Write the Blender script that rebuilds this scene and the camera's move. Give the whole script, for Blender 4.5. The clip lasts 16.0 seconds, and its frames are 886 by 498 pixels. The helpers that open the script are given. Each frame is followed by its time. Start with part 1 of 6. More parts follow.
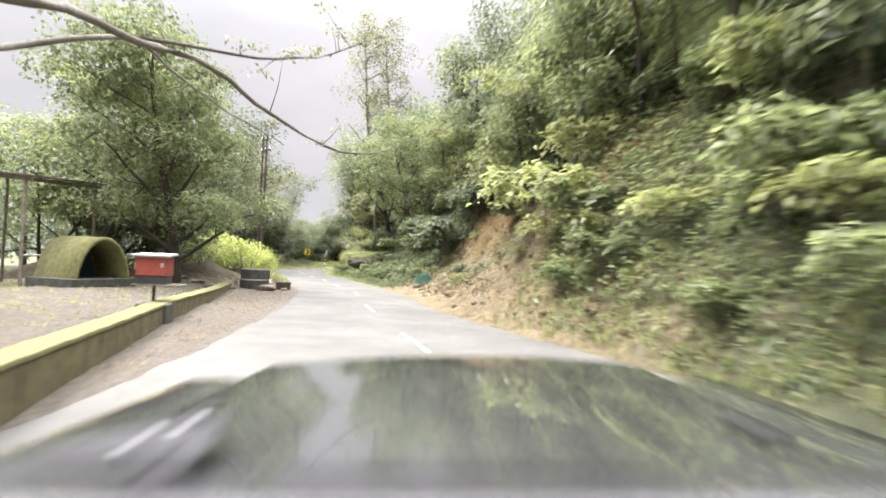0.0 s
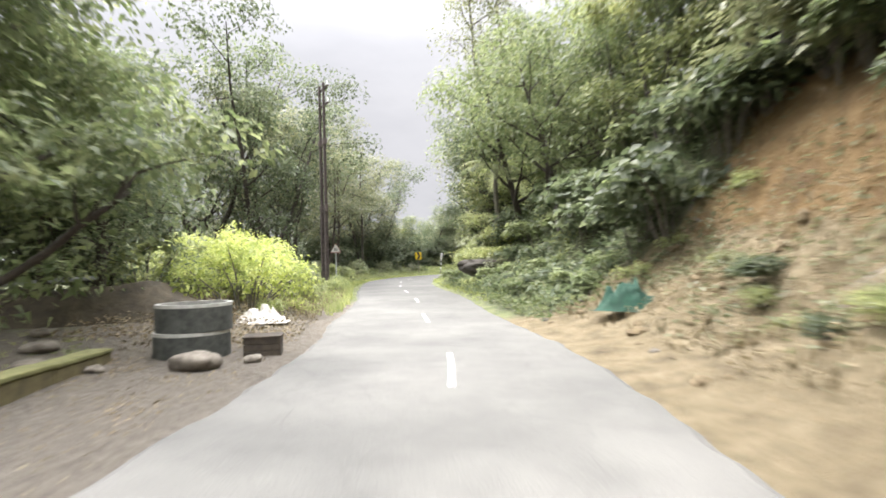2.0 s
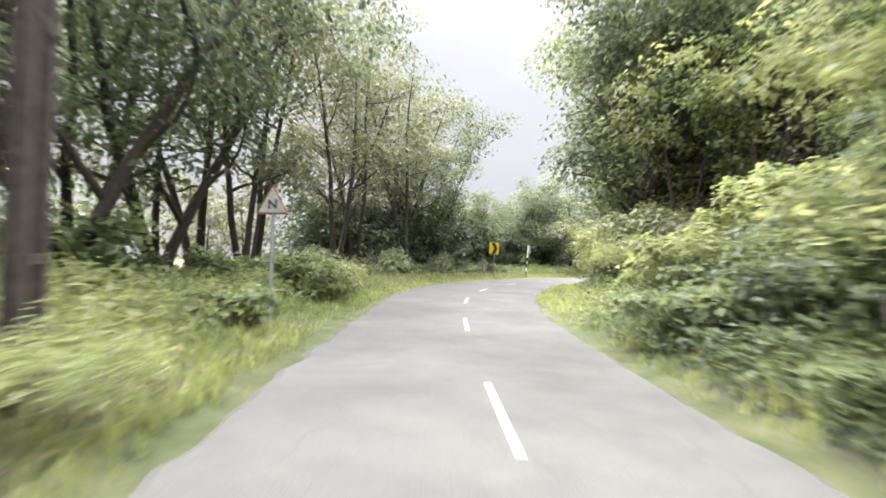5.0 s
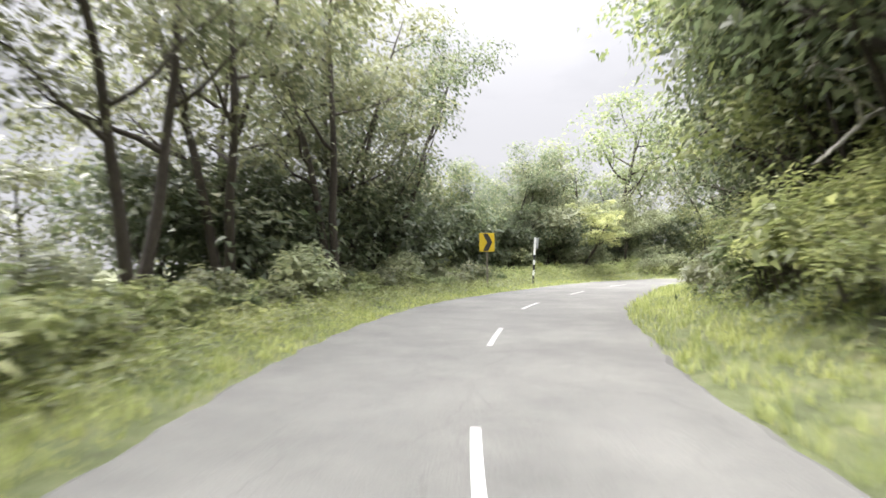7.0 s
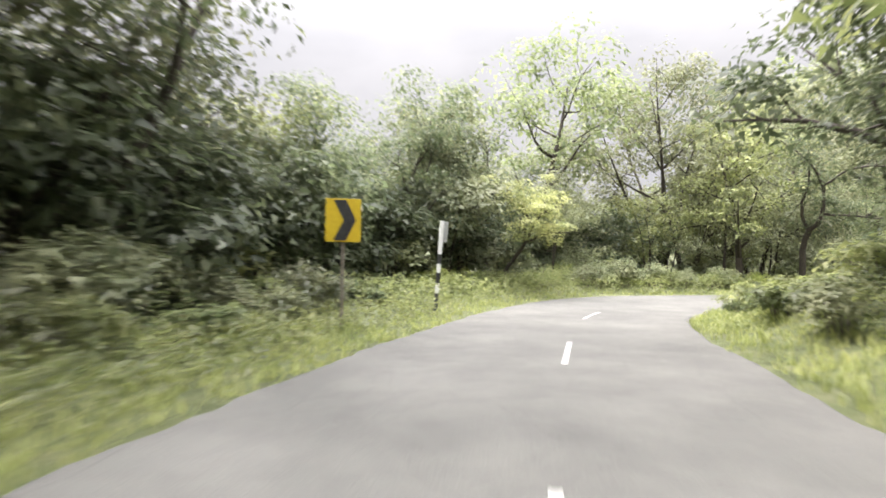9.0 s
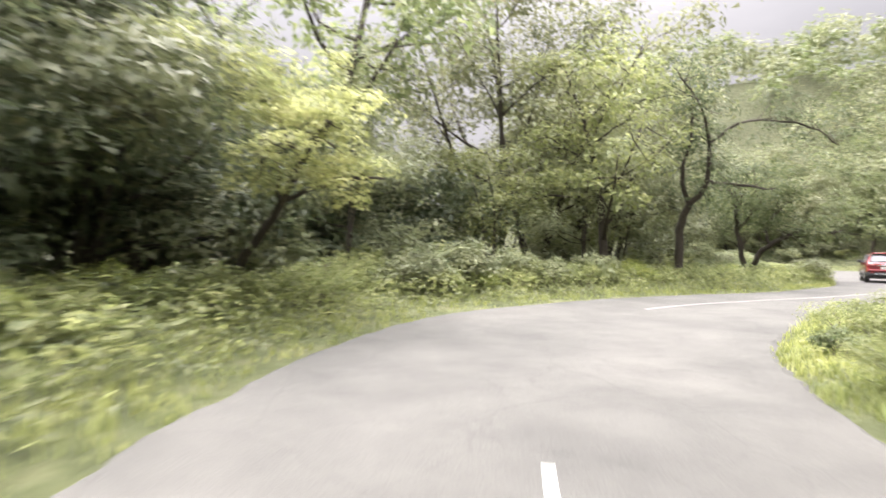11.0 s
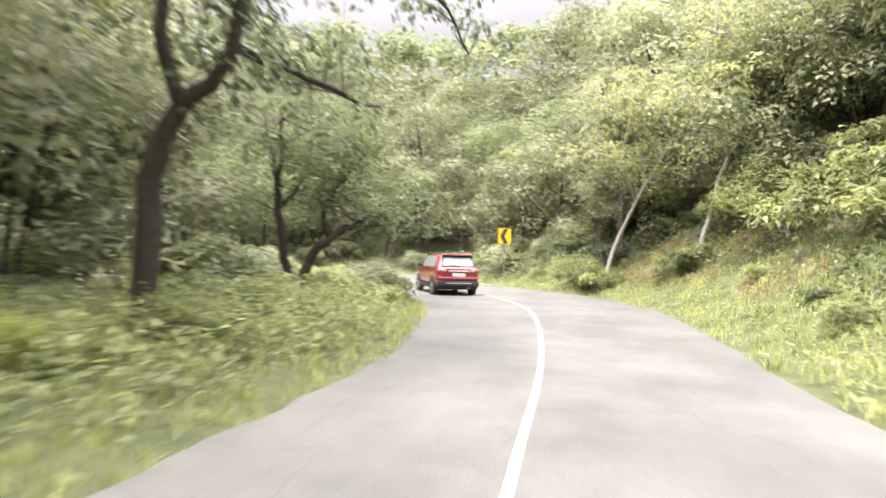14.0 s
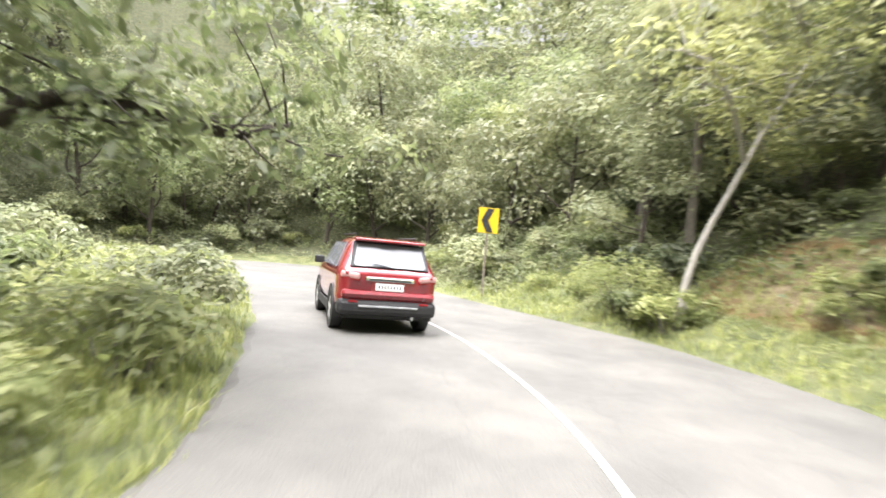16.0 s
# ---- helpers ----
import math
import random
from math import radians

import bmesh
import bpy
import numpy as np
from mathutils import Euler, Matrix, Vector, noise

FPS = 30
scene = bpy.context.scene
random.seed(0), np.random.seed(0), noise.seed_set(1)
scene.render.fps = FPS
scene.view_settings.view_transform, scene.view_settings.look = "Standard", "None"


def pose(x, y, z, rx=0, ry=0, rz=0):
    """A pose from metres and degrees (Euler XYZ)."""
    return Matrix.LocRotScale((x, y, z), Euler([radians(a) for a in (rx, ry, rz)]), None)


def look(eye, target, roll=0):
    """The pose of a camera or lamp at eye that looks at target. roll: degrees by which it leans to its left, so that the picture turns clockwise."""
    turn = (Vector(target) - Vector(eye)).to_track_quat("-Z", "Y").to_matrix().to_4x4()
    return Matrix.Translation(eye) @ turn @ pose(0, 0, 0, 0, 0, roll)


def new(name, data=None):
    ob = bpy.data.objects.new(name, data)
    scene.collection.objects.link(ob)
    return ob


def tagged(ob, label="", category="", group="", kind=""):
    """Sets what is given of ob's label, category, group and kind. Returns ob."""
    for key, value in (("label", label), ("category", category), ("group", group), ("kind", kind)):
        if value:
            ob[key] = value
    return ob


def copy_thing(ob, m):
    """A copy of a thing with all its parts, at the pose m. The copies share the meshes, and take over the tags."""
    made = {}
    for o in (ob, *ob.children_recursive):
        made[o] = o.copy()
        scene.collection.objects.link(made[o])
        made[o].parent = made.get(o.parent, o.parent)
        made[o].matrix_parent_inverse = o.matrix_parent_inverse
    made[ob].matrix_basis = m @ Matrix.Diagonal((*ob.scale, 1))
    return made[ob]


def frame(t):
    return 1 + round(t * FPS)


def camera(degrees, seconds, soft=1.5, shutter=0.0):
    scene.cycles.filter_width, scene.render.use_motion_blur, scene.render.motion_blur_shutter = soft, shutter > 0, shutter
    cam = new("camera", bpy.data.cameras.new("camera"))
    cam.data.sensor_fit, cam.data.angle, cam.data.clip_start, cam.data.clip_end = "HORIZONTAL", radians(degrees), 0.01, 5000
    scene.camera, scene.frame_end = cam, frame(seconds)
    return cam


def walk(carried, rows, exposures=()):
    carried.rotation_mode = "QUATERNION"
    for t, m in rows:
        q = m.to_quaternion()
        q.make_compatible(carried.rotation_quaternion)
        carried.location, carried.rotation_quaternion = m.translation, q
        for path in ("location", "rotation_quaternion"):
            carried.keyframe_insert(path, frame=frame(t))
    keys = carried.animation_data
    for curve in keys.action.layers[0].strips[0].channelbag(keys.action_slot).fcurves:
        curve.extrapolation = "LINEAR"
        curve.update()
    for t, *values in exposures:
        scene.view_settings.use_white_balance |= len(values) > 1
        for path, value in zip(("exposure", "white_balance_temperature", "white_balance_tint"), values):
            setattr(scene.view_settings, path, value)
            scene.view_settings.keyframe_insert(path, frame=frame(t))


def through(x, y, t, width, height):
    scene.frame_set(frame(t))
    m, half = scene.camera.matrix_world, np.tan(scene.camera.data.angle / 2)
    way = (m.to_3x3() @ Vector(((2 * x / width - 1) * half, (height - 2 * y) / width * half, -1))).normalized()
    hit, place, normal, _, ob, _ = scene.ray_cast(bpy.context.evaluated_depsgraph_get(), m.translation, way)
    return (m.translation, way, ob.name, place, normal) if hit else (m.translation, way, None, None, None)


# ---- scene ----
cam = camera(79.0, 16.0, soft=1.6, shutter=0.6)
walk(cam, [
    (0, pose(0.000, 0.000, 1.500, 91.54, -2.44, -0.00)),
    (0.5, pose(-0.163, 4.346, 1.500, 91.59, -1.27, 3.80)),
    (1, pose(-0.543, 8.540, 1.500, 91.05, -0.27, 6.82)),
    (1.5, pose(-1.183, 12.525, 1.500, 91.48, 1.00, 10.06)),
    (2, pose(-2.065, 16.280, 1.500, 91.40, 1.58, 13.33)),
    (2.5, pose(-3.085, 19.971, 1.500, 90.65, 1.55, 15.77)),
    (3, pose(-4.201, 23.508, 1.500, 90.48, -0.95, 16.81)),
    (3.5, pose(-5.434, 27.054, 1.500, 90.70, -1.62, 17.56)),
    (4, pose(-6.697, 30.791, 1.500, 90.66, -2.45, 18.04)),
    (4.5, pose(-7.993, 34.547, 1.500, 90.76, -2.33, 18.96)),
    (5, pose(-9.344, 38.453, 1.500, 90.94, -1.72, 20.12)),
    (5.5, pose(-10.692, 42.389, 1.500, 91.15, -0.92, 20.93)),
    (6, pose(-11.977, 46.233, 1.500, 91.31, -0.24, 20.80)),
    (6.5, pose(-13.141, 49.865, 1.500, 91.36, 0.03, 19.18)),
    (7, pose(-14.289, 53.339, 1.500, 91.16, 0.57, 17.26)),
    (7.5, pose(-15.308, 56.837, 1.500, 91.11, -0.31, 14.02)),
    (8, pose(-16.104, 60.403, 1.500, 91.60, -0.25, 10.44)),
    (8.5, pose(-16.825, 64.164, 1.500, 91.56, -0.51, 7.22)),
    (9, pose(-17.178, 68.196, 1.500, 91.37, -0.92, 4.02)),
    (9.5, pose(-17.166, 72.215, 1.500, 91.11, -1.34, 0.33)),
    (10, pose(-16.794, 75.939, 1.500, 90.84, -1.61, -4.36)),
    (10.5, pose(-16.066, 79.083, 1.500, 90.64, -1.56, -10.58)),
    (11, pose(-15.309, 81.941, 1.500, 90.14, -0.70, -17.42)),
    (11.5, pose(-14.259, 84.603, 1.500, 89.78, 0.18, -24.88)),
    (12, pose(-12.848, 87.006, 1.500, 89.67, -0.74, -32.98)),
    (12.5, pose(-11.069, 89.176, 1.500, 89.41, -0.43, -41.66)),
    (13, pose(-8.910, 91.221, 1.500, 89.74, -0.38, -49.90)),
    (13.5, pose(-6.376, 93.006, 1.500, 90.97, -0.88, -58.72)),
    (14, pose(-3.598, 94.462, 1.500, 90.92, -1.63, -66.34)),
    (14.5, pose(-0.641, 95.654, 1.500, 90.05, -2.95, -72.02)),
    (15, pose(2.363, 96.591, 1.500, 89.74, -4.33, -74.31)),
    (15.5, pose(5.050, 97.456, 1.500, 90.14, -4.56, -73.63)),
    (16, pose(7.850, 98.356, 1.500, 90.52, -5.22, -69.31)),
], exposures=[(0.0, 2.12, 6500, 14), (2.0, 2.1, 6400, 13), (3.5, 2.22, 6280, 13), (8.0, 2.17, 6450, 13), (10.5, 2.02, 6550, 17), (12.0, 2.0, 6550, 17), (14.0, 2.12, 6600, 17), (16.0, 2.22, 6500, 15)])


# ---- world, sun ----
SUN_EL, SUN_AZ = 57.0, 288.0      # degrees; the azimuth runs clockwise from +y
world = bpy.data.worlds.new("overcast")
scene.world = world
world.use_nodes = True
wn, wl = world.node_tree.nodes, world.node_tree.links
wn.clear()
w_out, w_bg = wn.new("ShaderNodeOutputWorld"), wn.new("ShaderNodeBackground")
w_sky, w_mix = wn.new("ShaderNodeTexSky"), wn.new("ShaderNodeMix")
w_sky.sky_type, w_sky.sun_disc = "NISHITA", False
w_sky.sun_elevation, w_sky.sun_rotation = radians(SUN_EL), radians(SUN_AZ)
w_co, w_noise, w_ramp = wn.new("ShaderNodeTexCoord"), wn.new("ShaderNodeTexNoise"), wn.new("ShaderNodeValToRGB")
w_map, w_dim = wn.new("ShaderNodeMapping"), wn.new("ShaderNodeVectorMath")
w_map.inputs["Scale"].default_value = (1.0, 1.0, 2.6)
w_noise.inputs["Scale"].default_value, w_noise.inputs["Detail"].default_value = 1.6, 6.0
w_noise.inputs["Roughness"].default_value = 0.55
w_ramp.color_ramp.elements[0].position, w_ramp.color_ramp.elements[0].color = 0.32, (0.82, 0.832, 0.855, 1)
w_ramp.color_ramp.elements[1].position, w_ramp.color_ramp.elements[1].color = 0.64, (1.12, 1.12, 1.13, 1)
w_mix.data_type = "RGBA"
w_mix.inputs[0].default_value = 0.93
w_dim.operation = "SCALE"
w_dim.inputs["Scale"].default_value = 0.1
w_bg.inputs["Strength"].default_value = 1.0
wl.new(w_co.outputs["Generated"], w_map.inputs["Vector"])
wl.new(w_map.outputs[0], w_noise.inputs["Vector"])
wl.new(w_noise.outputs["Fac"], w_ramp.inputs[0])
wl.new(w_sky.outputs[0], w_dim.inputs[0])
wl.new(w_dim.outputs[0], w_mix.inputs[6])
wl.new(w_ramp.outputs[0], w_mix.inputs[7])
# an overcast sky is brighter overhead than at the horizon
w_sep, w_rise, w_lift = wn.new("ShaderNodeSeparateXYZ"), wn.new("ShaderNodeMapRange"), wn.new("ShaderNodeVectorMath")
w_lift.operation = "SCALE"
w_pow, w_add = wn.new("ShaderNodeMath"), wn.new("ShaderNodeMath")
w_pow.operation, w_add.operation = "POWER", "MULTIPLY_ADD"
w_pow.inputs[1].default_value = 4.6
w_add.inputs[1].default_value, w_add.inputs[2].default_value = 4.7, 0.170
wl.new(w_rise.outputs[0], w_pow.inputs[0])
wl.new(w_pow.outputs[0], w_add.inputs[0])
wl.new(w_co.outputs["Generated"], w_sep.inputs[0])
wl.new(w_sep.outputs["Z"], w_rise.inputs["Value"])
wl.new(w_mix.outputs[2], w_lift.inputs[0])
wl.new(w_add.outputs[0], w_lift.inputs["Scale"])
wl.new(w_lift.outputs[0], w_bg.inputs["Color"])
wl.new(w_bg.outputs[0], w_out.inputs["Surface"])

sun = new("sun", bpy.data.lights.new("sun", "SUN"))
sun.data.energy, sun.data.angle, sun.data.color = 1.7, radians(24.0), (1.0, 0.97, 0.92)
_az, _el = radians(SUN_AZ), radians(SUN_EL)
sun.matrix_world = look((0, 0, 60), Vector((0, 0, 60)) - Vector((math.sin(_az) * math.cos(_el), math.cos(_az) * math.cos(_el), math.sin(_el))))

# ---- materials ----
def material(name, base, rough=0.7, metal=0.0):
    m = bpy.data.materials.new(name)
    m.use_nodes = True
    b = m.node_tree.nodes["Principled BSDF"]
    b.inputs["Base Color"].default_value = (*base, 1)
    b.inputs["Roughness"].default_value, b.inputs["Metallic"].default_value = rough, metal
    return m, m.node_tree.nodes, m.node_tree.links, b


def noise_ramp(nodes, links, scale, stops, detail=6.0, rough=0.6, vector=None):
    """A colour ramp over noise in object space; stops: (position, colour)."""
    n, r = nodes.new("ShaderNodeTexNoise"), nodes.new("ShaderNodeValToRGB")
    n.inputs["Scale"].default_value, n.inputs["Detail"].default_value, n.inputs["Roughness"].default_value = scale, detail, rough
    if vector is None:
        vector = nodes.new("ShaderNodeTexCoord").outputs["Object"]
    links.new(vector, n.inputs["Vector"])
    links.new(n.outputs["Fac"], r.inputs[0])
    e = r.color_ramp.elements
    while len(e) < len(stops):
        e.new(0.5)
    for el, (p, c) in zip(e, stops):
        el.position, el.color = p, (*c, 1)
    return r.outputs[0], n.outputs["Fac"]


def mixed(nodes, links, fac, a, b, kind="MIX"):
    x = nodes.new("ShaderNodeMix")
    x.data_type, x.blend_type = "RGBA", kind
    for sock, v in ((x.inputs[0], fac), (x.inputs[6], a), (x.inputs[7], b)):
        if isinstance(v, (int, float)):
            sock.default_value = v
        elif isinstance(v, tuple):
            sock.default_value = (*v, 1)
        else:
            links.new(v, sock)
    return x.outputs[2]


def bump(nodes, links, bsdf, height, strength, distance=0.02):
    b = nodes.new("ShaderNodeBump")
    b.inputs["Strength"].default_value, b.inputs["Distance"].default_value = strength, distance
    links.new(height, b.inputs["Height"])
    links.new(b.outputs[0], bsdf.inputs["Normal"])


def leaf_material(name, dark, mid, light, gloss=0.45, through=0.3):
    """Leaves: each one its own tone, light that comes through the blade."""
    m, n, l, b = material(name, mid, gloss)
    b.inputs["Specular IOR Level"].default_value = 0.32
    geo, ramp = n.new("ShaderNodeNewGeometry"), n.new("ShaderNodeValToRGB")
    e = ramp.color_ramp.elements
    e.new(0.5)
    for el, p, c in zip(e, (0.0, 0.55, 1.0), (dark, mid, light)):
        el.position, el.color = p, (*c, 1)
    l.new(geo.outputs["Random Per Island"], ramp.inputs[0])
    patch, _ = noise_ramp(n, l, 0.75, ((0.32, (0.66, 0.70, 0.62)), (0.68, (1.34, 1.26, 1.12))), 2.5)
    col = mixed(n, l, 0.9, ramp.outputs[0], patch, "MULTIPLY")
    info = n.new("ShaderNodeObjectInfo")
    hue = n.new("ShaderNodeHueSaturation")
    ran = n.new("ShaderNodeMapRange")
    ran.inputs["To Min"].default_value, ran.inputs["To Max"].default_value = 0.75, 1.25
    l.new(info.outputs["Random"], ran.inputs["Value"])
    l.new(ran.outputs[0], hue.inputs["Value"])
    l.new(col, hue.inputs["Color"])
    l.new(hue.outputs[0], b.inputs["Base Color"])
    tr, mx = n.new("ShaderNodeBsdfTranslucent"), n.new("ShaderNodeMixShader")
    warm = mixed(n, l, 1.0, hue.outputs[0], (1.46, 1.46, 1.28), "MULTIPLY")
    l.new(warm, tr.inputs["Color"])
    mx.inputs[0].default_value = through
    l.new(b.outputs[0], mx.inputs[1])
    l.new(tr.outputs[0], mx.inputs[2])
    l.new(mx.outputs[0], n["Material Output"].inputs["Surface"])
    return m


LEAF_DEEP = leaf_material("leaf_deep_green", (0.066, 0.085, 0.052), (0.100, 0.124, 0.077), (0.155, 0.176, 0.122), 0.42, 0.5)
LEAF_MID = leaf_material("leaf_mid_green", (0.098, 0.126, 0.064), (0.148, 0.180, 0.096), (0.214, 0.240, 0.146), 0.42, 0.5)
LEAF_BRIGHT = leaf_material("leaf_yellow_green", (0.150, 0.178, 0.076), (0.214, 0.240, 0.116), (0.30, 0.32, 0.18), 0.45, 0.5)
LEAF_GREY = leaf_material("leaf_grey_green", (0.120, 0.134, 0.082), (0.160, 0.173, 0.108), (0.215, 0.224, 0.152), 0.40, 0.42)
# paled beyond the leaves' own green: haze and glare put into the colour
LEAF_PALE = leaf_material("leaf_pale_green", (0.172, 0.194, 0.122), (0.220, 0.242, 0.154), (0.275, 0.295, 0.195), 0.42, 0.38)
LEAF_BROWN = leaf_material("leaf_dry_brown", (0.10, 0.078, 0.045), (0.17, 0.135, 0.085), (0.26, 0.22, 0.15), 0.6, 0.15)
# yellow-green crowns made brighter in the leaf itself, as if the sun lit them
LEAF_STRAW = leaf_material("leaf_pale_yellow_green", (0.225, 0.245, 0.115), (0.30, 0.32, 0.165), (0.40, 0.415, 0.24), 0.45, 0.5)
# lighter copy of LEAF_BRIGHT: sunshine on the yellow-green bushes put into the colour
LEAF_LIME = leaf_material("leaf_lime_green", (0.20, 0.24, 0.070), (0.28, 0.32, 0.105), (0.38, 0.41, 0.17), 0.45, 0.45)
GRASS = leaf_material("grass_blade", (0.150, 0.180, 0.066), (0.240, 0.268, 0.112), (0.34, 0.36, 0.18), 0.55, 0.45)


def bark_material(name, a, b_):
    m, n, l, b = material(name, a, 0.9)
    tc, mp = n.new("ShaderNodeTexCoord"), n.new("ShaderNodeMapping")
    mp.inputs["Scale"].default_value = (7, 7, 1.6)
    l.new(tc.outputs["Object"], mp.inputs["Vector"])
    col, f = noise_ramp(n, l, 3.0, ((0.3, a), (0.7, b_)), 8.0, 0.7, mp.outputs[0])
    l.new(col, b.inputs["Base Color"])
    bump(n, l, b, f, 0.7, 0.03)
    return m


BARK_DARK = bark_material("bark_dark", (0.022, 0.018, 0.014), (0.075, 0.060, 0.047))
BARK_PALE = bark_material("bark_pale", (0.20, 0.19, 0.165), (0.42, 0.40, 0.355))
BARK_GREY = bark_material("bark_grey", (0.075, 0.067, 0.055), (0.20, 0.18, 0.15))


def ground_material():
    """Grass, litter, bare clay and gravel, shared out by the sheet's own cover values."""
    m, n, l, b = material("ground_cover", (0.1, 0.1, 0.05), 0.95)
    grass, gf = noise_ramp(n, l, 1.3, ((0.3, (0.065, 0.080, 0.030)), (0.5, (0.145, 0.165, 0.064)), (0.72, (0.25, 0.245, 0.125))), 8.0, 0.7)
    litter, _ = noise_ramp(n, l, 3.0, ((0.35, (0.055, 0.064, 0.030)), (0.7, (0.135, 0.140, 0.072))), 6.0)
    clay, cf = noise_ramp(n, l, 1.1, ((0.3, (0.100, 0.058, 0.020)), (0.5, (0.185, 0.115, 0.042)), (0.72, (0.25, 0.172, 0.080))), 9.0, 0.72)
    sand, _ = noise_ramp(n, l, 2.2, ((0.3, (0.105, 0.078, 0.040)), (0.5, (0.205, 0.160, 0.088)), (0.7, (0.30, 0.245, 0.152))), 9.0, 0.7)
    gravel, vf = noise_ramp(n, l, 9.0, ((0.3, (0.075, 0.063, 0.047)), (0.5, (0.155, 0.132, 0.102)), (0.72, (0.26, 0.23, 0.185))), 10.0, 0.75)
    col = grass
    for name, c in (("litter", litter), ("clay", clay), ("sand", sand), ("gravel", gravel)):
        a = n.new("ShaderNodeAttribute")
        a.attribute_name = name
        ragged, _ = noise_ramp(n, l, 2.6, ((0.3, (-0.35,) * 3), (0.7, (0.35,) * 3)), 6.0, 0.7)
        add = n.new("ShaderNodeMath")
        add.operation = "ADD"
        l.new(a.outputs["Fac"], add.inputs[0])
        l.new(ragged, add.inputs[1])
        st = n.new("ShaderNodeMapRange")
        st.inputs["From Min"].default_value, st.inputs["From Max"].default_value = 0.38, 0.62
        l.new(add.outputs[0], st.inputs["Value"])
        col = mixed(n, l, st.outputs[0], col, c)
    l.new(col, b.inputs["Base Color"])
    clod, lump_f = noise_ramp(n, l, 2.4, ((0.3, (0, 0, 0)), (0.7, (1, 1, 1))), 8.0, 0.7)
    both = mixed(n, l, 0.25, clod, vf)
    bump(n, l, b, both, 1.0, 0.22)
    return m


GROUND = ground_material()


def asphalt_material():
    m, n, l, b = material("worn_asphalt", (0.2, 0.2, 0.19), 0.85)
    broad, _ = noise_ramp(n, l, 0.35, ((0.3, (0.079, 0.0772, 0.071)), (0.7, (0.131, 0.1272, 0.116))), 5.0)
    grain, gf = noise_ramp(n, l, 55.0, ((0.35, (0.62, 0.62, 0.62)), (0.65, (1.18, 1.17, 1.15))), 3.0)
    stain, sf = noise_ramp(n, l, 0.9, ((0.36, (0.76, 0.755, 0.75)), (0.58, (1.05, 1.045, 1.03))), 9.0, 0.7)
    crack, mask = n.new("ShaderNodeTexVoronoi"), n.new("ShaderNodeMapRange")
    crack.feature = "DISTANCE_TO_EDGE"
    crack.inputs["Scale"].default_value = 0.55
    tc, wob = n.new("ShaderNodeTexCoord"), n.new("ShaderNodeTexNoise")
    wob.inputs["Scale"].default_value, wob.inputs["Detail"].default_value = 1.4, 8.0
    warp = mixed(n, l, 0.45, tc.outputs["Object"], wob.outputs["Color"], "ADD")
    l.new(tc.outputs["Object"], wob.inputs["Vector"])
    l.new(warp, crack.inputs["Vector"])
    mask.inputs["From Max"].default_value = 0.010
    mask.inputs["To Min"].default_value = 0.68
    l.new(crack.outputs["Distance"], mask.inputs["Value"])
    col = mixed(n, l, 0.8, broad, grain, "MULTIPLY")
    col = mixed(n, l, 0.8, col, stain, "MULTIPLY")
    l.new(mixed(n, l, sf, col, mixed(n, l, 1.0, col, mask.outputs[0], "MULTIPLY")), b.inputs["Base Color"])
    bump(n, l, b, gf, 0.5, 0.01)
    return m


ASPHALT = asphalt_material()


def speckled(name, a, c, scale, rough=0.9, metal=0.0, strength=0.4, distance=0.02):
    m, n, l, b = material(name, a, rough, metal)
    col, f = noise_ramp(n, l, scale, ((0.32, a), (0.68, c)), 8.0, 0.65)
    l.new(col, b.inputs["Base Color"])
    bump(n, l, b, f, strength, distance)
    return m


LINE_PAINT = speckled("worn_road_paint", (0.20, 0.195, 0.183), (0.38, 0.37, 0.345), 14.0, 0.7)
MOSS_STONE = speckled("mossy_masonry", (0.050, 0.040, 0.020), (0.14, 0.118, 0.050), 5.0)
MOSS_TOP = speckled("moss", (0.075, 0.078, 0.026), (0.165, 0.158, 0.062), 6.0, 0.95)
CONCRETE_DARK = speckled("weathered_concrete", (0.022, 0.024, 0.020), (0.075, 0.078, 0.066), 6.0, 0.85)
CONCRETE_RIM = speckled("pale_concrete", (0.24, 0.24, 0.21), (0.44, 0.43, 0.39), 8.0, 0.9)
STONE = speckled("grey_stone", (0.075, 0.063, 0.048), (0.20, 0.175, 0.14), 5.0, 0.9, 0, 0.7, 0.04)
CLOD = speckled("tan_earth_clod", (0.075, 0.052, 0.026), (0.20, 0.155, 0.088), 4.0, 0.95, 0, 0.8, 0.05)
ROCK_DARK = speckled("dark_rock", (0.022, 0.019, 0.015), (0.085, 0.074, 0.060), 2.2, 0.9, 0, 0.9, 0.12)
STEEL_RUST = speckled("rusty_steel", (0.042, 0.034, 0.030), (0.11, 0.086, 0.076), 7.0, 0.8, 0.2)
STEEL_GREY = speckled("galvanised_steel", (0.30, 0.31, 0.32), (0.46, 0.47, 0.48), 9.0, 0.5, 0.6)
WHITE_PAINT = speckled("white_paint", (0.62, 0.62, 0.60), (0.80, 0.80, 0.78), 6.0, 0.5)
BLACK_PAINT = speckled("black_paint", (0.012, 0.012, 0.013), (0.035, 0.035, 0.035), 6.0, 0.5)
YELLOW_SIGN = speckled("yellow_sign_sheet", (0.52, 0.36, 0.012), (0.62, 0.45, 0.020), 8.0, 0.4)
RED_SIGN = speckled("faded_red_sign_sheet", (0.14, 0.055, 0.045), (0.26, 0.11, 0.09), 8.0, 0.5)
SIGN_BACK = speckled("sign_back_metal", (0.33, 0.34, 0.34), (0.48, 0.49, 0.49), 9.0, 0.45, 0.5)
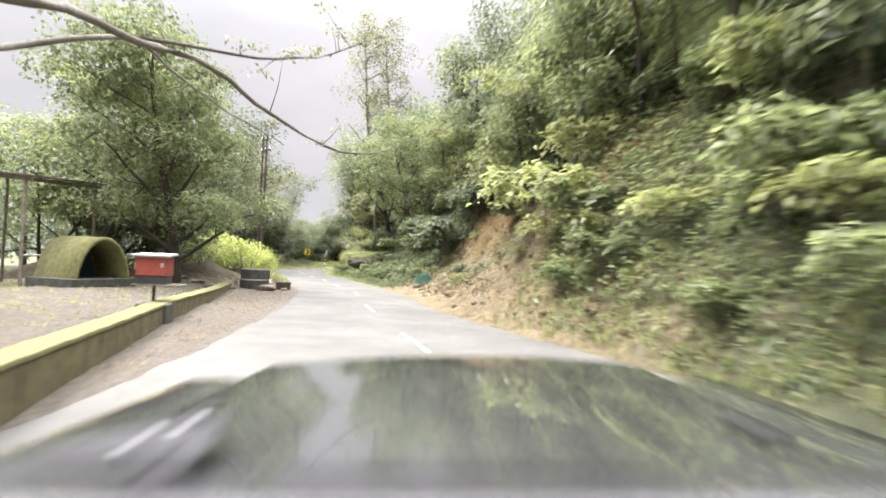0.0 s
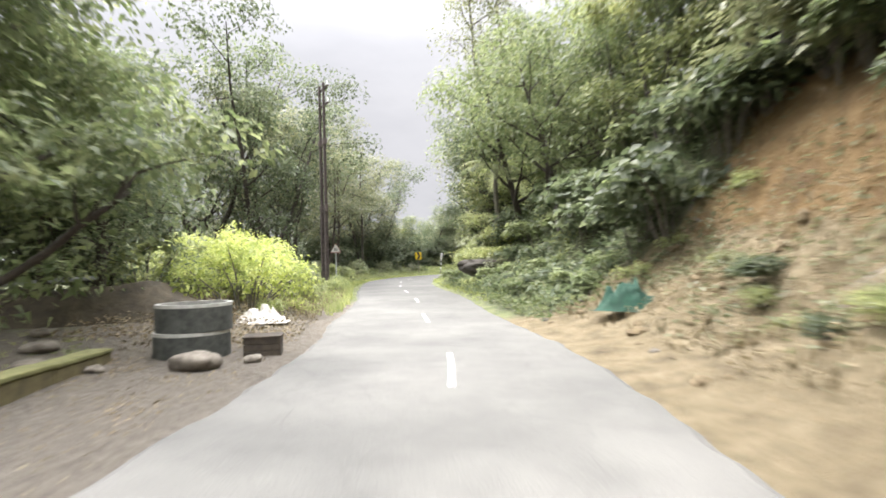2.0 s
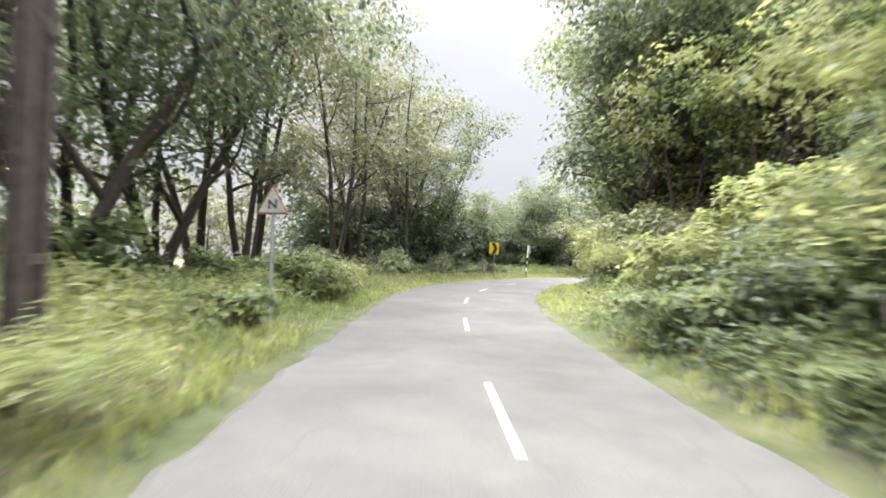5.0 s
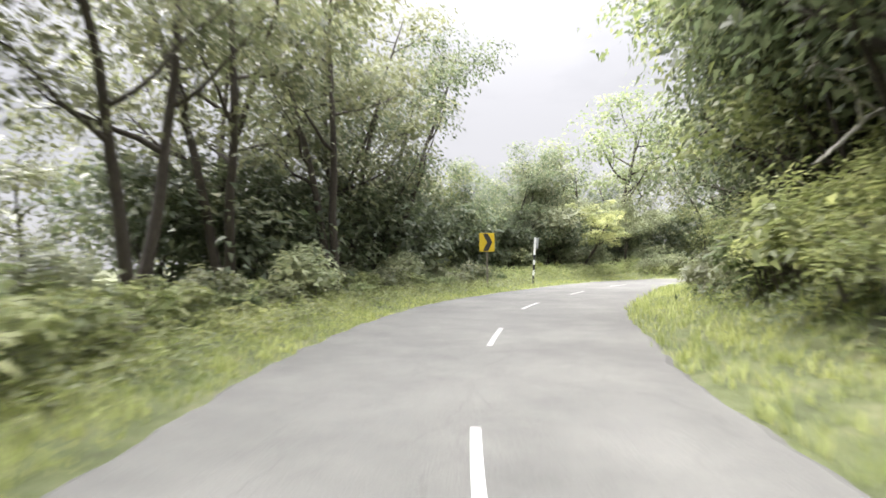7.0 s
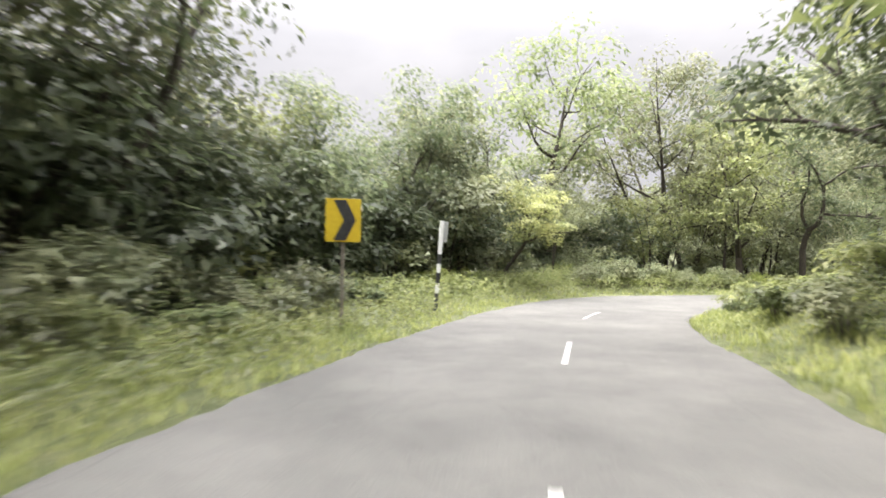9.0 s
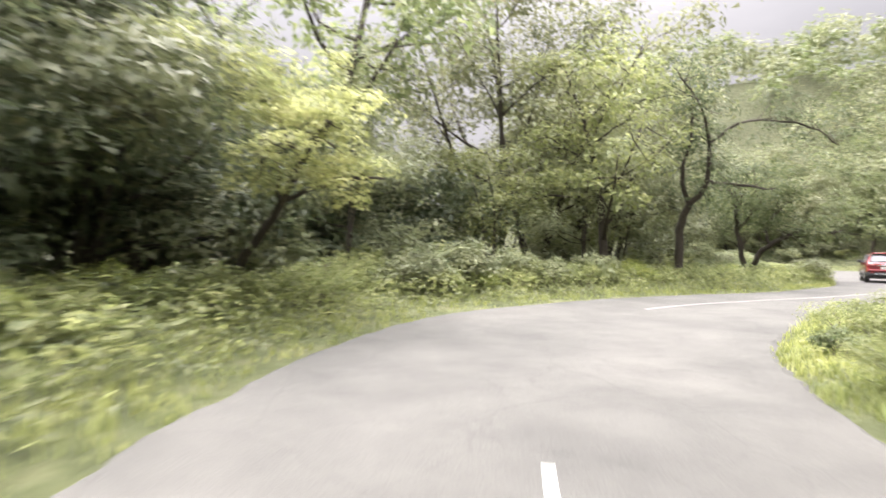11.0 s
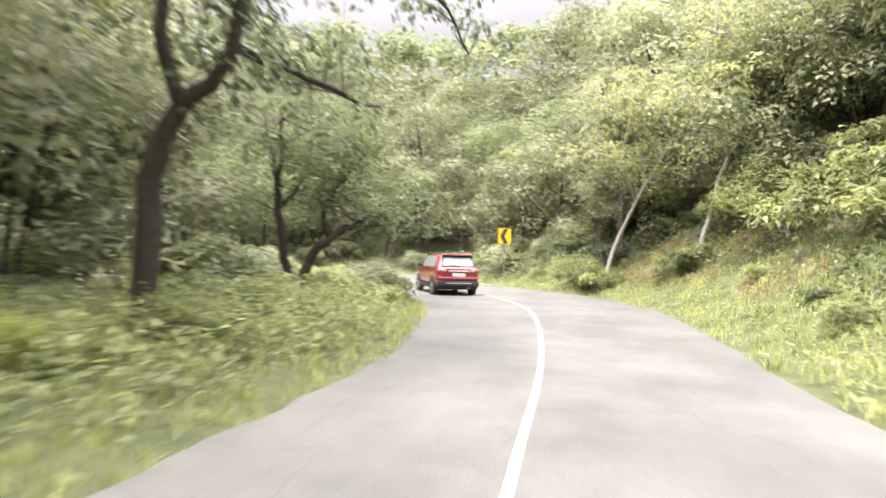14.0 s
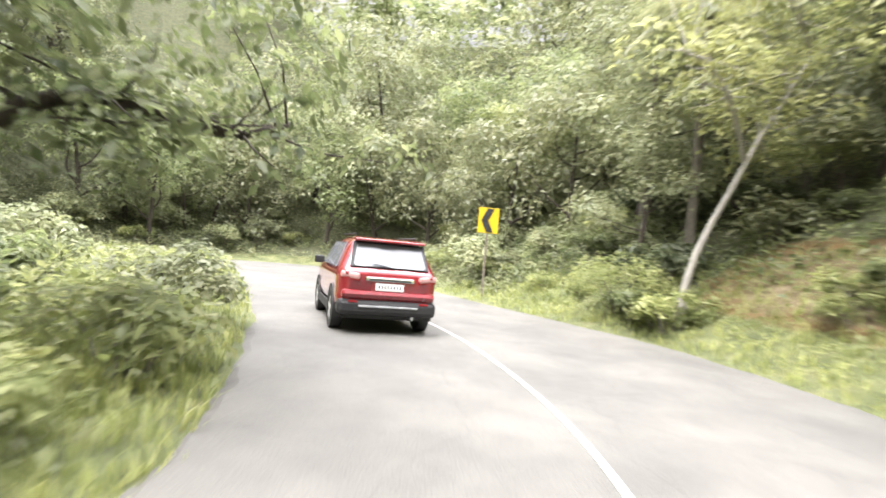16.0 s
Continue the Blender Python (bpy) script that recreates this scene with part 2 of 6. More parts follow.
RED_BOX = speckled("red_painted_sheet", (0.18, 0.028, 0.018), (0.27, 0.05, 0.032), 5.0, 0.6)
ROOF_SHEET = speckled("dark_roof_sheet", (0.035, 0.028, 0.022), (0.10, 0.085, 0.07), 3.0, 0.8)
WOOD_DARK = speckled("dark_weathered_wood", (0.020, 0.016, 0.011), (0.065, 0.050, 0.034), 6.0, 0.9)
WOOD_GREY = speckled("weathered_wood", (0.10, 0.085, 0.065), (0.24, 0.21, 0.17), 6.0, 0.9)
TARP_GREEN = speckled("green_plastic_sheet", (0.004, 0.024, 0.013), (0.009, 0.050, 0.028), 4.0, 0.9)
NAVY = speckled("navy_canvas", (0.010, 0.014, 0.026), (0.03, 0.036, 0.055), 4.0, 0.9)
RAG_WHITE = speckled("white_plastic_sheet", (0.22, 0.20, 0.17), (0.50, 0.48, 0.43), 5.0, 0.5)

# ---- land: the road's two edges, pair by pair ----
LEFT = [(-3.2, -30), (-3.2, -8), (-3.3, 0), (-3.6, 7), (-4.2, 12.5), (-5.1, 18), (-6.6, 25), (-8.0, 29), (-9.4, 33.5),
        (-10.8, 37.5), (-12.2, 41), (-14.2, 46), (-16.2, 51.5), (-18.1, 57), (-19.2, 61), (-19.9, 65), (-20.2, 69),
        (-19.9, 73), (-19.1, 77), (-18.2, 80.5), (-17.2, 84), (-15.9, 87.5), (-14.6, 90), (-12.8, 92.6), (-10.6, 94.5),
        (-7.5, 96), (-4.3, 97.1), (-0.5, 97.8), (3.8, 98.5), (8, 100), (11.4, 101.6), (14.5, 103.8), (17, 105.8),
        (19.5, 108), (22.5, 111), (25.5, 114), (27.5, 116.3), (27.5, 118), (25.5, 119.3), (20, 120.8), (8, 123), (-30, 130)]
RIGHT = [(3.9, -30), (3.9, -8), (3.9, 0), (3.5, 7.2), (1.6, 12.2), (-0.4, 18), (-1.8, 24.3), (-3.2, 28.4), (-4.7, 32.6),
         (-6.0, 37), (-7.2, 40.5), (-8.9, 45), (-10.9, 50.5), (-12.6, 56.5), (-13.4, 61), (-13.7, 65), (-13.9, 69),
         (-13.6, 73), (-13.0, 76.6), (-12.4, 80.3), (-11.5, 83.6), (-10.4, 85.3), (-9.2, 87), (-7.7, 88.6), (-6.1, 89.7),
         (-4.2, 90.9), (-2.0, 91.7), (0.8, 92.3), (4.5, 93.1), (9.5, 93.9), (14, 94.9), (17.3, 96.2), (20.2, 98.2),
         (23, 101.2), (26.8, 105.3), (31, 109), (35, 113), (37, 117), (35, 120.5), (27, 124), (12, 128), (-27, 136)]


def spline(points, per=10):
    """Catmull-Rom through the points."""
    p = np.array(points, float)
    p = np.vstack([2 * p[0] - p[1], p, 2 * p[-1] - p[-2]])
    out = []
    for i in range(1, len(p) - 2):
        for k in range(per):
            t = k / per
            out.append(0.5 * (2 * p[i] + (p[i + 1] - p[i - 1]) * t + (2 * p[i - 1] - 5 * p[i] + 4 * p[i + 1] - p[i + 2]) * t * t
                              + (3 * p[i] - p[i - 1] - 3 * p[i + 1] + p[i + 2]) * t ** 3))
    out.append(p[-2])
    return np.array(out)


EL, ER = spline(LEFT), spline(RIGHT)
CENTRE, HALF = (EL + ER) / 2, np.linalg.norm(EL - ER, axis=1) / 2
AHEAD = np.gradient(CENTRE, axis=0)
AHEAD /= np.linalg.norm(AHEAD, axis=1)[:, None]
SIDE = np.stack([AHEAD[:, 1], -AHEAD[:, 0]], 1)             # to the right
STATION = np.concatenate([[0], np.cumsum(np.linalg.norm(np.diff(CENTRE, axis=0), axis=1))]) - 30.0


def road_place(x, y):
    """Station, side distance beyond the road's edge and side (+1 right, -1 left) of points."""
    x, y = np.atleast_1d(np.asarray(x, float)), np.atleast_1d(np.asarray(y, float))
    s, u, side = np.empty(len(x)), np.empty(len(x)), np.empty(len(x))
    for a in range(0, len(x), 4000):
        q = np.stack([x[a:a + 4000], y[a:a + 4000]], 1)
        dist = np.linalg.norm(q[:, None] - CENTRE[None], axis=2)
        i = (dist - HALF[None]).argmin(1)
        d = ((q - CENTRE[i]) * SIDE[i]).sum(1)
        s[a:a + 4000], u[a:a + 4000], side[a:a + 4000] = STATION[i], dist[np.arange(len(q)), i] - HALF[i], np.where(d > 0, 1, -1)
    return s, u, side


# right bank by station: shoulder, slope 1, height 1, slope 2, height 2, slope 3, cap
BANK_S = [-40, 14, 20, 24, 34, 38, 50, 56, 78, 84, 96, 106, 118, 126, 140, 158, 172, 220]
BANK = np.array([
    (0.7, 1.6, 4.5, 0.9, 8.0, 0.5, 14.0), (0.7, 1.6, 4.5, 0.9, 8.0, 0.5, 14.0), (0.9, 0.7, 1.6, 1.6, 6.0, 0.5, 13.0),
    (1.0, 0.50, 1.5, 2.0, 5.5, 0.5, 12.0), (1.0, 0.50, 1.3, 1.8, 5.0, 0.5, 12.0), (0.9, 0.8, 2.0, 0.9, 5.0, 0.5, 11.0),
    (1.0, 0.8, 2.0, 0.8, 5.0, 0.5, 11.0), (1.6, 0.55, 2.2, 0.8, 5.0, 0.45, 10.0), (1.6, 0.5, 2.0, 0.6, 4.5, 0.45, 10.0),
    (1.2, 0.40, 1.0, 0.3, 2.2, 0.5, 9.0), (1.2, 0.40, 1.0, 0.3, 2.2, 0.5, 10.0), (1.2, 0.40, 1.0, 0.6, 3.5, 0.6, 13.0),
    (0.8, 0.80, 2.4, 1.0, 6.0, 0.95, 26.0), (0.9, 0.70, 2.2, 0.9, 6.0, 0.95, 30.0), (1.2, 0.35, 1.3, 0.8, 6.0, 0.95, 30.0),
    (1.5, 0.35, 1.5, 0.7, 6.0, 0.95, 30.0), (1.5, 0.3, 1.0, 0.4, 2.5, 0.3, 4.0), (1.5, 0.2, 0.4, 0.2, 0.6, 0.1, 1.0)])


def land_height(x, y):
    s, u, side = road_place(x, y)
    p = [np.interp(s, BANK_S, BANK[:, k]) for k in range(7)]
    v = np.maximum(u - p[0], 0)
    u1 = p[2] / p[1]
    u2 = u1 + (p[4] - p[2]) / p[3]
    right = np.where(v < u1, v * p[1], np.where(v < u2, p[2] + (v - u1) * p[3], p[4] + (v - u2) * p[5]))
    right = np.minimum(right, p[6]) - 0.25 * np.maximum(u - 60, 0)
    right = np.maximum(right, -28.0)
    yard = np.interp(s, [-40, 24, 30, 36, 46, 54, 95, 110, 130], [0.30, 0.22, 0.35, 0.9, 0.9, 0.35, 0.3, 0.25, 0.2])
    drop = np.interp(s, [-40, 30, 50, 95, 110, 200], [0.02, 0.06, 0.10, 0.12, 0.20, 0.30])
    lip = np.interp(s, [-40, 24, 30, 54, 60, 200], [3.0, 3.0, 1.0, 1.0, 1.0, 0.6])
    left = yard * np.clip((u - lip) / 2.0, 0, 1) - drop * np.maximum(u - 7, 0)
    left = np.maximum(left, -28.0)
    return np.where(u < 0, -0.07, np.where(side > 0, right, left)), s, u, side


def axis_values(lo, hi, step, far):
    inner = np.arange(lo, hi + 1e-6, step)
    grow = np.cumsum(step * 1.35 ** np.arange(1, 24))
    return np.concatenate([(lo - grow[grow < far])[::-1], inner, hi + grow[grow < far]])


GX, GY = axis_values(-48, 62, 0.7, 2400), axis_values(-28, 146, 0.7, 2400)
_mx, _my = np.meshgrid(GX, GY)
_h, _s, _u, _side = land_height(_mx.ravel(), _my.ravel())
_h = _h.reshape(_mx.shape)
_free = (_u > 0.5).reshape(_mx.shape)
for _ in range(2):
    _b = _h.copy()
    _b[1:-1, 1:-1] = (_h[1:-1, 1:-1] * 2 + _h[:-2, 1:-1] + _h[2:, 1:-1] + _h[1:-1, :-2] + _h[1:-1, 2:]) / 6
    _h = np.where(_free, _b, _h)
_rough = np.array([noise.fractal(Vector((a * 0.55, b * 0.55, 3.1)), 1.0, 2.0, 4) for a, b in zip(_mx.ravel(), _my.ravel())])
_amp = np.clip((_u - 0.3) / 2.5, 0, 1) * np.where(_side > 0, 0.26, 0.10)
_amp = _amp + 0.22 * (_side > 0) * np.clip((_s - 12) / 3, 0, 1) * np.clip((31 - _s) / 3, 0, 1) * np.clip((_u - 0.8) / 1.2, 0, 1) * np.clip((8 - _u) / 2, 0, 1)
HGRID = _h + (_rough * _amp).reshape(_mx.shape)


def H(x, y):
    """Height of the ground at a place."""
    i = min(max(int(np.searchsorted(GX, x)) - 1, 0), len(GX) - 2)
    j = min(max(int(np.searchsorted(GY, y)) - 1, 0), len(GY) - 2)
    a, b = (x - GX[i]) / (GX[i + 1] - GX[i]), (y - GY[j]) / (GY[j + 1] - GY[j])
    g = HGRID
    return float((g[j, i] * (1 - a) + g[j, i + 1] * a) * (1 - b) + (g[j + 1, i] * (1 - a) + g[j + 1, i + 1] * a) * b)


def mesh_object(name, verts, faces, mat, smooth=False):
    me = bpy.data.meshes.new(name)
    me.from_pydata([tuple(v) for v in verts], [], [tuple(f) for f in faces])
    me.materials.append(mat)
    if smooth:
        me.polygons.foreach_set("use_smooth", np.ones(len(me.polygons), bool))
    me.update()
    return new(name, me)


_nx, _ny = len(GX), len(GY)
_k = np.arange(_nx * _ny).reshape(_ny, _nx)
_quads = np.stack([_k[:-1, :-1], _k[:-1, 1:], _k[1:, 1:], _k[1:, :-1]], -1).reshape(-1, 4)
ground = mesh_object("ground", np.stack([_mx.ravel(), _my.ravel(), HGRID.ravel()], 1).tolist(), _quads.tolist(), GROUND, True)
tagged(ground, "grassy and leaf-strewn ground with bare clay cuttings", "ground", kind="structure")


def cover(name, values):
    a = ground.data.attributes.new(name, "FLOAT", "POINT")
    a.data.foreach_set("value", np.clip(values, 0, 1).astype(np.float32))


def ramp01(v, a, b):
    return np.clip((v - a) / (b - a), 0, 1)


_r, _l = _side > 0, _side < 0
cover("litter", np.where(_r, np.maximum(np.maximum(ramp01(_u, 2.0, 3.5), 0.62 * (_s < 13)), ramp01(_s, 26, 31) * (1 - ramp01(_s, 50, 56)) * ramp01(_u, 0.1, 0.7)), ramp01(_u, 3.5, 5.5) * (_s > 30) + ramp01(_u, 16, 20)))
_cut = ramp01(_s, 11, 15) * (1 - ramp01(_s, 26, 30)) * _r * ramp01(_u, 0.8, 1.6) * (1 - ramp01(_u, 6.0, 7.5))
_slip = (ramp01(_s, 120.5, 121.8) * (1 - ramp01(_s, 125, 126.5)) * 0.8 + ramp01(_s, 116, 117) * (1 - ramp01(_s, 118.6, 119.4)) * 0.8) * _r * ramp01(_u, 1.7, 2.3) * (1 - ramp01(_u, 3.9, 4.6))
cover("clay", np.maximum(_cut, _slip * 1.25))
cover("sand", ramp01(_s, 13, 17) * (1 - ramp01(_s, 28, 32)) * _r * (1 - ramp01(_u, 3.2, 4.4)) * 0.95
      + _r * ramp01(_s, 4, 10) * (1 - ramp01(_s, 24, 30)) * (1 - ramp01(_u, 1.5, 2.5)) * 0.5 + _slip * 0.62)
cover("gravel", _l * np.maximum((1 - ramp01(_s, 27, 33)) * (1 - ramp01(_u, 12, 15)) * np.where(_u > 3.4, 0.6, 1.0), 0.72 * (1 - ramp01(_s, 36, 42)) * (1 - ramp01(_u, 3.5, 5.0))))

# ---- road ----
def strip(name, a, b, z, mat, taper=0.05, flare=0.0):
    """A slab between two lines, with edges that run down into the ground, sloping by flare."""
    n = len(a)
    out = (a - b) / np.linalg.norm(a - b, axis=1)[:, None] * flare
    v = [(*p, z) for p in a] + [(*p, z) for p in b] + [(*p, z - taper) for p in a + out] + [(*p, z - taper) for p in b - out]
    f = []
    for i in range(n - 1):
        f += [(i, n + i, n + i + 1, i + 1), (2 * n + i, i, i + 1, 2 * n + i + 1), (n + i, 3 * n + i, 3 * n + i + 1, n + i + 1)]
    f += [(0, 2 * n, 3 * n, n), (n - 1, 2 * n - 1, 4 * n - 1, 3 * n - 1)]
    return mesh_object(name, v, f, mat)


def finer(line, k=4):
    t = np.arange(len(line))
    q = np.linspace(0, len(line) - 1, (len(line) - 1) * k + 1)
    return np.stack([np.interp(q, t, line[:, 0]), np.interp(q, t, line[:, 1])], 1)


_el, _er = finer(EL), finer(ER)
_ss = finer(SIDE)
_wob = np.array([[noise.fractal(Vector((p[0] * 1.3, p[1] * 1.3, z)), 1.0, 2.0, 4) for p in e] for e, z in ((_el, 1.7), (_er, 8.3))])
road = strip("road", _el + _ss * (_wob[0] * 0.10)[:, None], _er + _ss * (_wob[1] * 0.10)[:, None], 0.0, ASPHALT, 0.14, 0.35)
tagged(road, "pale worn asphalt road with ragged crumbling edges", "road", kind="structure")

_cs = np.concatenate([[0], np.cumsum(np.linalg.norm(np.diff(CENTRE, axis=0), axis=1))]) - 30.0


def mark(s0, s1, shift=0.0, width=0.10):
    q = np.arange(s0, s1 + 0.01, 0.4)
    c = np.stack([np.interp(q, _cs, CENTRE[:, k]) for k in (0, 1)], 1)
    d = np.stack([np.interp(q, _cs, SIDE[:, k]) for k in (0, 1)], 1)
    ob = strip("road_marking", c + d * (shift - width / 2), c + d * (shift + width / 2), 0.006, LINE_PAINT, 0.005)
    tagged(ob, "worn white centre line painted on the asphalt", "road marking", "centre line", "structure")


for _q in np.arange(-26, 92, 7.0):
    mark(_q, _q + 2.6, 0.22)
mark(100, 134, -0.45, 0.085)

# ---- plants ----
DENSITY = 0.86      # leaves to a clump


def leaf_cloud(name, centres, outward, size, mat, rng, width=0.5, up=0.42, spread=0.9, plain=False):
    """Many small folded leaves, one island each, that face outward and up; plain ones, for far trees, have no fold."""
    n = len(centres)
    nor = outward * (1 - up) + np.array([0, 0, up]) + rng.normal(0, spread * (0.22 if plain else 0.34), (n, 3))
    nor /= np.linalg.norm(nor, axis=1)[:, None] + 1e-9
    t = rng.normal(0, 1, (n, 3)) + outward * 0.8 - np.array([0, 0, 0.5])
    t -= nor * (t * nor).sum(1)[:, None]
    t /= np.linalg.norm(t, axis=1)[:, None] + 1e-9
    b = np.cross(nor, t)
    ln = (size * rng.uniform(0.6, 1.35, n))[:, None]
    wd = ln * width * 0.5
    base, tip = centres - t * ln * 0.5, centres + t * ln * 0.5 - nor * ln * 0.12
    le, ri = centres + b * wd + nor * wd * 0.35, centres - b * wd + nor * wd * 0.35
    if plain:
        v = np.stack([base + b * wd, base - b * wd, tip], 1).reshape(-1, 3)
        f = np.arange(n * 3).reshape(-1, 3)
    else:
        v = np.stack([base, ri, tip, le], 1).reshape(-1, 3)
        k = np.arange(n)[:, None] * 4
        f = np.concatenate([k + [0, 1, 2], k + [0, 2, 3]], 1).reshape(-1, 3)
    me = bpy.data.meshes.new(name)
    me.vertices.add(len(v))
    me.vertices.foreach_set("co", v.astype(np.float32).ravel())
    me.loops.add(f.size)
    me.loops.foreach_set("vertex_index", f.astype(np.int32).ravel())
    me.polygons.add(len(f))
    me.polygons.foreach_set("loop_start", np.arange(0, f.size, 3, dtype=np.int32))
    me.update(calc_edges=True)
    me.materials.append(mat)
    return me


def clump_points(centre, radius, n, rng, squash=0.75, shell=0.55):
    d = rng.normal(0, 1, (n, 3))
    d /= np.linalg.norm(d, axis=1)[:, None]
    d[:, 2] = np.where(d[:, 2] < -0.4, -d[:, 2], d[:, 2])
    r = shell + (1 - shell) * rng.random(n) ** 0.5
    r *= rng.uniform(0.75, 1.15, n)
    p = d * r[:, None] * radius * np.array([1, 1, squash])
    return centre + p, d


class Wood:
    """Collects tapered tubes into one mesh."""

    def __init__(self):
        self.v, self.f = [], []

    def tube(self, pts, radii, sides=7):
        base = len(self.v)
        pts = [Vector(p) for p in pts]
        for i, (p, r) in enumerate(zip(pts, radii)):
            d = (pts[min(i + 1, len(pts) - 1)] - pts[max(i - 1, 0)]).normalized()
            a = d.orthogonal().normalized()
            if abs(d.z) > 0.3:
                a = (Vector((1, 0, 0)) - d * d.x).normalized()
            b = d.cross(a)
            for k in range(sides):
                t = 2 * math.pi * k / sides
                self.v.append(p + (a * math.cos(t) + b * math.sin(t)) * r)
        for i in range(len(pts) - 1):
            for k in range(sides):
                a0, a1 = base + i * sides + k, base + i * sides + (k + 1) % sides
                self.f.append((a0, a1, a1 + sides, a0 + sides))
        self.f.append(tuple(base + (len(pts) - 1) * sides + k for k in range(sides)))

    def mesh(self, name, mat):
        me = bpy.data.meshes.new(name)
        me.from_pydata([tuple(v) for v in self.v], [], self.f)
        me.polygons.foreach_set("use_smooth", np.ones(len(me.polygons), bool))
        me.materials.append(mat)
        me.update()
        return me


def limb_path(p, d, length, steps, wobble, rise, rng):
    pts = [np.array(p, float)]
    d = np.array(d, float)
    d /= np.linalg.norm(d)
    for _ in range(steps):
        d = d + rng.normal(0, wobble, 3) + np.array([0, 0, rise])
        d /= np.linalg.norm(d)
        pts.append(pts[-1] + d * length / steps)
    return pts, d


def grow_tree(seed, height=11.0, bole=3.5, radius=0.22, lean=(0, 0), limbs=7, reach=4.0, rise=0.10, twigs=4, clump=1.15, per=95,
              leaf=0.26, squash=0.7, droop=0.0, wood=BARK_DARK, green=LEAF_MID, top=True, up=0.42, width=0.55, forks=1, shell=0.72, plain=False, sway=0.07):
    """The meshes of a tree that stands at the origin: its wood and its crown."""
    rng = np.random.default_rng(seed)
    per, leaf = per * DENSITY, leaf * 1.07
    w, ends = Wood(), []
    for fork in range(forks):
        ld = np.array([lean[0] + rng.normal(0, 0.05), lean[1] + rng.normal(0, 0.05), 1.0])
        if forks > 1:
            ang = 2 * math.pi * fork / forks + rng.random()
            ld[:2] += np.array([math.cos(ang), math.sin(ang)]) * 0.28
        steps = 9
        trunk, _ = limb_path((0.12 * fork, 0, -0.35), ld, height * rng.uniform(0.82, 0.95), steps, sway, 0.02, rng)
        rad = [radius / forks ** 0.5 * (1.25 if i == 0 else 1.0 - 0.85 * i / steps) for i in range(steps + 1)]
        w.tube(trunk, rad, 7)
        tz = np.array(trunk)
        n_limb = max(2, limbs // forks)
        for i in range(n_limb):
            f = bole / height + (1 - bole / height) * (i + rng.random() * 0.7) / n_limb
            j = min(f * steps, steps - 0.01)
            p = tz[int(j)] * (1 - j % 1) + tz[int(j) + 1] * (j % 1)
            ang = i * 2.4 + rng.random()
            length = reach * (1.05 - 0.5 * f) * rng.uniform(0.75, 1.2)
            path, d = limb_path(p, (math.cos(ang), math.sin(ang), rng.uniform(0.15, 0.75)), length, 5, 0.17, rise, rng)
            r0 = rad[int(j)] * 0.6
            w.tube(path, [max(r0 * (1 - 0.8 * q / 5), 0.012) for q in range(6)], 4)
            ends.append(path[-1])
            ends.append(path[3])
            for _ in range(twigs):
                q = rng.integers(2, 6)
                dd = d + rng.normal(0, 0.75, 3)
                tw, _ = limb_path(path[q], dd, length * rng.uniform(0.28, 0.55), 3, 0.22, rise * 0.6 - droop, rng)
                w.tube(tw, [max(r0 * 0.32, 0.014), max(r0 * 0.22, 0.011), 0.010, 0.006], 3)
                ends.append(tw[-1])
        if top:
            ends.append(tz[-1])
            ends.append(tz[-2] + rng.normal(0, 0.3, 3))
    pts, out = [], []
    for e in ends:
        p, d = clump_points(np.asarray(e), clump * rng.uniform(0.65, 1.3), int(per * rng.uniform(0.6, 1.3)), rng, squash, shell)
        if droop:
            p[:, 2] -= droop * rng.random(len(p)) * 3.0
        pts.append(p)
        out.append(d)
    crown = leaf_cloud("crown", np.concatenate(pts), np.concatenate(out), leaf, green, rng, width, up, plain=plain)
    return w.mesh("trunk", wood), crown


def grow_bush(seed, radius=1.0, height=1.1, lobes=9, per=110, leaf=0.17, green=LEAF_MID, width=0.55, up=0.6, plain=False):
    """The meshes of a many-stemmed shrub: stems and leaves."""
    rng = np.random.default_rng(seed)
    per, leaf = int(per * DENSITY), leaf * 1.07
    w, pts, out = Wood(), [], []
    for i in range(lobes):
        ang, rr = rng.random() * 6.28, radius * rng.random() ** 0.6 * 0.85
        top = np.array([math.cos(ang) * rr, math.sin(ang) * rr, height * rng.uniform(0.45, 0.95) * (1.1 - 0.45 * rr / radius)])
        w.tube([(top[0] * 0.15, top[1] * 0.15, -0.3), top * np.array([0.5, 0.5, 0.6]), top], [0.022, 0.016, 0.006], 4)
        p, d = clump_points(top * np.array([1, 1, 0.78]), radius * rng.uniform(0.3, 0.5), per, rng, 0.9, 0.45)
        pts.append(p)
        out.append(d)
    p, o = np.concatenate(pts), np.concatenate(out)
    keep = p[:, 2] > -0.1
    return w.mesh("stem", BARK_GREY), leaf_cloud("foliage", p[keep], o[keep], leaf, green, rng, width, up, plain=plain)


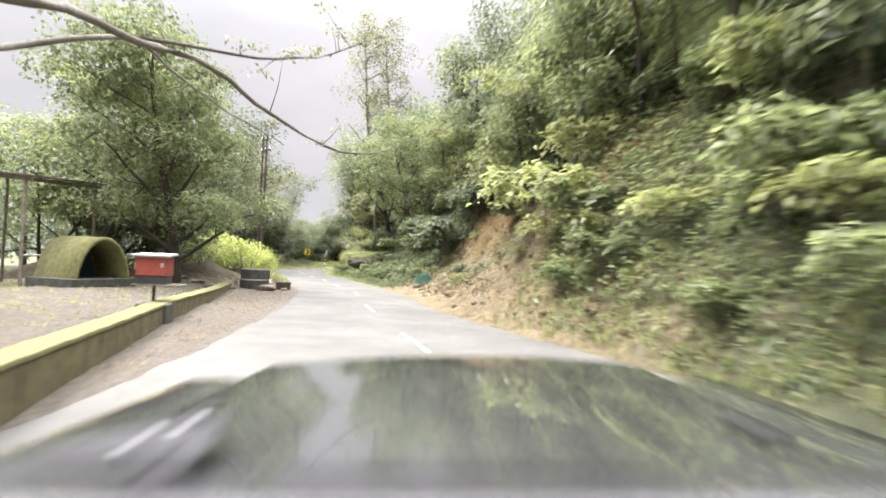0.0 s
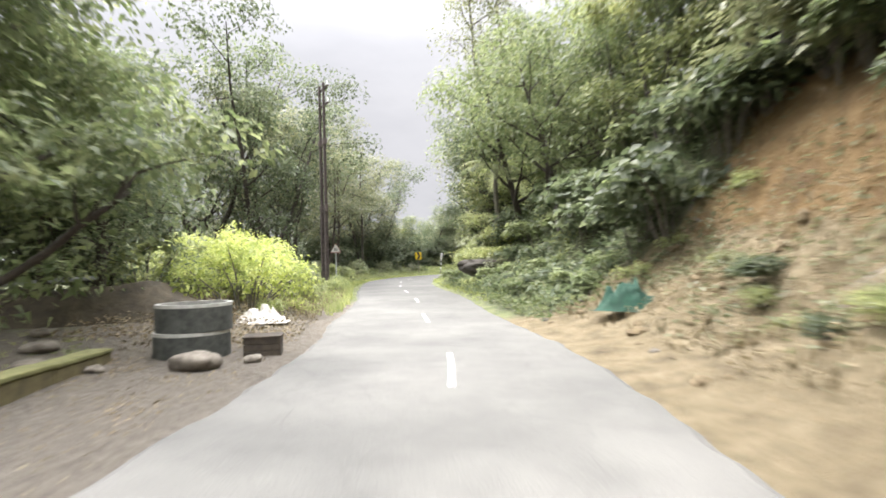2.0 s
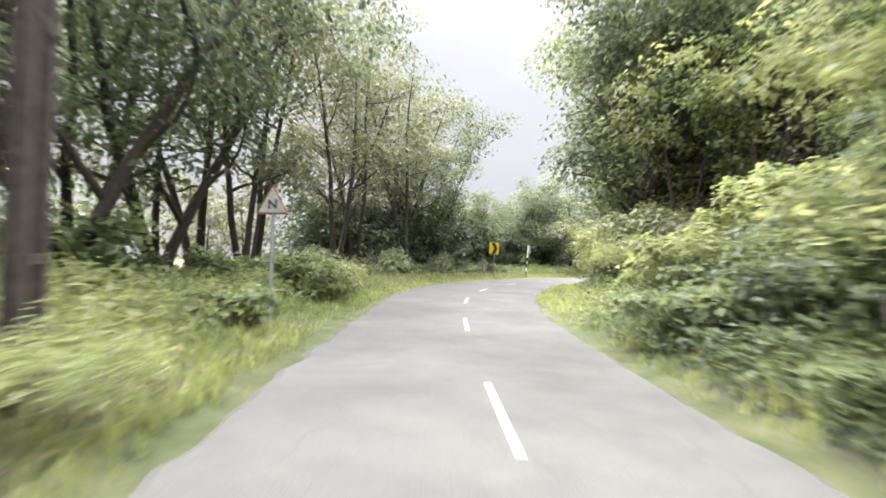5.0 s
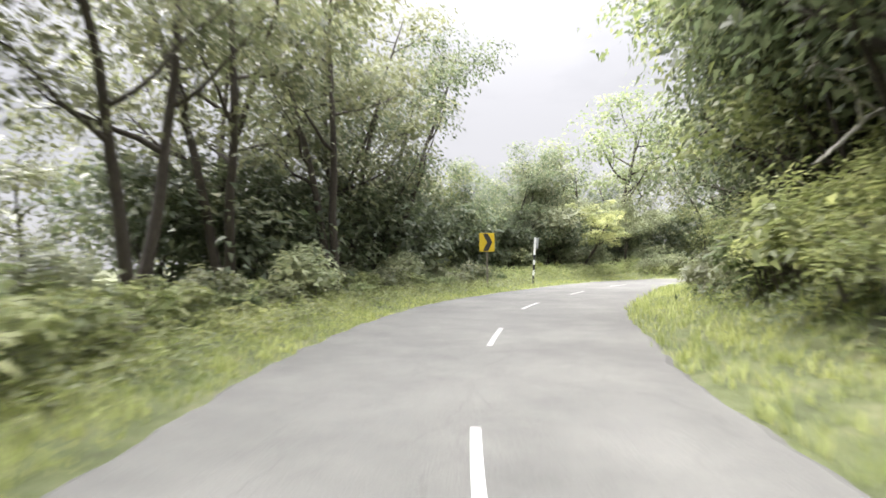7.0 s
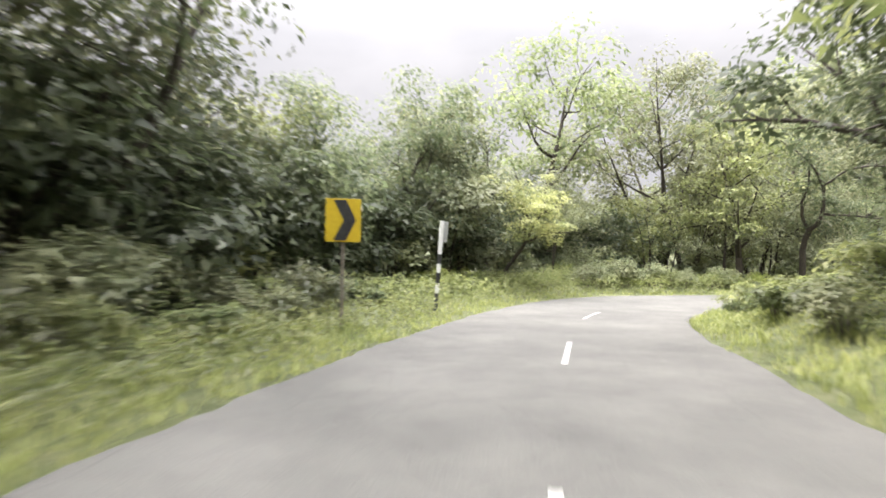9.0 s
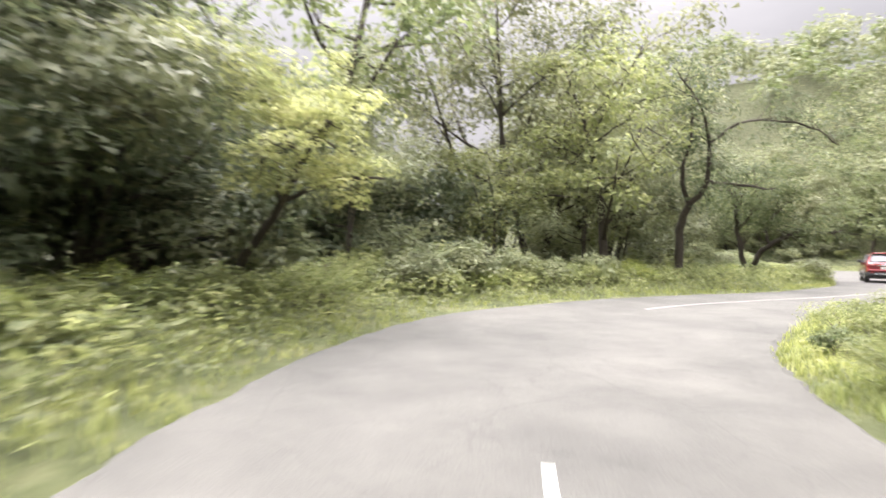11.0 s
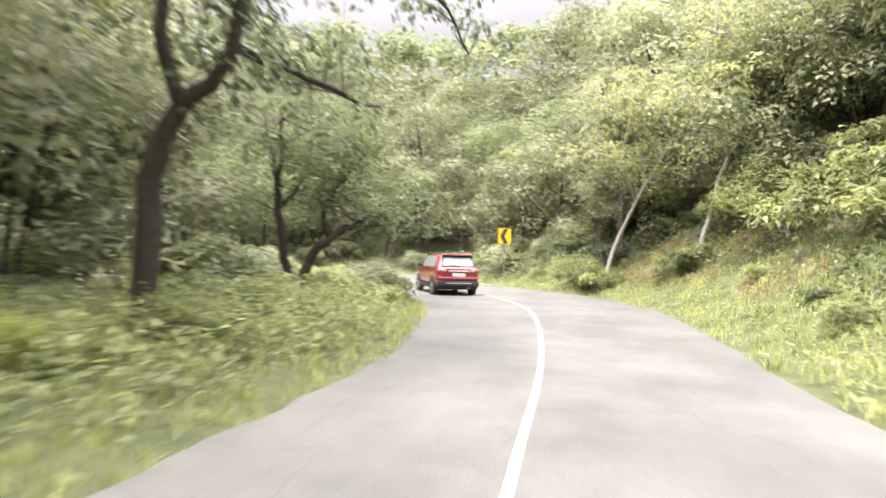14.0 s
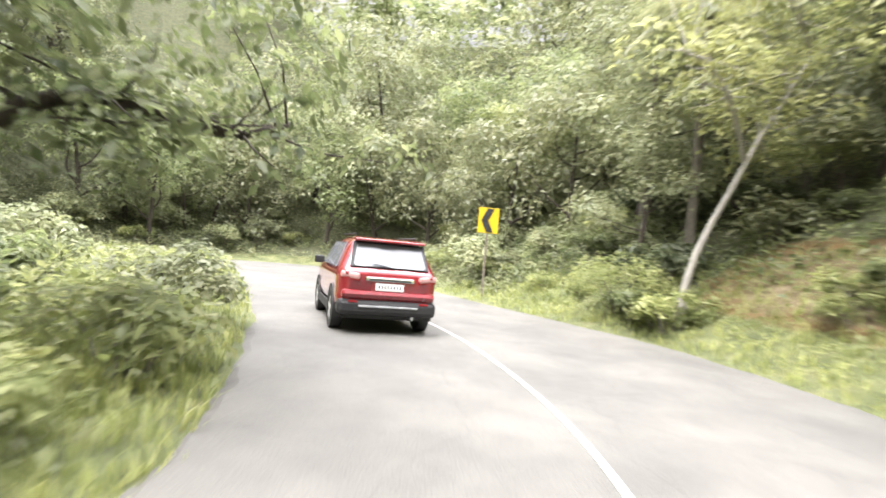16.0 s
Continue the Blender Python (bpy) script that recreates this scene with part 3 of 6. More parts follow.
class Kind:
    """A kind of plant: the first one placed is the pattern, the others are copies of it."""

    def __init__(self, name, parts, label, category, group):
        self.name, self.parts, self.tags, self.first = name, parts, (label, category, group), None

    def height(self):
        return max(v.co.z for v in self.parts[1].vertices)

    def put(self, x, y, size=1.0, turn=0.0, z=None, label="", tilt=(0, 0), tall=1.0, sink=0.0):
        zz = (H(x, y) if z is None else z) - sink
        m = pose(x, y, zz, tilt[0], tilt[1], turn) @ Matrix.Diagonal((size, size, size * tall, 1))
        if self.first is None:
            self.first = new(self.name)
            for me in self.parts:
                new(me.name.split(".")[0], me).parent = self.first
            self.first.matrix_basis = m
            self.first.scale = self.first.scale
            ob = self.first
            ob.empty_display_size = 0.3
            self.unit = m.copy()
        else:
            ob = copy_thing(self.first, Matrix.Identity(4))
            ob.matrix_basis = m
        tagged(ob, label or self.tags[0], self.tags[1], self.tags[2])
        return ob


TREE_DOME = Kind("tree", grow_tree(3, 11, 2.0, 0.26, (0, 0), 12, 4.8, 0.08, 4, 1.45, 96, 0.235, green=LEAF_MID, plain=True),
                 "broad dense green tree on the roadside slope", "tree", "roadside trees")
# a mid-green dome given lighter leaves, so its lit look is colour
TREE_DOME_LIGHT = Kind("tree", grow_tree(4, 11, 2.0, 0.24, (0, 0), 12, 4.4, 0.08, 4, 1.3, 90, 0.22, green=LEAF_BRIGHT, plain=True),
                       "dome-shaped yellow-green tree at the outside of the bend", "tree", "roadside trees")
TREE_DARK = Kind("tree", grow_tree(11, 12.5, 1.8, 0.24, (0.05, 0), 12, 4.6, 0.08, 4, 1.4, 92, 0.235, green=LEAF_DEEP, plain=True),
                 "dark green tree with a heavy crown", "tree", "roadside trees")
TREE_OPEN = Kind("tree", grow_tree(21, 13.5, 3.6, 0.23, (0.03, 0.06), 12, 4.8, 0.06, 4, 1.15, 78, 0.215, 0.65, 0.10, green=LEAF_GREY, forks=2, plain=True),
                 "grey-green tree with dark forked trunks", "tree", "roadside trees")
TREE_TALL = Kind("tree", grow_tree(31, 33, 6.0, 0.34, (0, 0), 26, 4.6, 0.12, 5, 1.1, 46, 0.25, 1.2, 0.3, sway=0.015, wood=BARK_GREY, green=LEAF_GREY),
                 "tall slender grey-green tree with hanging leaf sprays", "tree", "roadside trees")
TREE_HIGH = Kind("tree", grow_tree(81, 17, 2.0, 0.27, (0.02, 0.0), 20, 4.4, 0.08, 4, 1.35, 84, 0.22, 0.75, 0.06, green=LEAF_DEEP, forks=2),
                 "tall dense dark green tree behind the roadside bushes", "tree", "roadside trees")
TREE_HIGH_GREY = Kind("tree", grow_tree(83, 16, 4.2, 0.25, (0.04, 0.03), 15, 4.3, 0.07, 4, 1.25, 76, 0.22, 0.7, 0.08, green=LEAF_GREY, forks=2, plain=True),
                      "tall grey-green tree with dark forked trunks", "tree", "roadside trees")
TREE_WALL = Kind("tree", grow_tree(85, 11, 0.5, 0.26, (0.04, 0.0), 16, 3.4, 0.02, 4, 1.2, 170, 0.15, 1.0, 0.22, green=LEAF_DEEP),
                 "dark green tree hung with creepers down to the bank", "tree", "roadside trees")
# thicket darkness is painted: deep green leaves stand in for the shade there
TREE_LOW = Kind("tree", grow_tree(87, 5.2, 0.3, 0.10, (0, 0.05), 10, 2.4, 0.02, 2, 1.1, 110, 0.25, green=LEAF_DEEP, forks=2, plain=True),
                "low thicket tree behind the hedge, leaves darkened for shade", "tree", "thicket trees")
TREE_SMALL = Kind("tree", grow_tree(41, 6.5, 1.3, 0.12, (0.1, 0), 8, 2.8, 0.06, 3, 1.05, 92, 0.20, green=LEAF_MID, forks=2, plain=True),
                  "small bushy tree with several stems", "tree", "roadside trees")
TREE_LIGHT = Kind("tree", grow_tree(43, 7.0, 1.4, 0.13, (0, 0.1), 8, 3.0, 0.05, 3, 1.1, 92, 0.20, green=LEAF_BRIGHT, forks=2, plain=True),
                  "small tree with light yellow-green leaves", "tree", "roadside trees")
TREE_FAR = Kind("tree", grow_tree(51, 10, 2.0, 0.2, (0, 0), 8, 3.8, 0.08, 1, 1.8, 125, 0.30, green=LEAF_MID, shell=0.85, up=0.35, plain=True),
                "mid-green forest tree with billowing leaf clumps", "tree", "hillside forest")
TREE_FAR_PALE = Kind("tree", grow_tree(61, 9, 1.6, 0.18, (0, 0), 8, 3.8, 0.08, 1, 1.8, 180, 0.24, green=LEAF_PALE, shell=0.85, up=0.35, plain=True),
                     "pale green forest tree on the hillside", "tree", "hillside forest")
TREE_FAR_MID = Kind("tree", grow_tree(71, 9, 1.6, 0.18, (0, 0), 8, 4.0, 0.05, 1, 1.8, 125, 0.30, green=LEAF_GREY, shell=0.85, up=0.35, plain=True),
                    "grey-green forest tree on the hillside", "tree", "hillside forest")
BUSH = Kind("bush", grow_bush(5, 1.1, 1.3, 9, 92, 0.18, LEAF_MID), "leafy green bush at the road's edge", "bush", "roadside bushes")
BUSH_DEEP = Kind("bush", grow_bush(6, 1.3, 1.5, 10, 90, 0.21, LEAF_DEEP), "dark green leafy bush on the bank", "bush", "roadside bushes")
BUSH_BRIGHT = Kind("bush", grow_bush(7, 1.2, 1.5, 9, 100, 0.17, LEAF_BRIGHT, plain=True), "bright yellow-green bush beside the road", "bush", "roadside bushes")
BUSH_LOW = Kind("shrub", grow_bush(8, 0.9, 0.65, 9, 80, 0.12, LEAF_BRIGHT), "low yellow-green shrub in the verge", "shrub", "verge shrubs")
BUSH_GREY = Kind("shrub", grow_bush(9, 1.2, 1.2, 9, 100, 0.16, LEAF_GREY, plain=True), "pale grey-green shrub on the bank", "shrub", "roadside bushes")

TREE_PALE = Kind("tree", grow_tree(45, 6.5, 0.9, 0.13, (0, 0.05), 10, 3.0, 0.05, 3, 1.15, 135, 0.17, green=LEAF_PALE, forks=2, shell=0.85, up=0.35, plain=True),
                 "low spreading tree with billowing pale green leaves", "tree", "roadside trees")
BUSH_LIME = Kind("bush", grow_bush(12, 1.3, 1.7, 15, 210, 0.085, LEAF_LIME), "large bright yellow-green bush beside the road", "bush", "roadside bushes")
BUSH_PALE = Kind("bush", grow_bush(10, 1.7, 1.9, 12, 140, 0.17, LEAF_PALE, plain=True), "large pale green bush on the hillside", "bush", "hillside bushes")

BUSH_FERN = Kind("shrub", grow_bush(14, 1.6, 1.9, 13, 190, 0.135, LEAF_BRIGHT, 0.34, 0.7), "pale yellow-green ferny bush covering the bank", "shrub", "roadside bushes")

RNG = np.random.default_rng(77)
HIDDEN = [(122, 133, 16, 40), (12, 15, 8, 20), (78, 83, 15, 25), (27, 36, 14.5, 20), (100, 105.5, 3.4, 20), (-9, 6.5, 3.6, 20), (105, 118.5, 7.3, 30)]      # station from, to; distance from, to


def station_point(s, u, side):
    """The place u metres beyond the road's edge at a station."""
    i = int(np.searchsorted(STATION, s))
    i = min(max(i, 0), len(STATION) - 1)
    p = CENTRE[i] + SIDE[i] * side * (HALF[i] + u)
    return float(p[0]), float(p[1])


def behind_hill(s, u, side):
    """Ground that the banks hide all along the road."""
    return side > 0 and any(a <= s <= b and c <= u <= d for a, b, c, d in HIDDEN)


def scatter(kinds, s0, s1, u0, u1, side, count, size=(0.8, 1.2), gap=1.0, tall=(0.9, 1.15), sink=0.1, clear=0.0):
    """Sets plants at random along one side of the road, none too near another or over the road."""
    done, tries = [], 0
    while len(done) < count and tries < count * 30:
        tries += 1
        x, y = station_point(RNG.uniform(s0, s1), RNG.uniform(u0, u1), side)
        if any((x - a) ** 2 + (y - b) ** 2 < gap * gap for a, b in done):
            continue
        s, u, sd = road_place(x, y)
        if u[0] < max(u0 * 0.8, clear):
            continue
        done.append((x, y))
        k = kinds[int(RNG.integers(len(kinds)))]
        big, turn, high = RNG.uniform(*size), RNG.uniform(0, 360), RNG.uniform(*tall)
        if behind_hill(s[0], u[0], sd[0]):
            continue
        if k.name == "tree" and sd[0] < 0 and y > 86 and x < -12.5:      # the open sky above the bend
            k = {TREE_OPEN: TREE_DARK, TREE_FAR_PALE: TREE_DOME, TREE_FAR_MID: TREE_DARK}.get(k, k)
            big = min(big, 8.2 / (k.height() * high))
        if k in (TREE_FAR_MID, TREE_FAR_PALE) and sd[0] < 0 and 57 < s[0] < 85:      # bright gaps between the trunks
            continue
        if k is TREE_OPEN and sd[0] < 0 and (66 < s[0] < 80 and u[0] < 7.3 or 82 < s[0] < 86):
            continue
        if k in (TREE_OPEN, TREE_DARK) and sd[0] < 0 and s[0] < 58 and u[0] > 11:
            continue
        if k.name == "tree" and sd[0] < 0 and 33 < s[0] < 48:            # a clearing behind the yellow-green bushes
            continue
        k.put(x, y, big, turn, tall=high, sink=sink)




def shaped_tree(label, limbs, clumps, leaf, green, wood=BARK_DARK, seed=0, twig=0.5, squash=0.6, group="roadside trees"):
    """A tree of given limbs (points, thick end, thin end) and leaf clumps (limb, from, to, count, radius, leaves)."""
    rng = np.random.default_rng(seed)
    base = Vector(limbs[0][0][0])
    ob = tagged(new("tree"), label, "tree", group)
    ob.location = base
    w, pts, out = Wood(), [], []
    lines = []
    for p, r0, r1 in limbs:
        q = spline([Vector(a) - base for a in p], 4)
        q = q + rng.normal(0, 0.03, q.shape)
        lines.append(q)
        w.tube(q, list(np.linspace(r0, r1, len(q))), 8)
    for i, a, b, n, rad, per in clumps:
        q = lines[i]
        for _ in range(n):
            k = rng.uniform(a, b) * (len(q) - 1)
            c = q[int(k)] + (q[min(int(k) + 1, len(q) - 1)] - q[int(k)]) * (k % 1)
            tip = c + rng.normal(0, 1, 3) * twig + np.array([0, 0, twig * 0.4])
            w.tube([c, (c + tip) / 2 + rng.normal(0, 0.06, 3), tip], [0.022, 0.014, 0.006], 4)
            p, d = clump_points(tip, rad * rng.uniform(0.7, 1.25), per, rng, squash)
            pts.append(p)
            out.append(d)
    new("trunk", w.mesh("trunk", wood)).parent = ob
    new("crown", leaf_cloud("crown", np.concatenate(pts), np.concatenate(out), leaf, green, rng)).parent = ob
    return ob


# trees with a shape of their own
shaped_tree("tree whose long bare limb reaches out over the road",
            [([(-15.2, 11.2, -0.2), (-14.9, 11.4, 3.5), (-14.4, 11.8, 7.0), (-14.6, 12.2, 11.0)], 0.34, 0.14),
             ([(-14.4, 11.8, 7.0), (-10.2, 12.8, 7.4), (-8.7, 14.8, 7.3), (-7.3, 16.3, 7.2), (-6.0, 17.9, 6.3), (-3.9, 19.4, 5.4), (-2.0, 20.4, 5.8)], 0.15, 0.025),
             ([(-14.7, 11.6, 5.4), (-10.9, 12.9, 6.3), (-9.5, 14.8, 7.4), (-6.8, 16.8, 7.8), (-4.7, 18.3, 8.4), (-2.5, 19.8, 9.9)], 0.11, 0.02),
             ([(-8.7, 14.8, 7.3), (-7.9, 15.6, 6.6), (-6.8, 16.9, 5.9), (-5.6, 18.2, 5.3)], 0.05, 0.015),
             ([(-14.5, 12.0, 9.0), (-11.0, 14.0, 10.6), (-7.5, 16.0, 11.6)], 0.10, 0.02)],
            [(0, 0.6, 1.0, 12, 1.0, 60), (2, 0.35, 1.0, 16, 0.45, 20), (1, 0.5, 1.0, 5, 0.3, 9), (4, 0.3, 1.0, 14, 0.7, 34), (3, 0.3, 1.0, 3, 0.3, 8)],
            0.16, LEAF_GREY, BARK_GREY, 5)
_zb = H(9.7, 105.2)
shaped_tree("dark-limbed tree arching low towards the road",
            [([(9.7, 105.2, _zb - 0.3), (9.9, 104.8, 1.4), (10.3, 104.4, 2.0), (11.0, 104.1, 2.45), (11.8, 103.6, 2.8), (12.6, 102.9, 2.6), (13.2, 102.4, 2.9)], 0.17, 0.03),
             ([(9.7, 105.2, _zb - 0.3), (9.5, 105.5, 1.4), (9.4, 105.7, 2.8), (9.2, 105.7, 4.0), (8.9, 105.9, 5.6)], 0.16, 0.05),
             ([(10.3, 104.4, 2.0), (10.3, 104.7, 2.8), (10.5, 104.4, 3.5), (11.0, 104.1, 4.2), (11.5, 103.8, 5.0)], 0.09, 0.03),
             ([(9.4, 105.7, 2.8), (10.2, 105.4, 3.9), (10.9, 105.2, 5.2)], 0.08, 0.03),
             ([(9.3, 105.7, 3.4), (8.2, 104.6, 4.2), (7.0, 103.6, 4.9)], 0.08, 0.03)],
            [(0, 0.5, 1.0, 26, 0.75, 62), (1, 0.5, 1.0, 20, 0.95, 66), (2, 0.3, 1.0, 30, 0.85, 64), (3, 0.3, 1.0, 22, 0.9, 64), (4, 0.3, 1.0, 22, 0.9, 62)],
            0.17, LEAF_MID, BARK_DARK, 8, 0.75, 0.7)
shaped_tree("tall dark tree with twisting upper limbs",
            [([(2.0, 101.8, H(2.0, 101.8) - 0.3), (2.0, 101.7, 2.5), (2.1, 101.3, 3.6), (2.5, 100.7, 4.6), (2.5, 100.6, 6.6)], 0.20, 0.08),
             ([(2.1, 101.3, 3.6), (1.6, 101.2, 5.0), (1.9, 101.0, 6.4), (2.2, 101.2, 8.5)], 0.11, 0.04),
             ([(2.5, 100.7, 4.6), (3.8, 100.3, 4.5), (5.2, 99.8, 4.3)], 0.08, 0.03),
             ([(2.5, 100.6, 6.2), (4.0, 100.0, 7.2), (6.5, 99.2, 7.0), (8.0, 99.0, 6.2)], 0.07, 0.02),
             ([(2.5, 100.6, 6.0), (1.2, 99.6, 7.4), (-0.8, 98.8, 8.4)], 0.07, 0.02)],
            [(1, 0.35, 1.0, 20, 0.9, 56), (2, 0.25, 1.0, 12, 0.6, 40), (3, 0.2, 1.0, 20, 0.6, 36), (4, 0.3, 1.0, 18, 0.8, 50), (0, 0.65, 1.0, 14, 0.8, 50)],
            0.17, LEAF_DEEP, BARK_DARK, 9, 0.6)
for _k, (_p, _q, _r) in enumerate((((22.2, 97.4, 1.4), (22.6, 96.3, 4.4), (24.0, 94.8, 7.5)), ((19.6, 93.6, 2.6), (20.5, 92.7, 5.8), (21.8, 91.4, 9.0)))):
    shaped_tree("leaning tree with a pale whitish trunk",
                [([(_p[0], _p[1], H(_p[0], _p[1]) - 0.4), _p, _q, _r], 0.11, 0.05), ([_q, (_q[0] - 1.6, _q[1] + 0.8, _q[2] + 1.5), (_q[0] - 3.0, _q[1] + 1.8, _q[2] + 1.7)], 0.07, 0.03),
                 ([_r, (_r[0] - 1.5, _r[1] + 1.0, _r[2] + 1.2), (_r[0] - 3.4, _r[1] + 2.2, _r[2] + 1.2)], 0.07, 0.03)],
                [(0, 0.66, 1.0, 26, 1.0, 60), (1, 0.25, 1.0, 18, 1.0, 60), (2, 0.2, 1.0, 18, 1.1, 60)], 0.19, LEAF_STRAW, BARK_PALE, 12 + _k, 0.7, 0.6, "pale-trunked trees")
shaped_tree("bare pale dead branch sticking out of the trees",
            [([(-8.6, 66.0, H(-8.6, 66.0) - 0.2), (-9.2, 65.2, 3.6), (-10.0, 63.9, 3.9), (-10.9, 62.7, 3.3), (-11.7, 61.6, 2.7)], 0.08, 0.02),
             ([(-9.6, 64.6, 3.8), (-10.6, 63.9, 4.6), (-11.2, 63.2, 4.7)], 0.04, 0.012), ([(-10.6, 63.1, 3.5), (-11.0, 62.2, 3.9), (-11.6, 61.7, 3.9)], 0.03, 0.01)],
            [(1, 0.5, 1.0, 3, 0.2, 5)], 0.12, LEAF_GREY, BARK_PALE, 15, 0.2)


def palm(x, y, crown_z, label, seed, green=LEAF_GREY, fronds=20):
    """A palm: ringed trunk and arching feather leaves, each a part."""
    rng = np.random.default_rng(seed)
    z0 = H(x, y)
    ob = tagged(new("palm_tree"), label, "palm tree", "palms")
    ob.location = (x, y, z0)
    w = Wood()
    hh = max(crown_z - z0, 1.5)
    w.tube([(0.1 * math.sin(k), 0, -0.3 + (hh + 0.3) * k / 6) for k in range(7)], [0.17 - 0.01 * k for k in range(7)], 8)
    new("trunk", w.mesh("trunk", BARK_GREY)).parent = ob
    for k in range(fronds):
        a, el, ln = k * 2.4, rng.uniform(0.1, 1.2), rng.uniform(2.2, 3.0)
        d = np.array([math.cos(a), math.sin(a)])
        t = np.linspace(0, 1, 9)
        ro, zz = ln * t * math.cos(el * 0.6), ln * (t * math.sin(el) - 0.75 * t ** 2)
        mid = np.stack([d[0] * ro, d[1] * ro, zz + hh], 1)
        side = np.array([-d[1], d[0], 0])
        v, f = [], []
        for i in range(8):
            for q in range(3):
                c = mid[i] + (mid[i + 1] - mid[i]) * q / 3
                for sgn in (-1, 1):
                    l_ = 0.62 * math.sin(0.25 + 2.7 * (i + q / 3) / 8)
                    e = c + side * sgn * l_ + (mid[i + 1] - mid[i]) * 0.9 - np.array([0, 0, 0.30 * l_])
                    b = len(v)
                    u = (mid[i + 1] - mid[i]) * 0.13
                    v += [c - u, c + u, e]
                    f.append((b, b + 1, b + 2))
        me = bpy.data.meshes.new("frond")
        me.from_pydata([tuple(p) for p in v], [], f)
        me.materials.append(green)
        new("frond", me).parent = ob
    return ob


palm(25.2, 97.2, 9.3, "palm with pale grey feathery leaves on the hillside", 3)
palm(28.0, 98.6, 11.5, "palm with pale grey feathery leaves high on the hillside", 4)
palm(4.2, 24.5, 7.6, "palm with green feathery leaves above the clay cutting", 5, LEAF_MID, 16)
palm(-6.0, 46.8, 6.7, "palm whose pale feathery leaves lean out over the road", 7, LEAF_PALE, 12)
palm(7.2, 13.5, 8.6, "palm with green feathery leaves on the steep bank", 6, LEAF_MID, 16)

# -- right of the road, first stretch: a steep bank under trees
scatter([BUSH_BRIGHT, BUSH, BUSH], 2, 13, 0.9, 2.4, 1, 10, (0.7, 1.1), 1.0)
scatter([BUSH, BUSH_DEEP, BUSH_BRIGHT, BUSH_BRIGHT], 2, 15, 2.2, 6.5, 1, 14, (1.1, 1.7), 1.4)
scatter([TREE_SMALL, TREE_LIGHT, TREE_LIGHT], 2, 22, 4.5, 9.0, 1, 11, (0.8, 1.05), 2.0)
scatter([TREE_DOME, TREE_DARK, TREE_FAR_MID], 0, 36, 8.5, 16, 1, 8, (0.9, 1.2), 3.0)
# the clay cutting: sparse plants below, dense above
scatter([BUSH_LOW, BUSH_GREY, BUSH_LOW], 15, 29, 2.0, 5.0, 1, 14, (0.35, 0.75), 0.8)
scatter([TREE_SMALL, BUSH_DEEP, TREE_SMALL, BUSH], 13, 24, 4.6, 6.5, 1, 9, (0.8, 1.1), 1.3)
scatter([BUSH, BUSH_DEEP, BUSH_GREY], 17, 36, 5.4, 8.0, 1, 11, (1.0, 1.6), 1.2)
scatter([TREE_SMALL, TREE_DARK, TREE_LIGHT], 22, 37, 6.0, 9.0, 1, 8, (0.8, 1.0), 2.0)
# shrubs under overhanging trees
scatter([BUSH_DEEP, BUSH, BUSH], 30.5, 51, 0.9, 3.2, 1, 18, (0.6, 1.0), 0.9)
scatter([BUSH_DEEP, BUSH, BUSH_DEEP], 28.5, 37, 3.2, 6.0, 1, 9, (1.0, 1.5), 1.3)
scatter([BUSH_DEEP, BUSH_DEEP, BUSH], 36, 48, 3.0, 7.5, 1, 12, (1.0, 1.5), 1.3)
scatter([TREE_DOME, TREE_DOME, TREE_SMALL], 36, 47, 3.8, 9.0, 1, 8, (0.75, 0.95), 2.4)
scatter([BUSH_BRIGHT, BUSH_GREY, BUSH_LOW], 47, 56, 2.0, 5.5, 1, 9, (0.8, 1.3), 1.1)
# second stretch: a grassy bank, bushes, tall trees behind
scatter([BUSH_LOW, BUSH_GREY], 53, 84, 2.0, 3.4, 1, 8, (0.6, 0.9), 1.2)
scatter([BUSH_BRIGHT, BUSH_PALE], 58, 72, 3.0, 4.4, 1, 7, (1.0, 1.35), 1.5, (1.0, 1.3))
scatter([BUSH_BRIGHT, BUSH, BUSH_GREY], 53, 84, 3.0, 7.0, 1, 18, (1.0, 1.6), 1.3)
scatter([TREE_DARK, TREE_DOME, TREE_LIGHT], 58, 84, 4.6, 8.0, 1, 13, (1.0, 1.3), 2.2)
scatter([TREE_FAR_MID, TREE_FAR, TREE_DARK], 58, 96, 9, 17, 1, 8, (1.0, 1.4), 3.0)
# inside of the bend
scatter([BUSH, BUSH_BRIGHT, BUSH_LOW], 84, 104, 1.8, 3.5, 1, 10, (0.5, 0.9), 1.0)
scatter([BUSH, BUSH_BRIGHT, BUSH_DEEP], 86, 106, 3.5, 8.0, 1, 9, (0.9, 1.4), 1.6)
for _k in range(12):
    (BUSH, BUSH_BRIGHT, BUSH_FERN, BUSH_LOW)[_k % 4].put(*station_point(88 + 1.45 * _k, 1.1 + 0.35 * math.sin(2.7 * _k), 1), 0.42 + 0.1 * math.sin(3.1 * _k), 83 * _k,
                                                         label="green bush on the inside edge of the bend")
scatter([TREE_FAR_MID, TREE_FAR_PALE], 88, 108, 11, 18, 1, 7, (0.8, 1.1), 3.0)
# third stretch: verge, bank and forest
scatter([BUSH_LOW, BUSH_BRIGHT, BUSH], 106, 136, 1.4, 2.4, 1, 10, (0.4, 0.65), 1.1)
scatter([BUSH, BUSH_BRIGHT, BUSH_GREY, BUSH_DEEP], 126, 150, 3.0, 7.5, 1, 12, (0.8, 1.3), 1.3)
scatter([BUSH_BRIGHT, BUSH_PALE], 104, 113, 3.5, 7.5, 1, 7, (0.8, 1.2), 1.4)
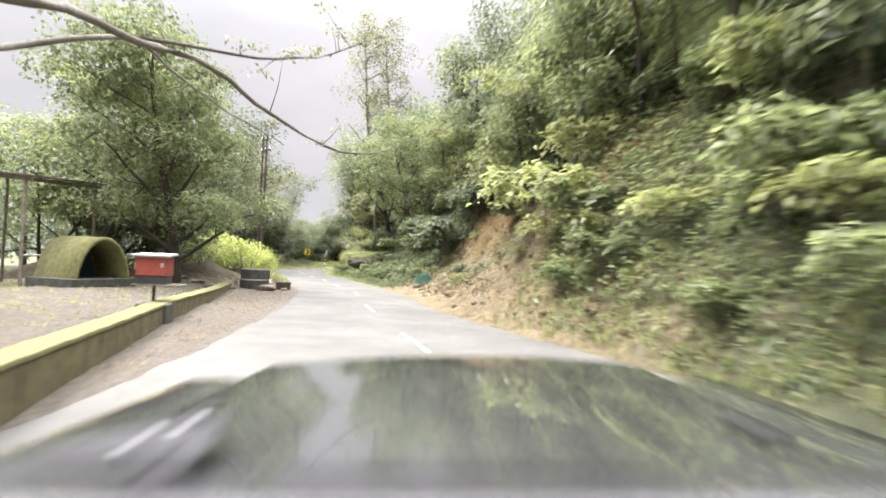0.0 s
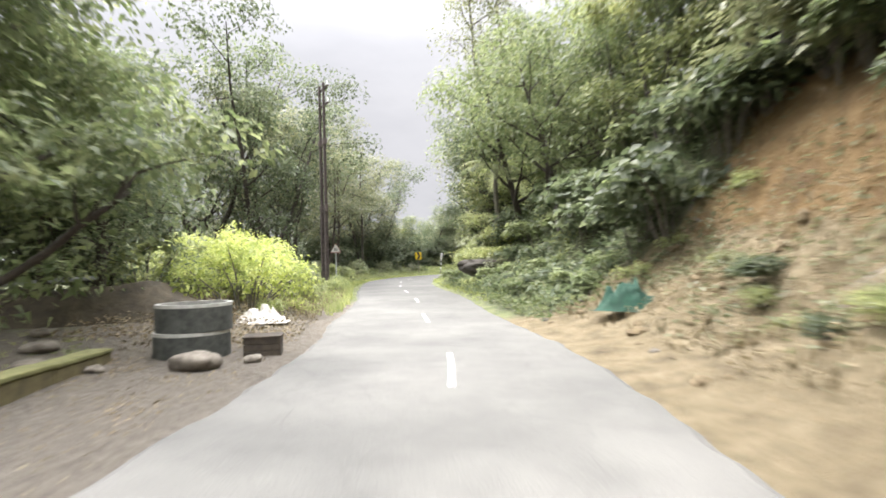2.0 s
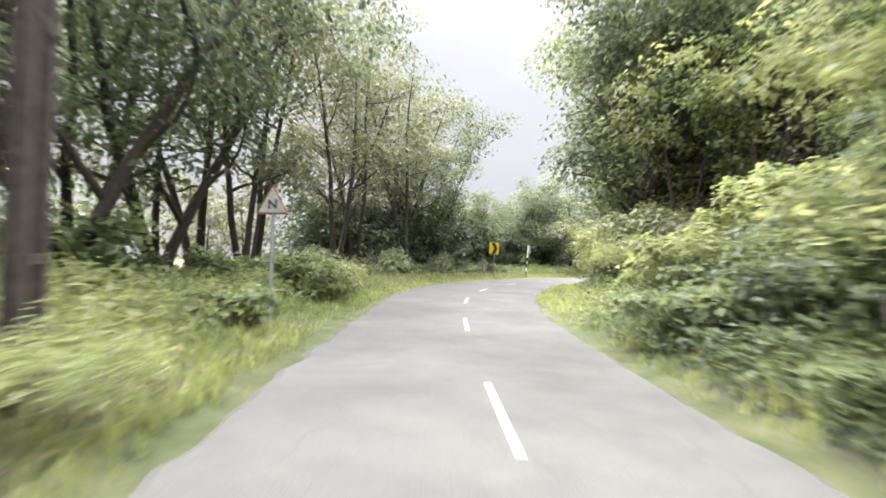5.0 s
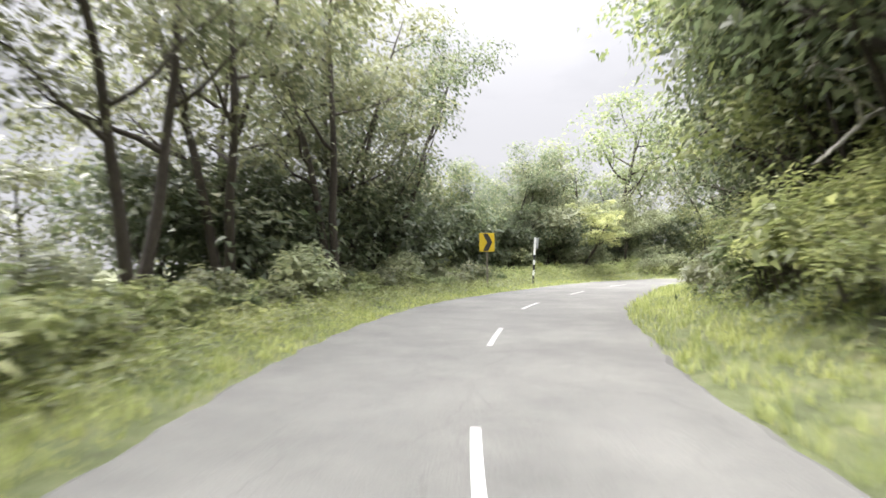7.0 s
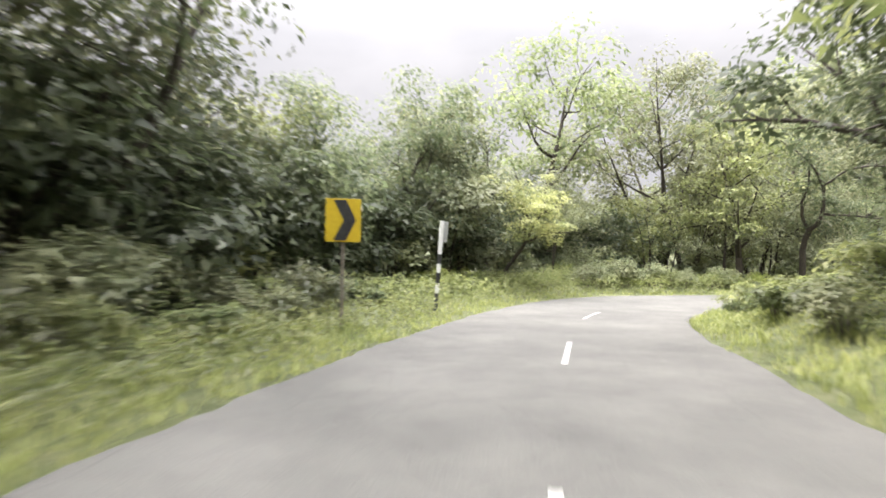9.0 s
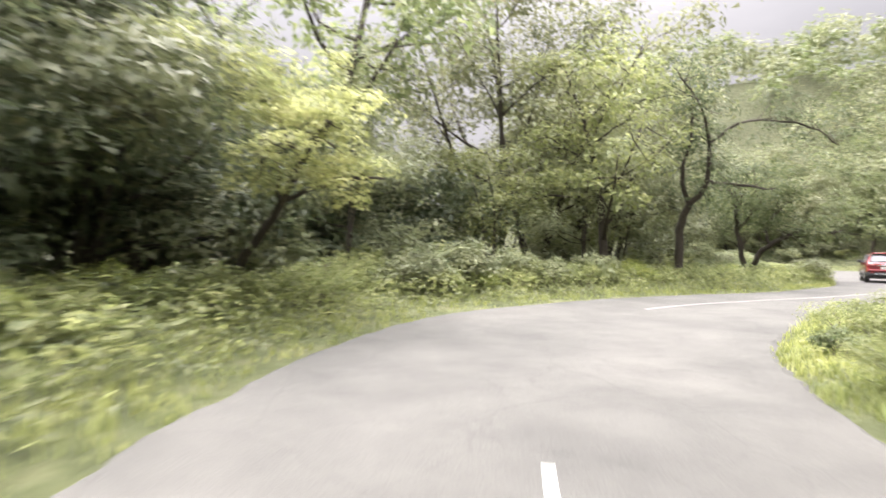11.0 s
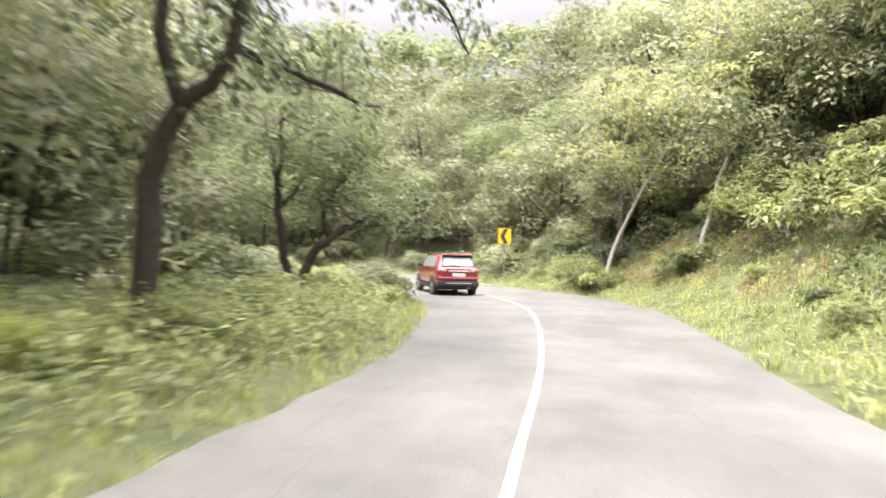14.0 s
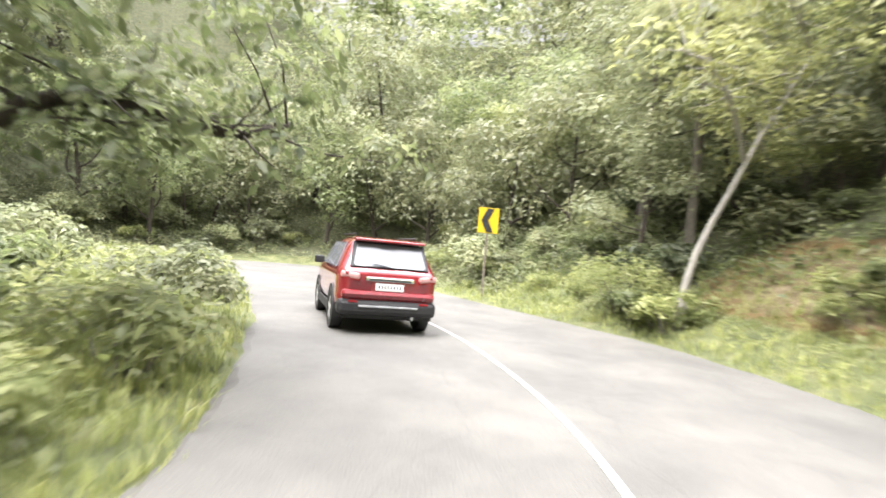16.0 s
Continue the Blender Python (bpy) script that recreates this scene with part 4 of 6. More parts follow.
scatter([TREE_PALE, TREE_LIGHT, TREE_FAR_PALE, TREE_PALE], 104, 150, 6.5, 11, 1, 18, (0.8, 1.05), 2.2)
scatter([TREE_FAR_PALE, TREE_FAR_PALE, TREE_FAR_MID, TREE_FAR_PALE], 104, 165, 9.5, 24, 1, 40, (1.1, 1.5), 2.6)
scatter([TREE_PALE, TREE_PALE, TREE_LIGHT], 111, 124, 5.6, 11, 1, 11, (0.8, 1.1), 1.8)
scatter([BUSH_PALE, BUSH_BRIGHT], 112, 121, 3.8, 6.0, 1, 10, (0.8, 1.15), 1.1)
for _x, _y, _s in ((26.2, 95.8, 1.0), (23.6, 92.0, 1.1), (28.5, 98.8, 1.0), (25.0, 98.6, 0.7)):
    TREE_PALE.put(_x, _y, _s, 70 * _x)
scatter([BUSH_PALE, BUSH_BRIGHT, BUSH_PALE], 130, 158, 2.0, 9, 1, 22, (0.8, 1.3), 1.5)
for _i in range(8):
    for _j in range(8):
        _x, _y = 30 + 3.0 * _i + RNG.uniform(-1, 1), 101 + 4.0 * _j + RNG.uniform(-1.2, 1.2)
        _u = float(road_place(_x, _y)[1][0])
        if 4.6 < _u < 13:
            (TREE_FAR_PALE, TREE_FAR, TREE_PALE, TREE_FAR_MID)[(_i * 3 + _j) % 4].put(_x, _y, RNG.uniform(0.75, 1.05), RNG.uniform(0, 360), sink=0.5)
        elif 2.0 < _u < 4.6:
            (BUSH_PALE, BUSH_BRIGHT)[_j % 2].put(_x, _y, RNG.uniform(0.7, 1.0), RNG.uniform(0, 360))
scatter([TREE_FAR, TREE_FAR_PALE], 150, 180, 2.5, 12, 1, 8, (0.8, 1.2), 2.4)
BUSH_BRIGHT.put(21.5, 98.0, 0.6, 40)
BUSH_DEEP.put(24.2, 98.0, 1.0, 90)
# left of the road: yard trees, hedge, valley trees
TREE_YARD = Kind("tree", grow_tree(17, 11.5, 1.0, 0.24, (0, 0), 17, 4.2, 0.05, 5, 1.2, 190, 0.19, green=LEAF_MID, shell=0.8),
                 "large dome-shaped green tree with leaves to the ground", "tree", "yard trees")
TREE_YARD.put(-11.3, 22.8, 0.95, 20, label="large dome-shaped green tree beside the yard")
for _x, _y, _s in ((-13.6, 27.4, 0.6), (-17.2, 28.6, 0.65)):
    TREE_WALL.put(_x, _y, _s, 50 * _x, label="dark leafy tree behind the earth bank")
for _x, _y, _s in ((-14.4, 26.6, 1.0), (-19.6, 26.4, 1.2)):
    TREE_SMALL.put(_x, _y, _s, 80 * _x, label="bushy green tree filling in under taller crowns")
for _x, _y, _s in ((-15.4, 29.6, 1.05), (-18.6, 29.8, 1.0)):
    TREE_LOW.put(_x, _y, _s, 31 * _x, label="low dark tree behind the yard")
TREE_YARD.put(-17.0, 26.2, 1.0, 140, label="large dome-shaped green tree behind the yard")
TREE_TALL.put(-9.0, 65.0, 1.0, 20, label="tall slender tree with hanging leaf sprays on the bank")
TREE_TALL.put(-6.6, 68.0, 0.95, 60, label="very tall slender tree standing above the bank")
BUSH_LIME.put(-10.9, 29.6, 1.4, 30, sink=0.5, tall=1.25, label="large bright yellow-green bush behind the well rings")
BUSH_LIME.put(-12.9, 32.2, 1.7, 80, sink=0.6, label="large bright yellow-green bush beside the road")
BUSH_LIME.put(-15.8, 37.6, 1.6, 130, sink=0.5, tall=1.1, label="large bright yellow-green bush beside the road")
BUSH_LIME.put(-14.9, 34.0, 1.6, 220, sink=0.5, tall=1.2, label="large bright yellow-green bush beside the road")
scatter([BUSH_BRIGHT, BUSH_GREY, BUSH_LOW], 33, 50, 1.8, 4.0, -1, 12, (0.6, 1.0), 1.1)
scatter([BUSH_BRIGHT, BUSH_BRIGHT, BUSH], 32, 54, 4.0, 8.0, -1, 12, (1.1, 1.7), 1.5)
scatter([TREE_DARK, TREE_OPEN, TREE_DARK], 42, 58, 8.0, 13, -1, 8, (1.0, 1.25), 2.8)
scatter([TREE_FAR, TREE_FAR_PALE], 34, 60, 14, 22, -1, 6, (1.1, 1.4), 3.5)
scatter([BUSH, BUSH_BRIGHT, BUSH], 53, 63, 1.8, 4.2, -1, 12, (0.8, 1.2), 1.0)
scatter([BUSH_BRIGHT, BUSH_GREY, BUSH_PALE], 63, 84, 2.4, 4.8, -1, 22, (0.6, 1.0), 1.0)
scatter([TREE_OPEN, TREE_OPEN, TREE_FAR_MID], 58, 84, 6.4, 10.0, -1, 13, (1.0, 1.25), 2.5)
scatter([TREE_OPEN, TREE_FAR_MID], 70, 86, 7.0, 11.5, -1, 5, (0.9, 1.15), 2.6)
scatter([BUSH_LIME, BUSH_BRIGHT, BUSH_BRIGHT], 84, 116, 2.4, 4.2, -1, 24, (0.5, 0.9), 1.1)
scatter([BUSH_PALE, BUSH_BRIGHT], 80, 118, 5.0, 9.0, -1, 10, (1.2, 1.8), 1.8)
scatter([TREE_PALE, TREE_LIGHT, TREE_OPEN, TREE_PALE], 82, 95, 5.6, 9.0, -1, 6, (0.8, 1.1), 2.2)
scatter([TREE_PALE, TREE_LIGHT, TREE_PALE], 95, 118, 5.5, 10, -1, 9, (0.8, 1.1), 2.4)
scatter([TREE_FAR_MID, TREE_FAR_PALE, TREE_OPEN], 82, 97, 7.0, 16, -1, 8, (1.0, 1.35), 3.0)
scatter([TREE_FAR_PALE, TREE_OPEN], 97, 116, 10.0, 18, -1, 5, (1.0, 1.3), 3.2)
scatter([TREE_OPEN, TREE_FAR_MID, TREE_OPEN], 92, 112, 7.6, 12, -1, 7, (1.0, 1.3), 2.8)
TREE_DOME_LIGHT.put(-1.0, 102.8, 1.0, 200, label="dome-shaped green tree at the outside of the bend")
TREE_PALE.put(-13.2, 98.6, 0.9, 30, label="pale green tree leaning out over the verge")
TREE_DOME.put(-14.4, 101.8, 1.34, 75, label="large dome-shaped green tree at the outside of the bend")
TREE_PALE.put(-18.6, 94.5, 1.3, 175)
for _s, _u, _z, _k in ((66, 4.4, 1.05, TREE_DARK), (70.5, 5.2, 1.05, TREE_WALL), (75, 4.9, 1.1, TREE_WALL), (74, 5.0, 1.35, TREE_LIGHT), (79, 5.4, 1.45, TREE_LIGHT), (83.5, 5.8, 1.3, TREE_PALE)):
    _k.put(*station_point(_s, _u, 1), _z, 47 * _s)
scatter([TREE_OPEN, TREE_FAR_PALE], 84, 100, 9.0, 15, -1, 4, (1.2, 1.4), 3.0, (1.15, 1.3))
for _x, _y, _z, _k in ((-5.0, 44.9, 0.8, BUSH_LIME), (-5.4, 42.0, 0.9, BUSH_GREY), (-7.4, 44.6, 0.5, BUSH), (-6.6, 41.6, 0.55, BUSH_BRIGHT), (-4.2, 43.4, 1.0, BUSH)):
    _k.put(_x, _y, _z, 71 * _y)
for _x, _y, _z in ((-10.6, 97.9, 0.8), (-9.2, 98.5, 0.9), (-7.6, 99.3, 0.75), (-11.8, 96.8, 0.7), (-5.6, 99.4, 0.6), (-3.4, 100.1, 0.7)):
    BUSH_PALE.put(_x, _y, _z, 99 * _x, label="tall pale green weeds beside the road")
for _x, _y, _z, _k in ((21.8, 92.9, 0.75, BUSH_BRIGHT), (23.4, 93.9, 0.7, BUSH), (20.4, 92.1, 0.8, BUSH_BRIGHT), (17.4, 90.6, 1.1, BUSH_PALE), (18.6, 90.3, 1.25, BUSH_PALE),
                       (22.4, 91.2, 1.1, BUSH_PALE), (24.8, 93.6, 1.1, BUSH_PALE), (25.6, 95.4, 0.9, BUSH_DEEP), (20.2, 90.0, 1.2, BUSH_PALE), (15.6, 90.0, 1.0, BUSH_BRIGHT),
                       (26.6, 97.2, 0.9, BUSH_DEEP), (18.9, 93.75, 0.75, BUSH_BRIGHT)):
    _k.put(_x, _y, _z, 61 * _x)
for _x, _y, _z, _k in ((21.3, 97.7, 0.85, BUSH_BRIGHT), (22.3, 98.5, 0.8, BUSH), (18.8, 94.1, 0.85, BUSH), (19.6, 94.6, 0.75, BUSH_BRIGHT), (23.2, 98.9, 0.9, BUSH_FERN)):
    _k.put(_x, _y, _z, 37 * _x, label="green bush hiding the foot of a pale trunk")
TREE_PALE.put(19.0, 88.6, 1.0, 20)
TREE_PALE.put(15.8, 88.2, 0.9, 250)
for _x, _y, _z, _k in ((2.5, 30.4, 1.3, BUSH_DEEP), (3.5, 27.6, 1.4, BUSH), (3.9, 25.6, 1.4, BUSH_DEEP), (4.1, 24.0, 1.3, BUSH), (3.9, 22.2, 1.3, BUSH_DEEP), (3.6, 29.0, 1.3, BUSH_PALE),
                       (5.0, 20.4, 1.2, BUSH), (4.7, 26.6, 0.95, TREE_SMALL), (4.9, 23.4, 0.95, TREE_SMALL), (5.6, 19.2, 0.9, TREE_DARK)):
    _k.put(_x, _y, _z, 53 * _y)
scatter([BUSH_LOW, BUSH_PALE, BUSH_BRIGHT], 116, 134, 1.0, 3.0, -1, 13, (0.5, 0.8), 1.0)
scatter([BUSH, BUSH_PALE], 114, 134, 3.0, 6.0, -1, 8, (0.7, 1.0), 1.4)

# tall trees behind the power pole and along the second stretch
for _x, _y, _z in ((-20.4, 46.2, 1.0), (-23.4, 43.6, 1.05), (-22.8, 50.6, 1.0)):
    TREE_HIGH.put(_x, _y, _z, 83 * _y)
for _x, _y, _z in ((-23.0, 54.4, 0.85), (-25.6, 58.0, 0.95), (-24.0, 62.4, 0.9), (-25.0, 66.6, 1.0), (-24.2, 71.6, 1.02), (-25.8, 75.4, 1.05), (-26.6, 80.6, 1.0)):
    TREE_HIGH_GREY.put(_x, _y, _z, 67 * _y)
for _k in range(13):
    TREE_LOW.put(*station_point(69.5 + 1.35 * _k, 7.6 + 1.5 * math.sin(1.9 * _k), -1), 0.95 + 0.15 * math.sin(3.3 * _k), 61 * _k)
for _k in range(9):
    TREE_LOW.put(*station_point(84.5 + 1.5 * _k, 6.4 + 0.9 * math.sin(1.7 * _k), -1), 0.85 + 0.15 * math.sin(2.9 * _k), 73 * _k)
for _x, _y, _z in ((-18.2, 94.9, 0.72), (-20.8, 91.2, 0.7)):
    TREE_DARK.put(_x, _y, _z, 57 * _x, label="dark green tree at the outside of the bend")
TREE_DOME.put(-19.0, 101.2, 0.86, 130, label="dome-shaped green tree beyond the bend")
_zb = H(-16.4, 94.4)
shaped_tree("small pale yellow-green tree leaning over the verge",
            [([(-16.4, 94.4, _zb - 0.2), (-15.9, 93.8, 1.3), (-15.2, 93.1, 2.4), (-14.8, 92.7, 3.2)], 0.13, 0.06),
             ([(-15.2, 93.1, 2.4), (-14.2, 92.6, 2.8), (-13.3, 92.2, 2.9)], 0.06, 0.02),
             ([(-15.2, 93.1, 2.4), (-15.3, 92.0, 3.0), (-15.6, 91.2, 3.4)], 0.06, 0.02),
             ([(-14.8, 92.7, 3.2), (-14.3, 93.2, 4.0), (-14.0, 93.6, 4.6)], 0.05, 0.02),
             ([(-14.8, 92.7, 3.2), (-15.4, 92.6, 4.1), (-15.8, 92.7, 4.7)], 0.05, 0.02),
             ([(-14.8, 92.7, 3.2), (-14.6, 92.1, 3.6), (-14.3, 91.6, 3.8)], 0.05, 0.02)],
            [(1, 0.4, 1.0, 9, 0.55, 130), (2, 0.4, 1.0, 9, 0.55, 130), (3, 0.3, 1.0, 9, 0.6, 130), (4, 0.3, 1.0, 9, 0.6, 130), (5, 0.3, 1.0, 9, 0.55, 130)],
            0.12, LEAF_STRAW, BARK_DARK, 19, twig=0.42)
for _x, _y, _z in ((-21.5, 97.5, 0.9), (-18.4, 98.6, 0.95), (-16.2, 99.6, 0.9), (-12.8, 103.2, 1.0), (-10.0, 105.0, 1.0), (-7.2, 105.8, 1.05), (-24.5, 95.6, 0.9)):
    TREE_LOW.put(_x, _y, _z, 47 * _x, label="low thicket tree beyond the bend, leaves darkened for shade")
TREE_HIGH.put(-24.9, 77.2, 0.95, 15, label="tall dense dark green tree behind the hedge")
# pale bushes on the slope above the left bend
for _x, _y, _z in ((16.8, 91.6, 1.15), (18.3, 91.2, 1.3), (19.9, 92.4, 0.9), (25.2, 94.2, 1.0)):
    BUSH_FERN.put(_x, _y, _z, 43 * _x, label="pale yellow-green bush on the slope above the road")
# shrubs clinging to the clay cutting
for _k in range(16):
    (BUSH_GREY, BUSH_LOW, BUSH_DEEP)[_k % 3].put(*station_point(11.5 + 0.95 * _k, 2.9 + 0.9 * math.sin(2.7 * _k), 1), 0.34 + 0.12 * math.sin(5.1 * _k), 53 * _k, sink=0.08,
                                                 label="small ragged shrub clinging to the clay cutting")
# grey-green trees closing the view between the trunks
for _x, _y, _z in ((-34.4, 63.4, 0.62), (-33.4, 66.6, 0.7), (-31.6, 61.6, 0.5)):
    TREE_FAR_MID.put(_x, _y, _z, 29 * _y, label="grey-green tree seen between the dark trunks")
# tall weeds along the outside of the bend
for _k in range(13):
    BUSH_FERN.put(*station_point(92.6 + 0.95 * _k, 3.3 + 1.0 * math.sin(2.1 * _k), -1), 0.60 + 0.14 * math.sin(3.7 * _k), 71 * _k, tall=0.85, label="tall pale green weeds beside the road")
for _k in range(9):
    (BUSH_FERN, BUSH_GREY)[_k % 2].put(*station_point(104.6 + 1.0 * _k, 3.0 + 0.5 * math.sin(2.3 * _k), -1), 0.42 + 0.08 * math.sin(3.1 * _k), 83 * _k, tall=0.85, label="tall pale green weeds beside the road")
# the hedge before them
for _k in range(17):
    (BUSH_FERN, BUSH, BUSH_GREY)[_k % 3].put(*station_point(53.5 + 1.9 * _k, 2.9 + 0.5 * math.sin(2.3 * _k), -1), 0.62 + 0.12 * math.sin(4.1 * _k), 77 * _k, tall=0.8,
                                             label="leafy green bush in the hedge along the verge")
# creeper-hung trees close above the right-hand bank
for _s, _u, _z in ((79.5, 4.8, 1.0), (84, 5.0, 0.9)):
    TREE_WALL.put(*station_point(_s, _u, 1), _z, 59 * _s)

for _s, _u, _z in ((58, 3.0, 0.9), (60.5, 3.8, 1.1), (63, 3.0, 0.95), (65.5, 3.9, 1.15), (68, 3.1, 0.9), (70.5, 3.9, 1.1), (62, 5.4, 1.2), (66.5, 5.6, 1.2)):
    BUSH_FERN.put(*station_point(_s, _u, 1), _z, 41 * _s)

for _x, _y, _z, _k in ((-13.7, 40.3, 0.62, BUSH_BRIGHT), (-14.5, 40.1, 0.7, BUSH_GREY), (-13.5, 41.3, 0.5, BUSH_FERN), (-14.9, 41.0, 0.6, BUSH), (-16.0, 46.4, 0.75, BUSH), (-16.7, 46.9, 0.6, BUSH_BRIGHT)):
    _k.put(_x, _y, _z, 29 * _x, label="green bush crowding the foot of a roadside post")
TREE_LIGHT.put(-6.5, 45.5, 0.52, 80, label="small light green tree before the palm")

# weeds close to the asphalt and pale trees that close the last views
for _x, _y, _s in ((22.0, 87.6, 1.3), (18.2, 86.2, 1.3), (25.4, 90.2, 1.25), (14.6, 86.6, 1.2)):
    TREE_PALE.put(_x, _y, _s, 33 * _x)
for _x, _y, _s in ((-10.0, 29.3, 0.7), (-11.9, 30.9, 0.8), (-13.6, 33.6, 0.8)):
    BUSH_LOW.put(_x, _y, _s, 90 * _x)
# ---- building helpers for made things ----
def thing(name, label, category, group="", m=None):
    ob = new(name)
    ob.empty_display_size = 0.2
    if m is not None:
        ob.matrix_basis = m
    return tagged(ob, label, category, group)


def part(name, bm, mat, parent, label="", smooth=False):
    me = bpy.data.meshes.new(name)
    bmesh.ops.recalc_face_normals(bm, faces=bm.faces)
    bm.to_mesh(me)
    bm.free()
    me.materials.append(mat)
    if smooth:
        me.polygons.foreach_set("use_smooth", np.ones(len(me.polygons), bool))
    ob = new(name, me)
    ob.parent = parent
    if label:
        ob["label"] = label
    return ob


def solid(name, bm, mat, label, category, group="", m=None, smooth=False, kind=""):
    ob = part(name, bm, mat, None, "", smooth)
    if m is not None:
        ob.matrix_basis = m
    return tagged(ob, label, category, group, kind)


def box(size, at=(0, 0, 0), bevel=0.0, bm=None, turn=None):
    own = bm if bm is not None else bmesh.new()
    m = Matrix.Translation(at)
    if turn is not None:
        m = m @ Euler([radians(a) for a in turn]).to_matrix().to_4x4()
    r = bmesh.ops.create_cube(own, size=1.0, matrix=m @ Matrix.Diagonal((*size, 1)))
    if bevel:
        ed = list({e for v in r["verts"] for e in v.link_edges})
        bmesh.ops.bevel(own, geom=ed, offset=bevel, segments=2, affect="EDGES", profile=0.5)
    return own


def rod(a, b, r, sides=10, bm=None, r2=None):
    own = bm if bm is not None else bmesh.new()
    a, b = Vector(a), Vector(b)
    d = b - a
    m = Matrix.Translation((a + b) / 2) @ d.to_track_quat("Z", "Y").to_matrix().to_4x4()
    bmesh.ops.create_cone(own, cap_ends=True, segments=sides, radius1=r, radius2=r if r2 is None else r2, depth=d.length, matrix=m)
    return own


def prism(outline, thick, bm=None, m=None):
    """A flat outline in x, z, drawn out along y."""
    own = bm if bm is not None else bmesh.new()
    m = m or Matrix.Identity(4)
    f = [own.verts.new(m @ Vector((x, -thick / 2, z))) for x, z in outline]
    b = [own.verts.new(m @ Vector((x, thick / 2, z))) for x, z in outline]
    own.faces.new(f)
    own.faces.new(b[::-1])
    n = len(f)
    for i in range(n):
        own.faces.new((f[i], b[i], b[(i + 1) % n], f[(i + 1) % n]))
    return own


def lump(size, seed, cuts=3, rough=0.25, flat=0.0):
    """A stone: a ball pushed about by noise, its underside flattened."""
    bm = bmesh.new()
    bmesh.ops.create_icosphere(bm, subdivisions=cuts, radius=0.5)
    for v in bm.verts:
        n_ = noise.fractal(v.co * 2.3 + Vector((seed * 3.7, seed * 1.3, 0)), 1.0, 2.0, 3)
        v.co *= 1 + rough * n_
        v.co = Vector((v.co.x * size[0], v.co.y * size[1], max(v.co.z * size[2], -size[2] * 0.38) if flat else v.co.z * size[2]))
    return bm


def sheet_heap(w, d, h, seed, n=14):
    """A crumpled sheet lying in a heap."""
    bm = bmesh.new()
    g = [[bm.verts.new((w * (i / n - 0.5), d * (j / n - 0.5),
                        h * max(0, 1 - ((i / n - 0.5) ** 2 + (j / n - 0.5) ** 2) * 4.2) * (0.55 + 0.6 * noise.fractal(Vector((i * 0.42, j * 0.42, seed)), 1.0, 2.0, 3)) - 0.02))
          for j in range(n + 1)] for i in range(n + 1)]
    for i in range(n):
        for j in range(n):
            bm.faces.new((g[i][j], g[i + 1][j], g[i + 1][j + 1], g[i][j + 1]))
    return bm


# ---- the yard beside the first stretch ----
_wall = [(-2.4, 0.0), (-3.9, 4.8), (-5.2, 9.0), (-6.3, 12.5), (-7.7, 18.0), (-9.3, 23.3)]
_wl = spline(_wall, 4)
retaining_wall = thing("retaining_wall", "low mossy stone kerb wall holding up the yard", "wall")
retaining_wall["kind"] = "structure"
for _i in range(len(_wl) - 1):
    _p, _q = Vector((*_wl[_i], 0)), Vector((*_wl[_i + 1], 0))
    _d = _q - _p
    _hh = 0.52 - 0.012 * ((_p.y + _q.y) / 2)
    _m = Matrix.Translation((_p + _q) / 2 + Vector((0, 0, _hh / 2 - 0.12))) @ pose(0, 0, 0, 0, 0, math.degrees(math.atan2(_d.y, _d.x)))
    _b = box((_d.length - 0.012, 0.34, _hh + 0.24), bevel=0.025)
    _b.transform(_m)
    part("wall_block", _b, MOSS_STONE, retaining_wall)
    _b = box((_d.length - 0.006, 0.38, 0.07), bevel=0.02)
    _b.transform(Matrix.Translation((0, 0, _hh / 2 + 0.13)) @ _m)
    part("coping_slab", _b, MOSS_TOP, retaining_wall, "moss-covered coping slab")


def concrete_ring(m, label, h=0.46, r=0.62):
    ob = thing("concrete_ring", label, "well ring", "stacked well rings", m)
    bm = bmesh.new()
    prof = [(r, 0), (r, h), (r - 0.075, h), (r - 0.075, 0)]
    seg = 40
    vs = [[bm.verts.new((a * math.cos(6.28318 * k / seg), a * math.sin(6.28318 * k / seg), z)) for a, z in prof] for k in range(seg)]
    for k in range(seg):
        for q in range(4):
            bm.faces.new((vs[k][q], vs[(k + 1) % seg][q], vs[(k + 1) % seg][(q + 1) % 4], vs[k][(q + 1) % 4]))
    part("ring_wall", bm, CONCRETE_DARK, ob, smooth=False)
    bm = bmesh.new()
    prof = [(r + 0.004, h - 0.05), (r + 0.004, h + 0.006), (r - 0.079, h + 0.006), (r - 0.079, h - 0.05)]
    vs = [[bm.verts.new((a * math.cos(6.28318 * k / seg), a * math.sin(6.28318 * k / seg), z)) for a, z in prof] for k in range(seg)]
    for k in range(seg):
        for q in range(3):
            bm.faces.new((vs[k][q], vs[(k + 1) % seg][q], vs[(k + 1) % seg][q + 1], vs[k][q + 1]))
    part("rim", bm, CONCRETE_RIM, ob, "pale worn rim")
    return ob


_z = H(-8.5, 24.4) - 0.03
concrete_ring(pose(-8.5, 24.4, _z, 0, 0, 20), "dark weathered concrete well ring on the ground")
concrete_ring(pose(-8.47, 24.42, _z + 0.47, 0, 0, 5), "dark weathered concrete well ring stacked on another")


RUBBER = speckled("rubber", (0.012, 0.012, 0.012), (0.035, 0.033, 0.03), 20.0, 0.8)


